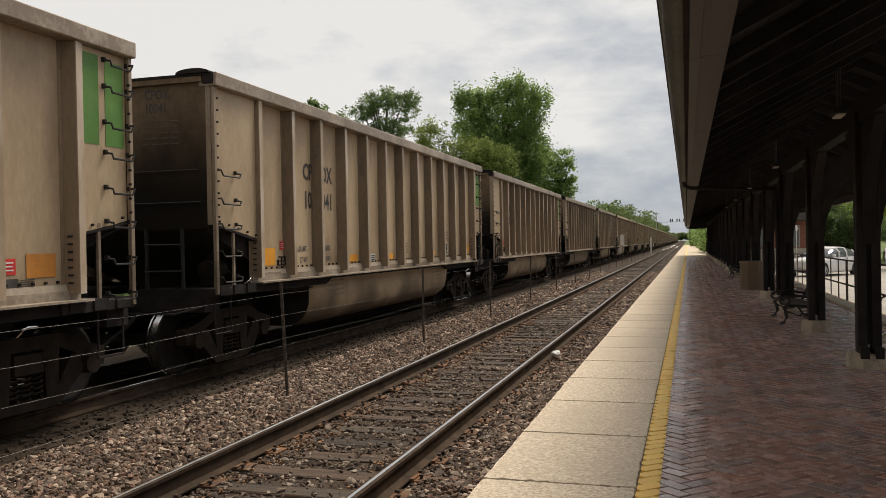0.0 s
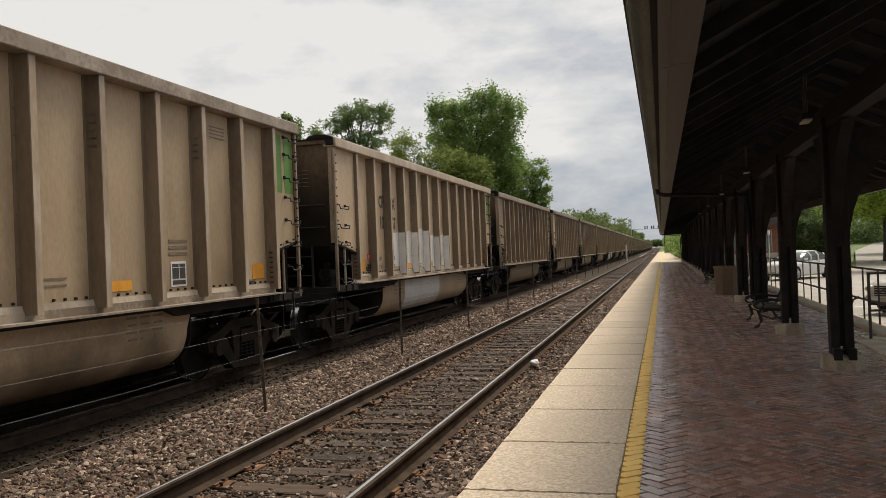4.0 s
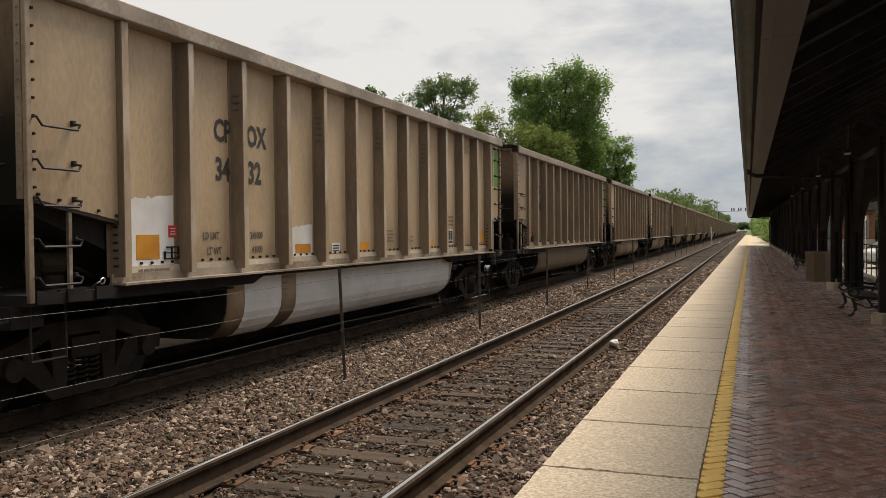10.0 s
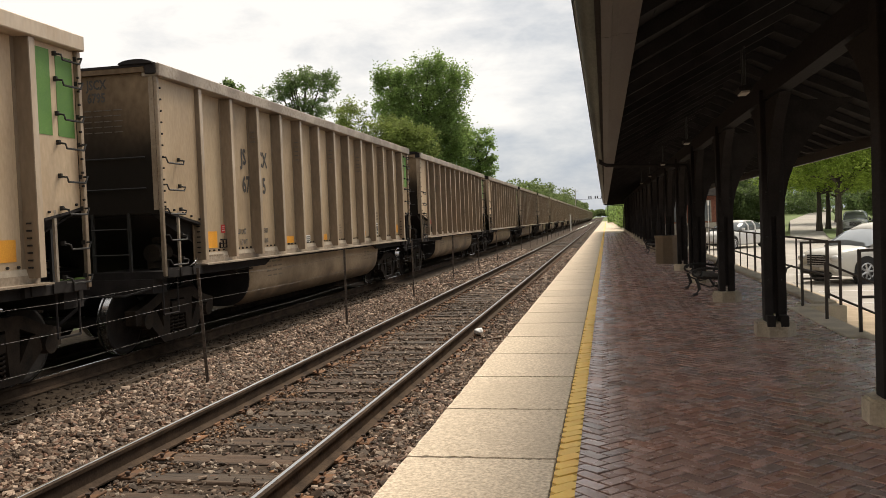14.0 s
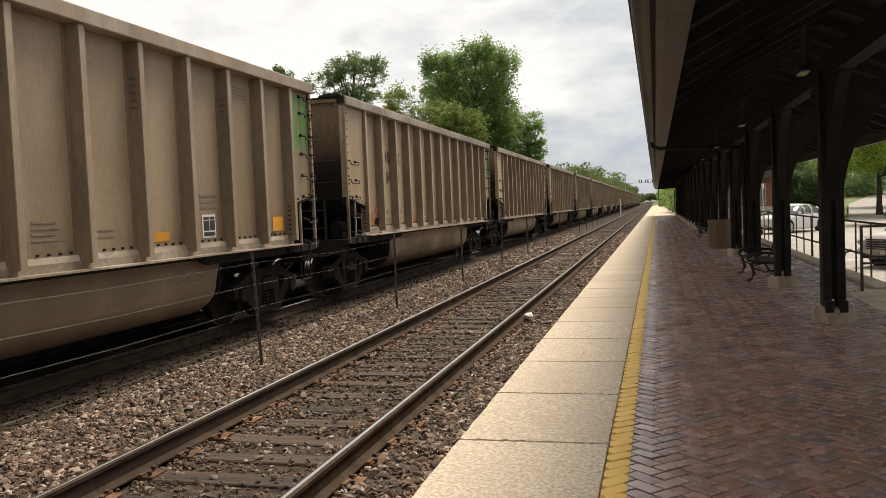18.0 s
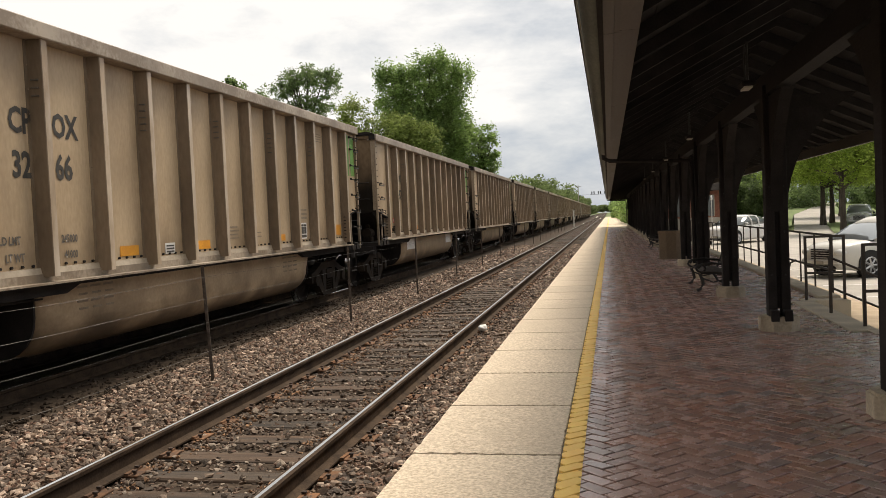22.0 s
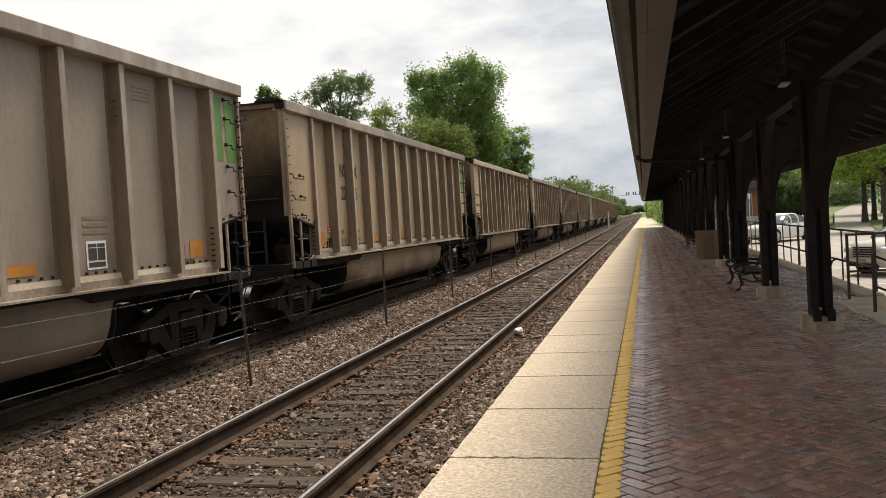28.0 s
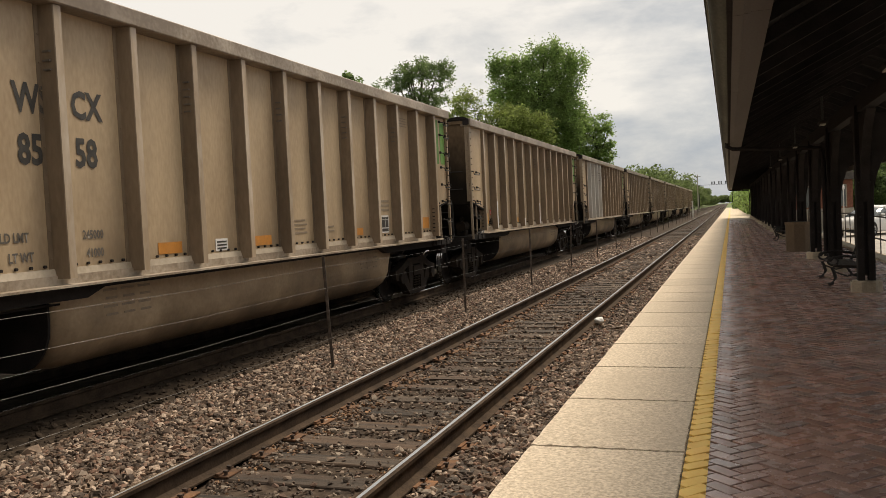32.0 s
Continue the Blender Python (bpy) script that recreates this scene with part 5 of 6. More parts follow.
    bm = boxes((SHEET, SHEET + 0.025, 1.93, 2.17, 1.41, 1.425), (SHEET, SHEET + 0.025, 1.97, 2.17, 1.535, 1.55), (SHEET, SHEET + 0.025, 1.93, 1.945, 1.425, 1.50), (SHEET, SHEET + 0.025, 2.155, 2.17, 1.425, 1.535),
               (SHEET, SHEET + 0.02, 2.05, 2.062, 1.425, 1.535), (SHEET, SHEET + 0.02, 1.945, 2.155, 1.475, 1.487))
    part("card_bracket", bm, black_steel, car, "small black card bracket")
    bm = bmesh.new()
    tube(bm, [(1.5, L - 1.60, 0.90), (1.55, L - 1.58, 0.965), (1.56, L - 1.52, 0.985), (1.56, L - 1.42, 0.98)], 0.014, 6)
    part("brake_lever", bm, bright_steel, car, "shiny steel lever")
    truck(car, 1.10)
    truck(car, L - 1.10)
    # painted patches and stickers
    bm = bmesh.new()
    prism(bm, [(RIBS[-1] + 0.068, 1.86), (L - 0.062, 2.015), (L - 0.062, CHORD - 0.003), (RIBS[-1] + 0.068, CHORD - 0.003)], "x", SHEET + 0.001, 1.556)
    part("end_panel", bm, tan_paint, car)
    bm = bmesh.new()
    prism(bm, [(0.062, 2.012), (RIBS[0] - 0.068, 1.825), (RIBS[0] - 0.068, CHORD - 0.003), (0.062, CHORD - 0.003)], "x", SHEET + 0.001, 1.556)
    part("end_panel", bm, tan_paint, car)
    bm = bmesh.new()
    decal(bm, RIBS[-1] + 0.09, RIBS[-1] + 0.35, 2.80, 3.74, 1.5575)
    part("green_patch", bm, green_paint, car, "green painted panel")
    bm = bmesh.new()
    decal(bm, L - 0.39, L - 0.10, 2.80, 3.70, 1.5575)
    part("green_patch", bm, green_paint, car, "green painted panel")
    for y0, y1, z0, z1 in ((1.5, 1.86, 1.42, 1.68), (4.72, 5.14, 1.40, 1.53), (6.7, 7.12, 1.40, 1.53), (9.75, 10.15, 1.42, 1.54), (13.1, 13.48, 1.44, 1.67)):
        bm = bmesh.new()
        decal(bm, y0, y1, z0, z1)
        part("reflector_sheet", bm, orange_paint, car, "orange reflective sheet")
    bm = bmesh.new()
    decal(bm, 2.01, 2.15, 1.65, 1.78)
    part("hazard_label", bm, red_paint, car, "small red label")
    bm = bmesh.new()
    decal(bm, 12.80, 12.97, 1.48, 1.63)
    part("hazard_label", bm, red_paint, car, "small red label")
    bm = bmesh.new()
    decal(bm, 12.78, 13.0, 1.355, 1.44)
    for k in range(4):
        decal(bm, 13.02, 13.2, 1.36 + 0.02 * k, 1.368 + 0.02 * k)
    part("stencil_plate", bm, mark_paint, car, "small black plate")
    bm = bmesh.new()
    decal(bm, 5.80, 6.06, 1.38, 1.53)
    part("data_label", bm, white_paint, car, "white label with dark bars")
    bm = bmesh.new()
    for k in range(3):
        decal(bm, 5.83, 6.03, 1.40 + 0.04 * k, 1.42 + 0.04 * k, SHEET + 0.008)
    part("label_stencilling", bm, mark_paint, car)["kind"] = "stuff"
    bm = bmesh.new()
    decal(bm, 10.95, 11.30, 1.42, 1.74)
    part("tag_frame", bm, white_paint, car, "white framed data panel")
    bm = bmesh.new()
    decal(bm, 10.98, 11.27, 1.52, 1.71, SHEET + 0.008)
    decal(bm, 10.98, 11.27, 1.445, 1.50, SHEET + 0.008)
    part("tag_panel", bm, mark_paint, car)
    bm = bmesh.new()
    decal(bm, 10.98, 11.27, 1.66, 1.668, SHEET + 0.012)
    decal(bm, 11.12, 11.13, 1.52, 1.71, SHEET + 0.012)
    for k in range(3):
        decal(bm, 2.035 + 0.01 * (k % 2), 2.125 - 0.01 * (k % 2), 1.68 + 0.03 * k, 1.69 + 0.03 * k, SHEET + 0.008)
        decal(bm, 12.83 + 0.01 * (k % 2), 12.94 - 0.01 * (k % 2), 1.515 + 0.035 * k, 1.527 + 0.035 * k, SHEET + 0.008)
    part("tag_lines", bm, white_paint, car)
    bm = bmesh.new()
    for k in range(4):
        decal(bm, 7.75, 8.15 - 0.05 * (k % 2), 1.52 + 0.06 * k, 1.545 + 0.06 * k)
        decal(bm, 8.7, 9.05, 1.52 + 0.07 * k, 1.54 + 0.07 * k) if k < 2 else None
        decal(bm, 12.0, 12.4, 3.45 + 0.05 * k, 3.465 + 0.05 * k)
    for k in range(6):
        decal(bm, 1.50 + 0.085 * k, 1.565 + 0.085 * k, 1.285, 1.32, SHEET + 0.032)
    for k in range(3):
        decal(bm, 10.92, 11.34, 1.82 + 0.08 * k, 1.86 + 0.08 * k)
    part("stencilling", bm, ghost_paint, car, "illegible faded stencilling")["kind"] = "stuff"
    bm = bmesh.new()
    for i, n in ((2, 3), (4, 5), (6, 4), (8, 5), (10, 4)):
        for k in range(n):
            box(bm, SHEET + 0.035, SHEET + 0.115, RIBS[i] - 0.086, RIBS[i] - 0.06, 3.36 - 0.085 * k, 3.376 - 0.085 * k)
    part("rib_slotting", bm, faint_paint, car)["kind"] = "stuff"
    for text, y, z in (("LD LMT", 2.62, 1.62), ("LT WT", 2.70, 1.44), ("245000", 3.60, 1.62), ("41000", 3.64, 1.44)):
        p = part("stencil", lettering(text, 0.085), None, car)
        p.data.materials.clear()
        p.data.materials.append(faint_paint)
        p.matrix_basis = Matrix.Translation((SHEET + 0.006, y, z))
    bm = bmesh.new()
    for k in range(5):
        for j in range(4):
            box(bm, 0.5 + 0.15 * j, 0.5 + 0.15 * j + 0.11 + 0.02 * ((j + k) % 2), 0.0, 0.004, 3.38 - 0.075 * k, 3.392 - 0.075 * k)
    part("end_stencilling", bm, faint_paint, car)["kind"] = "stuff"
    return car


MARKS = ["CPOX 10388", "CPOX 10041", "CPOX 10106", "JSCX 6759", "CPOX 10455", "CPOX 10067", "JSCX 6711", "CPOX 10478", "CPOX 3375", "NSTX 8317", "CPOX 3432", "JSCX 6847", "CPOX 10427", "CPOX 10417", "JSCX 6795",
         "CPOX 10462", "CPOX 10437", "NSTX 8339", "NSTX 8448", "WSCX 8708", "CPOX 10610", "CPOX 3266", "WSCX 8768", "CPOX 3244", "WSCX 8624", "CPOX 10451", "NSTX 8388", "NSTX 2296", "CPOX 2342", "CPOX 2327", "WSCX 8558"]
# white repainted patches: car, then y0, y1, z0, z1 on its platform side
PATCHES = {5: ((3.72, 4.24, 1.47, 2.28), (4.42, 5.28, 1.3, 2.32), (5.46, 6.32, 1.3, 2.40), (6.50, 7.36, 1.3, 2.25), (7.54, 8.40, 1.3, 2.28), (8.58, 8.74, 1.3, 2.26)), 10: ((1.35, 2.1, 1.3, 2.1), (4.55, 5.2, 1.35, 1.8)), 11: ((1.5, 1.88, 1.85, 2.25), (9.8, 10.3, 1.4, 1.9)),
           21: ((1.45, 1.75, 1.5, 2.75),), 23: ((5.70, 6.24, 1.56, 2.15),), 9: ((1.5, 1.75, 1.6, 1.95),), 6: ((12.0, 12.2, 1.7, 2.1),),
           28: ((6.535, 7.325, 1.3, 2.45), (7.575, 8.365, 1.3, 2.42), (8.615, 9.405, 1.3, 2.42), (9.655, 10.445, 1.3, 2.42)), 29: ((0.12, 0.7, 2.9, 3.7),), 32: ((0.3, 1.0, 1.9, 3.7), (1.35, 2.05, 1.4, 3.7), (2.4, 3.1, 1.4, 3.7), (3.45, 4.1, 1.4, 3.6)), 3: ((7.8, 8.1, 1.5, 1.8),)}


def train():
    first = gondola()
    cars = [(k, first if k == 0 else copy_thing(first, Matrix())) for k in range(39)]
    for k, car in cars:
        mark = MARKS[k] if k < len(MARKS) else None
        if mark:
            name, num = mark.split()
            cut = len(num) - 2 if len(num) == 4 else 2
            for text, y, z, h in ((name[:2], 2.86, 2.80, 0.26), (name[2:], 3.55, 2.80, 0.26), (num[:cut], 2.88, 2.33, 0.27), (num[cut:], 3.57, 2.33, 0.27)):
                p = part("reporting_mark", lettering(text, h), None, car, "dark painted lettering")
                if not p.data.materials:
                    p.data.materials.append(mark_paint)
                p.matrix_basis = Matrix.Translation((SHEET + 0.006, y, z))
            for text, z in ((name, 3.68), (num, 3.50)):
                p = part("end_mark", lettering(text, 0.125), None, car, "dark painted lettering")
                if not p.data.materials:
                    p.data.materials.append(mark_paint)
                p.matrix_basis = pose(0.56, 0.002, z, 0, 0, -90)
        for y0, y1, z0, z1 in PATCHES.get(k, ()):
            bm = bmesh.new()
            n = max(3, int((y1 - y0) / 0.05))
            rng = random.Random(k * 100 + int(y0 * 10))
            top = [(y1 - (y1 - y0) * i / n, z1 + rng.uniform(-0.02, 0.02) - 0.04 * i / n) for i in range(n + 1)]
            prism(bm, [(y0, z0), (y1, z0)] + top, "x", SHEET + 0.0015, SHEET + 0.0035)
            part("white_patch", bm, white_paint, car, "white repainted patch")
        for i, z in RIB_PATCHES.get(k, ()):
            bm = bmesh.new()
            prism(bm, [(SHEET + 0.007, RIBS[i] - 0.129), (SHEET + 0.010, RIBS[i] - 0.086), (SIDE - 0.010, RIBS[i] - 0.0565), (SIDE - 0.010, RIBS[i] - 0.0535), (SHEET + 0.007, RIBS[i] - 0.0815)], "z", 1.29, z)
            part("white_patch", bm, white_paint, car, "white repainted rib side")
        for i, z in FRONT_PATCHES.get(k, ()):
            bm = bmesh.new()
            box(bm, SIDE + 0.0015, SIDE + 0.003, RIBS[i] - 0.043, RIBS[i] + 0.043, 1.3, z)
            part("white_patch", bm, white_paint, car, "white repainted rib face")
        for c in car.children:
            if c.name.startswith("reflector_sheet") and k == 10:
                c["label"] = "orange reflective sheet on white patch"
        for y0, y1, deep in TUB_PATCHES.get(k, ()):
            bm = bmesh.new()
            arc = [(0.95 + 0.457 * math.cos(t), 0.80 - 0.467 * math.sin(t)) for t in (math.pi / 2 * j / 6 for j in range(6))]
            rows = [[bm.verts.new((x, y + 0.04 * math.sin(9 * x + 3 * y), z)) for x, z in [(1.407, 1.115)] + arc] for y in (y0, y1)]
            for j in range(deep):
                bm.faces.new((rows[0][j], rows[0][j + 1], rows[1][j + 1], rows[1][j]))
            bmesh.ops.delete(bm, geom=[v for v in bm.verts if not v.link_faces], context="VERTS")
            part("tub_patch", bm, white_paint, car, "whitewashed patch on the tub")
        if k in DULL:
            sheets = [c for c in car.children if c.name.split(".")[0] == "reflector_sheet"]
            for c in sheets[:-1] if k == 19 else sheets:
                c.material_slots[0].link = "OBJECT"
                c.material_slots[0].material = dull_orange
        for i in PRIMED.get(k, ()):
            rib = [c for c in car.children if c.name.split(".")[0] == "side_rib"][i]
            for slot in rib.material_slots:
                slot.link = "OBJECT"
                slot.material = primer
            rib["label"] = "rib in pale grey primer"
        if k in PAINTS:
            for c in car.children:
                for names, paint in (("side_sheet", PAINTS[k][0]), ("end_panel", PAINTS[k][0]), ("side_rib", PAINTS[k][1]), ("top_chord", PAINTS[k][1]), ("tub", PAINTS[k][0])):
                    if c.name.split(".")[0] == names:
                        c.material_slots[0].link = "OBJECT"
                        c.material_slots[0].material = paint
    return cars


# cars of other owners and shops wear another coat of paint
BROWN, PALE, GREY = (brown_tan, brown_rib), (pale_tan, pale_rib), (grey_tan, grey_rib)
PAINTS = {26: GREY, 11: BROWN, 17: BROWN, 6: BROWN, 3: BROWN, 13: PALE, 28: PALE, 5: PALE}
FRONT_PATCHES = {31: ((1, 2.0), (6, 1.95), (4, 1.5))}
# cars whose reflective sheets have gone dull
DULL = (0, 6, 9, 11, 18, 19, 22, 26, 27, 30)
# the ribs that were left in pale grey primer
PRIMED = {32: (1, 2, 3, 4)}
RIB_PATCHES = {5: ((3, 2.26), (4, 2.28), (5, 2.34), (6, 2.2), (7, 2.24))}
TUB_PATCHES = {5: ((4.7, 8.0, 6),), 10: ((3.58, 4.4, 6), (4.78, 11.15, 6)), 22: ((3.85, 4.95, 1), (10.0, 10.9, 1))}
TRAIN = train()


WHEEL_R = 0.457


def ahead(t):
    """Where the leading corner of car 0 stands along the track."""
    return float(np.interp(t, (0, 1, 2, 3, 20, 22, 24, 26, 28, 30, 31, 32), (-0.06, 0.34, 0.13, 0.0, 0.0, 0.08, 0.08, 0.03, 0.03, 0.10, 0.25, 0.45))) - 6.62 - 14.9404 * t + 0.000101 * t**2 - 0.0007205 * t**3 + 5.297e-5 * t**4 - 9.016e-7 * t**5


def motions():
    times = [float(k) for k in range(33)]
    for k, car in TRAIN:
        walk(car, [(t, pose(FAR_C, ahead(t) + CAR_PITCH * k, FAR_RAIL_Z)) for t in times])
    # every wheelset rolls alike: the first is keyed, the others take the same keys
    sets = [w for _, car in TRAIN for tr in car.children for w in tr.children if w.name.startswith("wheelset")]
    walk(sets[0], [(t, pose(0, 0, 0, math.degrees((ahead(0) - ahead(t)) / WHEEL_R) % 360)) for t in (0.04 * k for k in range(801))])
    roll = sets[0].animation_data
    for w in sets[1:]:
        w.rotation_mode = "QUATERNION"
        keys = w.animation_data_create()
        keys.action = roll.action
        keys.action_slot = roll.action_slot


# ---- trees ----
def tree(x, y, z0, crown, leaves, leaf, material, trunk_r, label, name="tree", seed=1, clump=0.5, group="", tall=0.38, shell=0.45):
    """A tapered trunk with limbs, and a crown of small leaves in clumps. crown: ellipsoids (dx, dy, z, rx, ry, rz) about the trunk."""
    rng = np.random.default_rng(seed)
    t = thing(name, label, "tree", pose(x, y, z0), group)
    vol = np.array([c[3] * c[4] * c[5] for c in crown]) ** 0.7
    clumps = max(30, leaves // 40)
    which = rng.choice(len(crown), clumps, p=vol / vol.sum())
    d = rng.normal(size=(clumps, 3))
    d /= np.linalg.norm(d, axis=1)[:, None]
    r = rng.uniform(0.15, 1.0, (clumps, 1)) ** shell
    c = np.array([q[:3] for q in crown])[which] + d * r * np.array([q[3:] for q in crown])[which]
    size = rng.uniform(0.6, 1.3, (clumps, 1)) * clump
    pick = rng.integers(0, clumps, leaves)
    p = c[pick] + rng.normal(size=(leaves, 3)) * size[pick] * (0.5, 0.5, tall)
    a = rng.normal(size=(leaves, 3))
    a[:, 2] *= 0.6
    a /= np.linalg.norm(a, axis=1)[:, None]
    b = np.cross(a, rng.normal(size=(leaves, 3)))
    b /= np.linalg.norm(b, axis=1)[:, None] + 1e-9
    s = leaf * rng.uniform(0.6, 1.35, (leaves, 1))
    up = np.cross(a, b) * s * 0.22
    v = np.stack([p - a * s, p - b * s * 0.55 + up, p + a * s, p + b * s * 0.55 + up], 1).reshape(-1, 3)
    q = np.arange(leaves)[:, None] * 4
    f = np.concatenate([q + (0, 1, 2), q + (0, 2, 3)], 0)
    ob = new("crown", cloud_mesh("crown", v, f, material))
    ob.parent = t
    ob["kind"] = "stuff"
    bm = bmesh.new()
    top = max(q[2] for q in crown) * 0.86
    n = 7
    pts = [(0.05 * trunk_r * math.sin(k), 0.3 * trunk_r * math.sin(2.1 * k + seed), -0.3 + (top + 0.3) * k / n) for k in range(n + 1)]
    tube(bm, pts, [trunk_r * (1.25 if k == 0 else 1) * (1 - 0.85 * k / n) for k in range(n + 1)], 9)
    low = min(q[2] - q[5] for q in crown)
    for k in range(16):
        e = Vector(c[rng.integers(0, clumps)])
        z = max(low * 0.75, min(e.z * 0.72, e.z - 0.2))
        s0 = Vector((0, 0, z))
        m = s0.lerp(e, 0.5) + Vector((0, 0, -0.1 * (e - s0).length * 0.5))
        tube(bm, [s0, m, e], [trunk_r * 0.4, trunk_r * 0.24, trunk_r * 0.06], 5)
    part("trunk", bm, bark, t)
    return t


def woods(name, spots, material, leaf, each, label, seed):
    """A far belt of trees: clumped leaves in many uneven crowns, with trunks."""
    rng = np.random.default_rng(seed)
    vs = []
    for x, y, top, rad in spots:
        k = rng.integers(5, 9)
        cc = np.stack([rng.normal(x, rad * 0.45, k), rng.normal(y, rad * 0.45, k), rng.uniform(0.35, 0.88, k) * top], -1)
        rr = rng.uniform(0.35, 0.6, (k, 1)) * rad
        pick = rng.integers(0, k, each)
        d = rng.normal(size=(each, 3))
        d /= np.linalg.norm(d, axis=1)[:, None]
        p = cc[pick] + d * rr[pick] * rng.uniform(0.3, 1, (each, 1)) ** 0.4
        p[:, 2] = np.minimum(p[:, 2], top * rng.uniform(0.93, 1.02, each)) - 0.5
        a = rng.normal(size=(each, 3))
        a /= np.linalg.norm(a, axis=1)[:, None]
        b = np.cross(a, rng.normal(size=(each, 3)))
        b /= np.linalg.norm(b, axis=1)[:, None] + 1e-9
        s = leaf * rng.uniform(0.5, 1.4, (each, 1)) * (1 + max(0, y - 150) / 500)
        vs.append(np.stack([p - a * s, p - b * s * 0.6, p + a * s, p + b * s * 0.6], 1).reshape(-1, 3))
    v = np.concatenate(vs)
    f = np.arange(len(v)).reshape(-1, 4)
    return tagged(new(name, cloud_mesh(name, v, f, material)), label, "trees", kind="stuff")


# upright shoots that fringe the tall tree's top
def shoots(n, x0, x1, z0, lift, seed):
    """Upright leafy shoots that fan out along the top of a crown."""
    r = random.Random(seed)
    out = []
    for k in range(n):
        u = (k + r.uniform(-0.3, 0.3)) / (n - 1)
        w = r.uniform(0.22, 0.5)
        out.append((x0 + (x1 - x0) * u, r.uniform(-1.2, 1.2), z0 + lift * math.sin(math.pi * min(1, max(0, u)) * 0.85 + 0.25) + r.uniform(-0.7, 0.7), w, w, r.uniform(0.9, 1.9)))
    return tuple(out)


def greenery():
    tree(-16.2, 75, -0.6, ((-0.4, 0, 12.8, 3.0, 2.4, 3.2), (2.4, 0, 13.6, 1.9, 2.0, 3.0), (-3.0, 0, 12.6, 1.9, 2.0, 2.4), (0.4, 0.5, 9.6, 4.2, 3.3, 3.6), (-2.4, 0, 8.6, 2.8, 2.5, 3.2), (2.4, 0.5, 10.0, 2.2, 2.0, 3.0)) + shoots(30, -4.0, 4.1, 14.35, 1.5, 8),
         60000, 0.115, leaf_mid, 0.30, "tall broad-leaved tree with an upright ragged crown", seed=3, clump=0.5, tall=0.75, shell=0.6)
    tree(-11.4, 78, -0.6, ((0.0, 0, 8.6, 1.5, 1.6, 2.2), (1.0, 0, 9.6, 0.6, 0.8, 1.1), (0.9, 0, 7.6, 0.8, 0.8, 1.0), (-1.4, 0, 8.6, 1.8, 1.8, 3.0), (0.3, 0, 6.6, 1.2, 1.4, 1.4)), 8000, 0.12, leaf_mid, 0.22, "smaller green tree beside the tall one", seed=4, clump=0.4, shell=0.6)
    tree(-21.0, 71, -0.6, ((0.6, 0, 9.4, 2.2, 1.9, 2.0), (-1.9, 0, 10.2, 1.5, 1.6, 1.6), (2.6, 0, 10.2, 1.9, 1.7, 1.7), (-1.2, 0, 11.8, 0.5, 0.6, 1.3), (4.2, 0, 9.2, 1.5, 1.5, 1.9), (0, 0, 7.0, 3.4, 2.4, 2.4)) + shoots(7, -2.6, 0.2, 11.2, 0.9, 4), 15000, 0.115, leaf_light, 0.2, "pale green tree with thin airy twigs", seed=5, clump=0.55, shell=0.7)
    tree(-16.9, 70, -0.6, ((0.0, 0, 9.6, 1.7, 1.5, 1.7), (1.6, 0, 8.6, 1.5, 1.5, 1.8), (-0.6, 0, 7.6, 2.2, 1.8, 2.0)), 8000, 0.115, leaf_light, 0.18, "pale green young tree in front of the tall one", seed=15, clump=0.5, shell=0.7)
    tree(-29.8, 80, -0.6, ((0.0, 0, 16.8, 2.2, 2.0, 1.6), (2.6, 0, 16.4, 1.6, 1.6, 1.4), (-2.4, 0, 16.0, 1.7, 1.7, 1.1), (-4.6, 0, 15.2, 0.9, 1.1, 0.6), (1.2, 0, 14.2, 2.4, 2.0, 1.1), (-1.6, 0, 13.6, 1.6, 1.6, 1.0), (1.0, 0, 12.0, 1.6, 1.6, 1.4)), 14000, 0.115, leaf_dark, 0.36, "wide grey-green tree behind the train", seed=6, clump=0.5, shell=0.7)
    tree(-37.3, 80, -0.6, ((0.0, 0, 16.6, 1.1, 1.1, 0.7), (0.6, 0, 15.0, 1.4, 1.4, 1.4)), 1600, 0.19, leaf_dark, 0.3, "tree top showing over the train", seed=7, clump=0.5)
    rng = np.random.default_rng(11)
    left = [(-20 - rng.uniform(0, 9), y, rng.uniform(12.0, 15.5), rng.uniform(4.5, 7.0)) for y in np.arange(238, 760, 6.5)] + [(-13 - rng.uniform(0, 3) - y * 0.004, y, rng.uniform(5.5, 9.5), rng.uniform(3, 4.5)) for y in np.arange(300, 1300, 10)] + [(x, 1395 + rng.uniform(-15, 15), rng.uniform(8, 14), 7.0) for x in np.arange(-60, 60, 5)]
    woods("far_woods", left, leaf_far, 0.30, 1050, "belt of green trees along the line into the distance", 12)
    # unseen hedge added to block the light behind and under the train
    behind = [(rng.uniform(-14.5, -12.5), y, rng.uniform(2.4, 3.2), 2.0) for y in np.arange(-30, 190, 1.6)]
    woods("hedge_behind_the_train", behind, leaf_dark, 0.16, 430, "added dense dark green hedge blocking light beyond the far track", 13)
    right = [(2.6 + rng.uniform(0, 5) + 0.012 * (y - 80), y, rng.uniform(3.4, 5.2), rng.uniform(1.8, 2.6)) for y in np.arange(84, 170, 2.4)] + [(rng.uniform(2.2, 3.4), y, rng.uniform(1.6, 3.2), 1.1) for y in np.arange(82, 235, 1.5)] + [(6 + rng.uniform(0, 10), y, rng.uniform(7, 11), 4.5) for y in np.arange(170, 900, 8)]
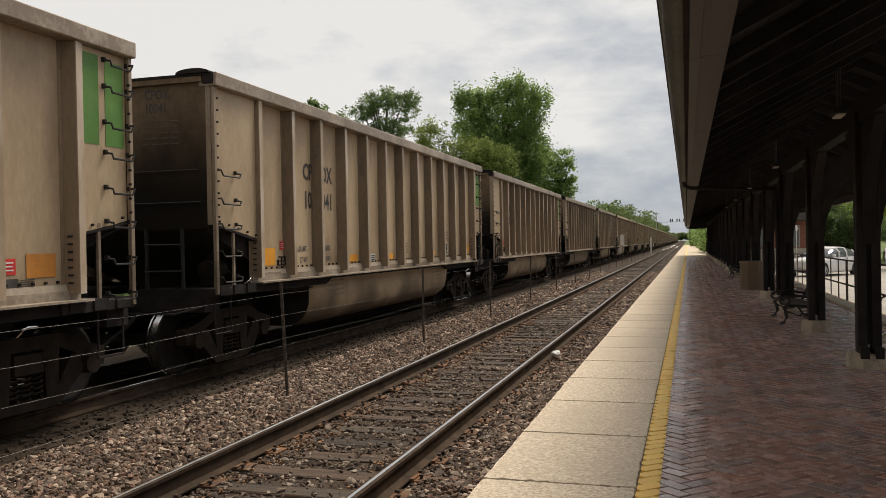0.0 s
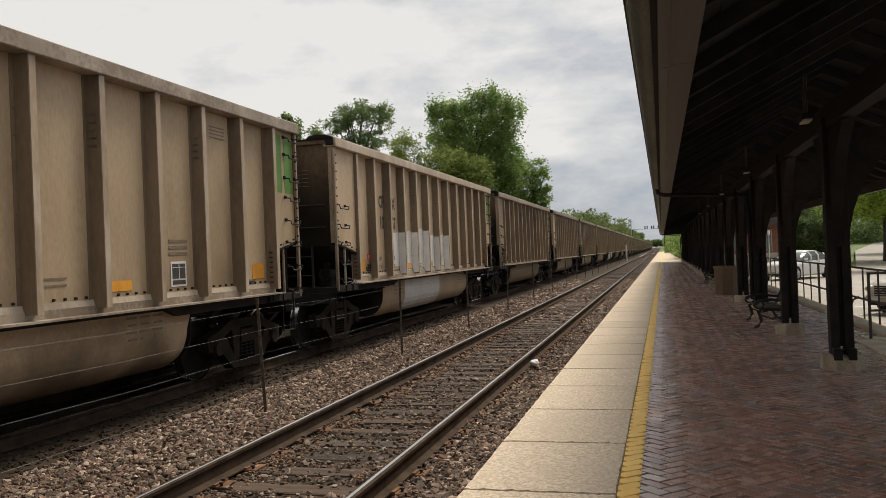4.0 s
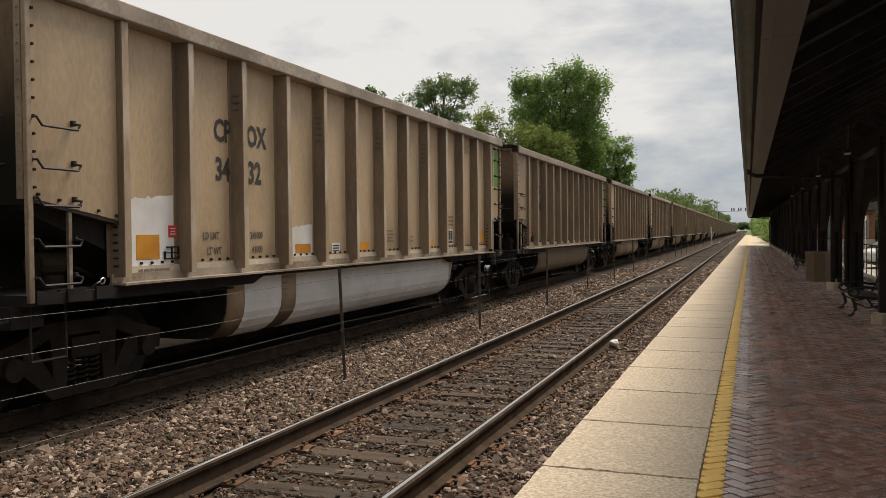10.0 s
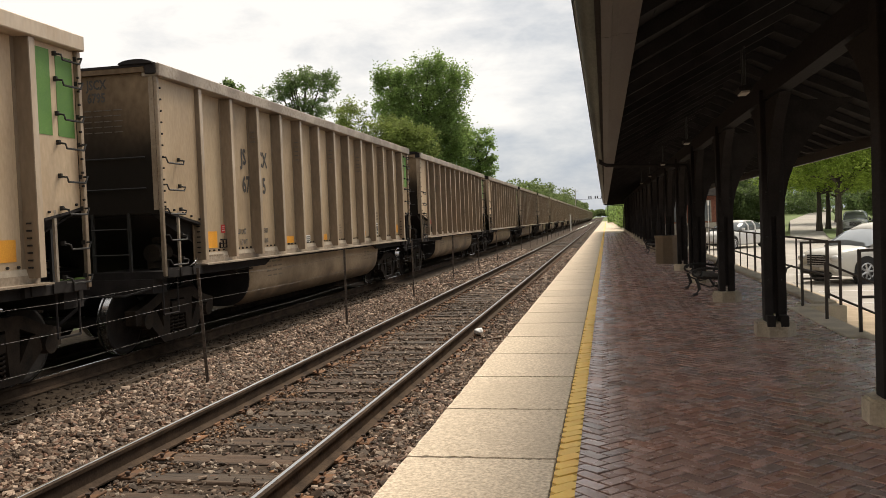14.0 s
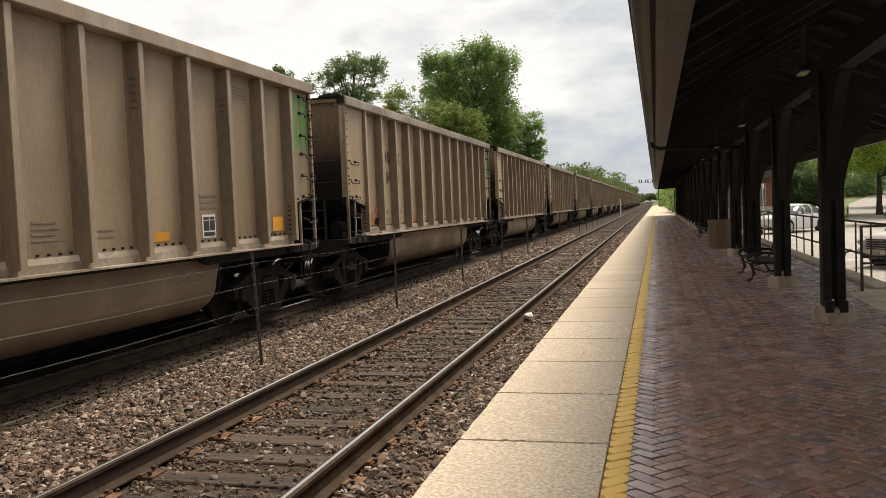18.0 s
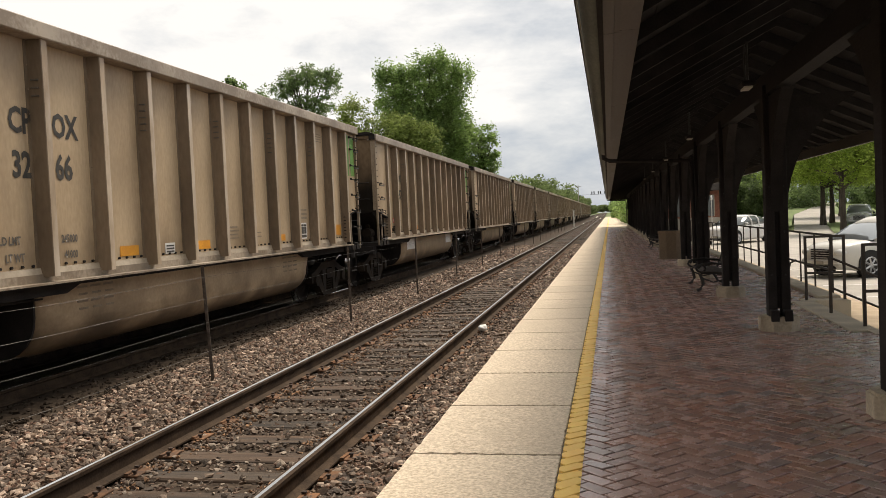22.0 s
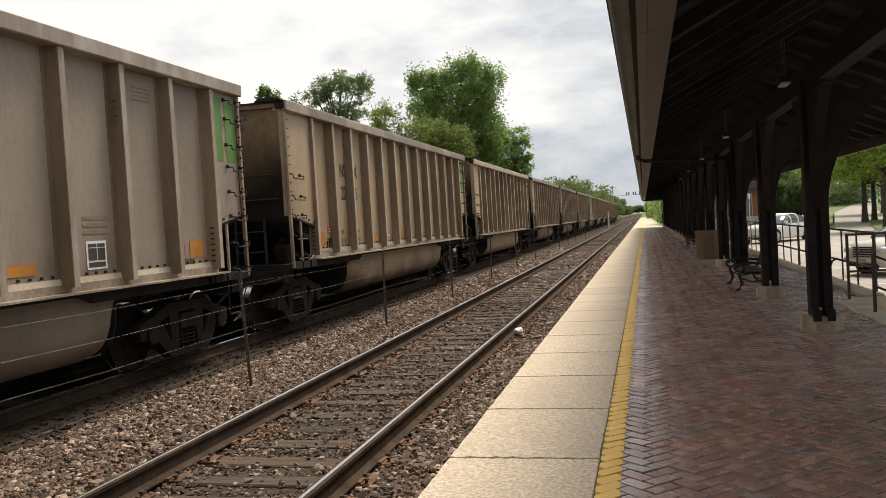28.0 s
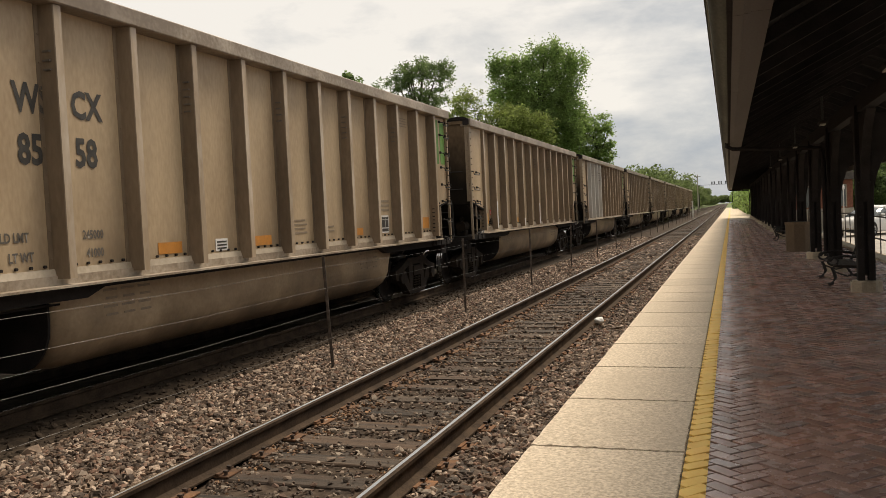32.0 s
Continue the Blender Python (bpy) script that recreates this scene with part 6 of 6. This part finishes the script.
    woods("trackside_bushes", right, leaf_mid, 0.18, 760, "green bushes and trees at the platform's far end", 14)
    back = [(x, 150 + rng.uniform(-15, 60), rng.uniform(10, 17), 7) for x in np.arange(9, 120, 3.2)]
    woods("street_woods", back, leaf_dark, 0.34, 900, "dark green trees behind the side street", 15)
    edge = [(x, 100 + rng.uniform(-6, 14), rng.uniform(5, 9), 4.0) for x in np.concatenate([np.arange(8, 16, 1.6), np.arange(32, 80, 3)])] + [(x, rng.uniform(112, 128), rng.uniform(4.5, 7.5), 3.2) for x in np.concatenate([np.arange(9, 28, 1.3), np.arange(33, 70, 1.5)])] + [(x, rng.uniform(84, 92), rng.uniform(3.0, 5.5), 2.4) for x in np.arange(26, 60, 1.4)]
    woods("street_thicket", edge, leaf_dark, 0.17, 2600, "dark green bushes and small trees along the side street", 16)
    shrubs = [(x, rng.uniform(66, 74), rng.uniform(2.6, 4.4), 1.6) for x in np.arange(6.4, 12.2, 0.6)] + [(x, rng.uniform(76, 84), rng.uniform(5.0, 7.5), 2.6) for x in np.arange(6.5, 14.5, 1.0)]
    woods("lot_shrubs", shrubs, leaf_shade, 0.10, 3600, "dark dense shrubs at the end of the parking lot", 17)
    tree(4.0, 98, -0.4, ((0, 0, 5.6, 2.4, 2.2, 1.7), (-1.6, 0, 6.6, 1.2, 1.2, 0.8)), 2600, 0.16, leaf_dark, 0.2, "green tree at the platform's far end", seed=21, clump=0.5)
    maple = ((0, 0, 6.0, 3.4, 3.4, 2.4), (-2.4, 0.5, 4.9, 2.4, 2.4, 1.7), (2.4, -0.4, 5.0, 2.6, 2.6, 1.9), (0.3, -1.8, 4.4, 2.3, 2.0, 1.4), (0.2, 0, 8.0, 2.4, 2.4, 1.6))
    for k, (x, y, r) in enumerate(((14.5, 56.4, 0.21), (16.3, 69.0, 0.24), (17.6, 71.6, 0.22), (21.5, 84.0, 0.28), (24.5, 66.0, 0.3), (28.3, 55.5, 0.3))):
        tree(x, y, -0.55 + (0.5 if y > 80 else 0.2 if y > 68 else 0), maple, 26000, 0.095, leaf_maple, r, "spring-green maple on the street verge", seed=30 + k, clump=0.55, group="street maples")


# ---- cars on the lot ----
def vehicle(name, label, m, paint, L, W, H, hood, glass_rows, wheel_r=0.32, grille=True, glaze=None, stout=0.035):
    """A car, nose at x = 0, body along +x, wheels on z = 0. glass_rows: roofline as (x, z)."""
    car = thing(name, label, "car", m)
    h = W / 2
    belt = hood

    def loft(rows, name, mat, smooth=True):
        bm = bmesh.new()
        rings = [[bm.verts.new((x, y, z)) for y, z in ring] for x, ring in rows]
        for a, b in zip(rings, rings[1:]):
            n = len(a)
            for k in range(n):
                bm.faces.new((a[k], a[(k + 1) % n], b[(k + 1) % n], b[k]))
        bm.faces.new(rings[0][::-1])
        bm.faces.new(rings[-1])
        return part(name, bm, mat, car, smooth=smooth)

    def ring(w, z0, z1, crown=0.03):
        return [(-w * 0.92, z0), (-w, z0 + 0.12), (-w, z1 - 0.22), (-w * 0.95, z1 - 0.05), (-w * 0.7, z1), (0, z1 + crown), (w * 0.7, z1), (w * 0.95, z1 - 0.05), (w, z1 - 0.22), (w, z0 + 0.12), (w * 0.92, z0)]
    loft([(0.0, ring(h * 0.72, 0.34, belt - 0.30)), (0.10, ring(h * 0.86, 0.24, belt - 0.16)), (0.4, ring(h * 0.97, 0.20, belt - 0.07)), (1.1, ring(h, 0.18, belt)), (L * 0.45, ring(h, 0.18, belt + 0.03)), (L - 0.9, ring(h, 0.2, belt + 0.05)),
          (L - 0.25, ring(h * 0.96, 0.26, belt)), (L, ring(h * 0.82, 0.38, belt - 0.12))], "body", paint)
    top = [(x, [(-h * k0, belt - 0.01), (-h * k0 * 0.98, belt + (z - belt) * 0.5), (-h * k1, z - 0.05), (-h * k1 * 0.7, z), (0, z + 0.02), (h * k1 * 0.7, z), (h * k1, z - 0.05), (h * k0 * 0.98, belt + (z - belt) * 0.5), (h * k0, belt - 0.01)]) for x, z, k0, k1 in ((gx, gz, 0.94, 0.94 - 0.2 * min(1, (gz - belt) / 0.55)) for gx, gz in glass_rows)]
    loft(top, "glasshouse", glaze or windscreen)
    ridge = [(x, z) for x, z in glass_rows if z > belt + 0.3]
    roof = []
    for x, z in ridge:
        k1 = h * 0.75
        roof.append((x, [(-k1, z - 0.045), (-k1 * 0.7, z + 0.012), (0, z + 0.035), (k1 * 0.7, z + 0.012), (k1, z - 0.045), (k1 * 0.9, z - 0.07), (-k1 * 0.9, z - 0.07)]))
    loft(roof, "roof", paint)
    for s in (-1, 1):
        for gx in (0.34, 0.56, 0.80):
            x = glass_rows[0][0] + gx * (glass_rows[-1][0] - glass_rows[0][0])
            z = np.interp(x, [g[0] for g in glass_rows], [g[1] for g in glass_rows])
            bm = bmesh.new()
            tube(bm, [(x, s * h * 0.95, belt - 0.02), (x, s * h * 0.93, belt + (z - belt) * 0.5), (x, s * h * 0.755, z - 0.05)], stout, 5)
            part("pillar", bm, paint, car)
        for wx in (0.82, L - 0.86):
            bm = bmesh.new()
            disc(bm, (wx, 0, wheel_r), wheel_r, "y", min(s * h * 1.01, s * (h - 0.2)), max(s * h * 1.01, s * (h - 0.2)), 24)
            w = part("wheel", bm, tyre, car, "black tyre")
            bm = bmesh.new()
            ya, yb = sorted((s * h * 1.01, s * (h * 1.01 + 0.012)))
            disc(bm, (wx, 0, wheel_r), wheel_r * 0.18, "y", ya, yb, 12)
            for k in range(7):
                a = 2 * math.pi * k / 7
                tube(bm, [(wx + wheel_r * 0.1 * math.cos(a), s * h * 1.012, wheel_r + wheel_r * 0.1 * math.sin(a)), (wx + wheel_r * 0.64 * math.cos(a), s * h * 1.012, wheel_r + wheel_r * 0.64 * math.sin(a))], 0.028, 4)
            ringp = [(wx + wheel_r * 0.65 * math.cos(2 * math.pi * k / 20), s * h * 1.012, wheel_r + wheel_r * 0.65 * math.sin(2 * math.pi * k / 20)) for k in range(21)]
            tube(bm, ringp, 0.02, 4, False)
            part("rim", bm, rim_metal, w, "spoked alloy rim")
            bm = bmesh.new()
            disc(bm, (wx, 0, wheel_r + 0.02), wheel_r + 0.06, "y", min(s * (h * 0.9), s * (h + 0.003)), max(s * (h * 0.9), s * (h + 0.003)), 24)
            part("wheel_arch", bm, tyre, car)
        bm = bmesh.new()
        bmesh.ops.create_uvsphere(bm, u_segments=14, v_segments=8, radius=1.0)
        bmesh.ops.transform(bm, matrix=Matrix.Translation((0.10, s * h * 0.70, belt - 0.30)) @ Matrix.Diagonal((0.14, 0.17, 0.10, 1)), verts=bm.verts)
        part("headlight", bm, lamp_lens, car, smooth=True)
        bm = bmesh.new()
        box(bm, glass_rows[0][0] + 0.35, glass_rows[0][0] + 0.5, min(s * h, s * (h + 0.16)), max(s * h, s * (h + 0.16)), belt + 0.02, belt + 0.14, bevel=0.03)
        part("door_mirror", bm, paint, car)
        bm = bmesh.new()
        for x in (L * 0.42, L * 0.64):
            box(bm, x, x + 0.008, min(s * (h - 0.02), s * (h + 0.003)), max(s * (h - 0.02), s * (h + 0.003)), 0.32, belt - 0.05)
        part("door_gaps", bm, tyre, car)
    if grille:
        for k in range(5):
            bm = bmesh.new()
            box(bm, -0.03, 0.06, -h * 0.40, h * 0.40, belt - 0.51 + 0.062 * k, belt - 0.485 + 0.062 * k, bevel=0.006)
            part("grille_bar", bm, rim_metal, car, "bright chrome bar")
        part("grille_backing", boxes((-0.012, 0.05, -h * 0.42, h * 0.42, belt - 0.53, belt - 0.21)), tyre, car)
    bm = bmesh.new()
    box(bm, -0.06, 0.22, -h * 0.82, h * 0.82, 0.34, 0.50, bevel=0.05)
    part("bumper", bm, paint, car)
    part("lower_grille", boxes((-0.065, 0.1, -h * 0.55, h * 0.55, 0.26, 0.335)), tyre, car)
    part("number_plate", boxes((-0.072, -0.061, -0.16, 0.16, 0.37, 0.46)), lime_stone, car, "pale plate with plain bars")
    return car


def cars():
    wagon = ((0.95, 0.98), (1.55, 1.38), (2.0, 1.53), (3.1, 1.54), (3.9, 1.44), (4.2, 1.0))
    sedan = ((1.15, 0.96), (1.95, 1.37), (2.5, 1.48), (3.3, 1.46), (3.9, 1.32), (4.45, 1.04))
    suv = ((1.0, 1.05), (1.5, 1.55), (2.0, 1.68), (3.6, 1.68), (4.3, 1.12))
    vehicle("retro_wagon", "cream-white retro wagon parked nose to the platform", pose(5.39, 23.42, -0.6, 0, 0, 28), car_cream, 4.29, 1.70, 1.58, 0.97, wagon)
    vehicle("white_sedan", "white four-door sedan parked beside the platform", pose(5.37, 45.6, -0.6, 0, 0, 52), car_white, 4.7, 1.8, 1.5, 0.97, sedan, grille=False, glaze=car_glass, stout=0.06)
    vehicle("silver_suv", "silver car parked along the side street", pose(18.6, 68.0, -0.6, 0, 0, 74), car_silver, 4.5, 1.8, 1.7, 1.05, suv)
    vehicle("dark_sedan", "dark car parked beside a silver car", pose(19.4, 65.0, -0.6, 0, 0, 60), car_dark, 4.6, 1.8, 1.48, 0.95, sedan)


# ---- platform furniture ----
def bench(y):
    b = thing("platform_bench", "black cast-iron bench with dark wooden slats", "bench", pose(1.40, y, 0) @ Matrix.Diagonal((1, 1, 0.87, 1)), "platform benches")
    for e in (0.05, 1.5):
        bm = bmesh.new()
        tube(bm, [(-0.06, e, 0.015), (0.0, e, 0.03), (0.05, e, 0.13), (0.03, e, 0.24), (0.0, e, 0.32), (0.06, e, 0.35), (0.44, e, 0.32), (0.50, e, 0.43), (0.58, e, 0.66)], 0.03, 6)
        tube(bm, [(0.44, e, 0.32), (0.40, e, 0.18), (0.47, e, 0.05), (0.56, e, 0.015)], 0.024, 6)
        ring = [(0.02 + 0.075 * math.cos(t), e, 0.435 + 0.07 * math.sin(t)) for t in (2 * math.pi * k / 12 for k in range(13))]
        tube(bm, ring, 0.02, 5, False)
        tube(bm, [(-0.03, e, 0.44), (0.03, e, 0.51), (0.2, e, 0.53), (0.53, e, 0.48)], 0.026, 6)
        tube(bm, [(0.05, e, 0.24), (0.22, e, 0.16), (0.42, e, 0.22)], 0.015, 5)
        part("end_frame", bm, iron, b)
    for k in range(6):
        bm = bmesh.new()
        box(bm, 0.02 + 0.075 * k, 0.08 + 0.075 * k, 0.0, 1.55, 0.355 - 0.005 * k, 0.38 - 0.005 * k, bevel=0.006)
        part("seat_slat", bm, slat_wood, b)
    for k in range(5):
        bm = bmesh.new()
        box(bm, 0.495 + 0.024 * k, 0.52 + 0.024 * k, 0.0, 1.55, 0.42 + 0.05 * k, 0.462 + 0.05 * k, bevel=0.006)
        part("back_slat", bm, slat_wood, b)
    return b


def furniture():
    bench(14.5)
    bench(30.6)
    box_ = thing("litter_bin", "tan eight-sided aggregate litter bin by a column", "litter bin", pose(1.62, 24.25, 0))
    oct_ = [(0.34 * math.cos(t), 0.34 * math.sin(t)) for t in (math.pi / 8 + math.pi / 4 * k for k in range(8))]
    part("body", prism(bmesh.new(), oct_, "z", 0.0, 0.72), bin_brown, box_)
    part("rim", prism(bmesh.new(), [(u * 1.06, v * 1.06) for u, v in oct_], "z", 0.722, 0.79), bin_brown, box_)
    part("liner", prism(bmesh.new(), [(u * 0.7, v * 0.7) for u, v in oct_], "z", 0.79, 0.80), iron, box_)
    # kerb along the pavers, landing and steps down to the lot
    for k in range(17):
        bm = bmesh.new()
        box(bm, BRICK_END + 0.006, BRICK_END + 0.31, 12.86 + 2.2 * k + 0.006, 12.86 + 2.2 * (k + 1) - 0.006, -0.7, 0.045, bevel=0.012)
        solid("kerb", bm, kerb_concrete, "pale concrete kerb beside the brick paving", "kerb", "structure")
    st = thing("lot_steps", "shallow concrete steps and landing down to the parking lot", "steps", kind="structure")
    bm = bmesh.new()
    box(bm, 2.425, 2.74, 9.61, 12.54, -0.75, 0.012, bevel=0.012)
    part("landing", bm, kerb_concrete, st, "worn pale concrete landing")
    for x0, x1, z in ((2.744, 3.05, -0.16), (3.054, 3.36, -0.31), (3.364, 3.8, -0.46)):
        bm = bmesh.new()
        box(bm, x0, x1, 9.61, 12.54, -0.75, z, bevel=0.012)
        part("step", bm, tan_concrete, st)
    for y0, y1 in ((12.55, 12.84), (9.30, 9.60)):
        bm = bmesh.new()
        prism(bm, [(2.60, -0.6), (3.23, -0.6), (3.23, 0.005), (3.21, 0.012), (2.60, 0.012)], "y", y0, y1)
        part("cheek_wall", bm, kerb_concrete, st, "low square concrete cheek wall")
    bm = bmesh.new()
    box(bm, 3.61, 3.9, -14, 9.29, -0.75, 0.02, bevel=0.012)
    solid("kerb", bm, kerb_concrete, "pale concrete kerb beside the brick paving", "kerb", "structure")
    bm = bmesh.new()
    box(bm, 3.195, 4.7, 12.9, 50, -0.7, -0.565, bevel=0.012)
    solid("side_walk", bm, tan_concrete, "pale concrete walk below the platform kerb", "pavement", "structure")
    # tube railings
    def panel(y, z):
        p = thing("step_railing", "brown steel tube railing panel beside the steps", "railing", pose(0, y, z), "step railings")
        for x in (2.66, 3.17):
            bm = bmesh.new()
            box(bm, x - 0.017, x + 0.017, -0.017, 0.017, 0.0, 0.93)
            part("post", bm, brown_iron, p)
        for zz in (0.915, 0.40):
            bm = bmesh.new()
            box(bm, 2.677, 3.153, -0.015, 0.015, zz - 0.015, zz + 0.015)
            part("bar", bm, brown_iron, p)
    panel(12.62, 0.0)
    panel(9.87, 0.0)
    h = thing("step_handrail", "brown steel handrail down the middle of the steps", "handrail", pose(0, 11.09, 0))
    for x, z0, z1 in ((2.61, 0.0, 0.71), (3.78, -0.6, 0.14)):
        part("post", boxes((x - 0.017, x + 0.017, -0.017, 0.017, z0, z1)), brown_iron, h)
    for dz in (0.0, -0.375):
        bm = bmesh.new()
        tube(bm, [(2.60, 0, 0.715 + dz), (3.78, 0, 0.155 + dz)], 0.016, 6)
        part("bar", bm, brown_iron, h)
    f = thing("walk_railing", "long brown steel railing with upright balusters along the walk", "railing")
    y0, y1 = 13.3, 40.0
    for z in (0.90, 0.38):
        bm = bmesh.new()
        box(bm, 3.155, 3.185, y0, y1, z - 0.015, z + 0.015)
        part("bar", bm, brown_iron, f)
    y = y0
    k = 0
    while y <= y1:
        w = 0.021 if k % 3 == 0 else 0.012
        part("post", boxes((3.17 - w, 3.17 + w, y - w, y + w, 0.04, 0.9)), brown_iron, f)
        y += 1.02
        k += 1
    for k in range(2):
        bm = bmesh.new()
        tube(bm, [(3.15, 15.6 + 0.6 * k, 0.40), (3.05, 15.55 + 0.6 * k, 0.36), (3.0, 15.5 + 0.6 * k, 0.24)], 0.018, 6)
        part("rail_return", bm, brown_iron, f)


def station():
    s = thing("station_house", "red brick station house with a pale stone base under the canopy", "building", pose(0, 0, 0))
    bm = bmesh.new()
    box(bm, 2.46, 6.9, 55, 72, -0.7, 2.44)
    part("wall", bm, red_brick, s)
    part("stone_base", boxes((2.43, 6.93, 54.97, 72.03, -0.7, 0.75)), lime_stone, s, "pale limestone base course")
    for x in (2.72, 4.2, 5.7):
        bm = boxes((x, x + 0.8, 54.93, 54.99, 0.85, 2.1))
        w = part("window", bm, car_glass, s, "dark glass")
        part("frame", boxes((x - 0.06, x, 54.9, 54.98, 0.8, 2.15), (x + 0.8, x + 0.86, 54.9, 54.98, 0.8, 2.15), (x - 0.06, x + 0.86, 54.9, 54.98, 2.1, 2.18)), lime_stone, w)
    for k in range(5):
        y = 57 + 3 * k
        w = part("window", boxes((2.41, 2.45, y, y + 1.0, 0.85, 2.1)), car_glass, s, "dark glass")
        part("frame", boxes((2.40, 2.455, y - 0.08, y, 0.8, 2.16), (2.40, 2.455, y + 1.0, y + 1.08, 0.8, 2.16)), lime_stone, w)
    bm = bmesh.new()
    prism(bm, [(4.72, 2.46), (7.3, 2.46), (7.3, 2.56), (6.0, 3.5), (4.72, 2.95)], "y", 54.4, 72.6)
    part("roof", bm, shingle, s)
    l = thing("lamp_post", "slim white lamp post in the parking lot", "lamp post", pose(5.2, 45, -0.6))
    bm = bmesh.new()
    tube(bm, [(0, 0, 0), (0, 0, 0.5), (0, 0, 2.35)], [0.05, 0.026, 0.022], 8)
    part("post", bm, white_paint, l)
    bm = bmesh.new()
    tube(bm, [(0, 0, 2.35), (0, 0, 2.4), (0, 0, 2.55), (0, 0, 2.62)], [0.03, 0.06, 0.06, 0.02], 10)
    part("lantern", bm, white_paint, l)
    # signal bridge far down the line
    g = thing("signal_bridge", "distant black signal bridge over the tracks", "signal bridge", pose(0, 320, 0))
    part("beam", boxes((-10.5, 1.2, -0.08, 0.08, 8.1, 8.2)), iron, g)
    for x in (-10.4, 1.1):
        part("leg", boxes((x - 0.12, x + 0.12, -0.2, 0.2, -0.5, 8.0)), iron, g)
    for x in (-5.8, -5.0, -3.4, -2.6, -1.0, -0.2):
        part("signal_head", boxes((x - 0.2, x + 0.2, -0.5, -0.3, 8.25, 9.3)), iron, g)
    p = thing("line_pole", "pale grey utility pole beside the line", "pole", pose(-10.2, 300, -0.5))
    bm = bmesh.new()
    tube(bm, [(0, 0, 0), (0, 0, 12)], [0.22, 0.14], 8)
    part("pole", bm, lime_stone, p)
    part("cross_arm", boxes((-1.1, 1.1, -0.06, 0.06, 11.2, 11.35)), lime_stone, p)


greenery()
cars()
furniture()
station()
paving()


motions()
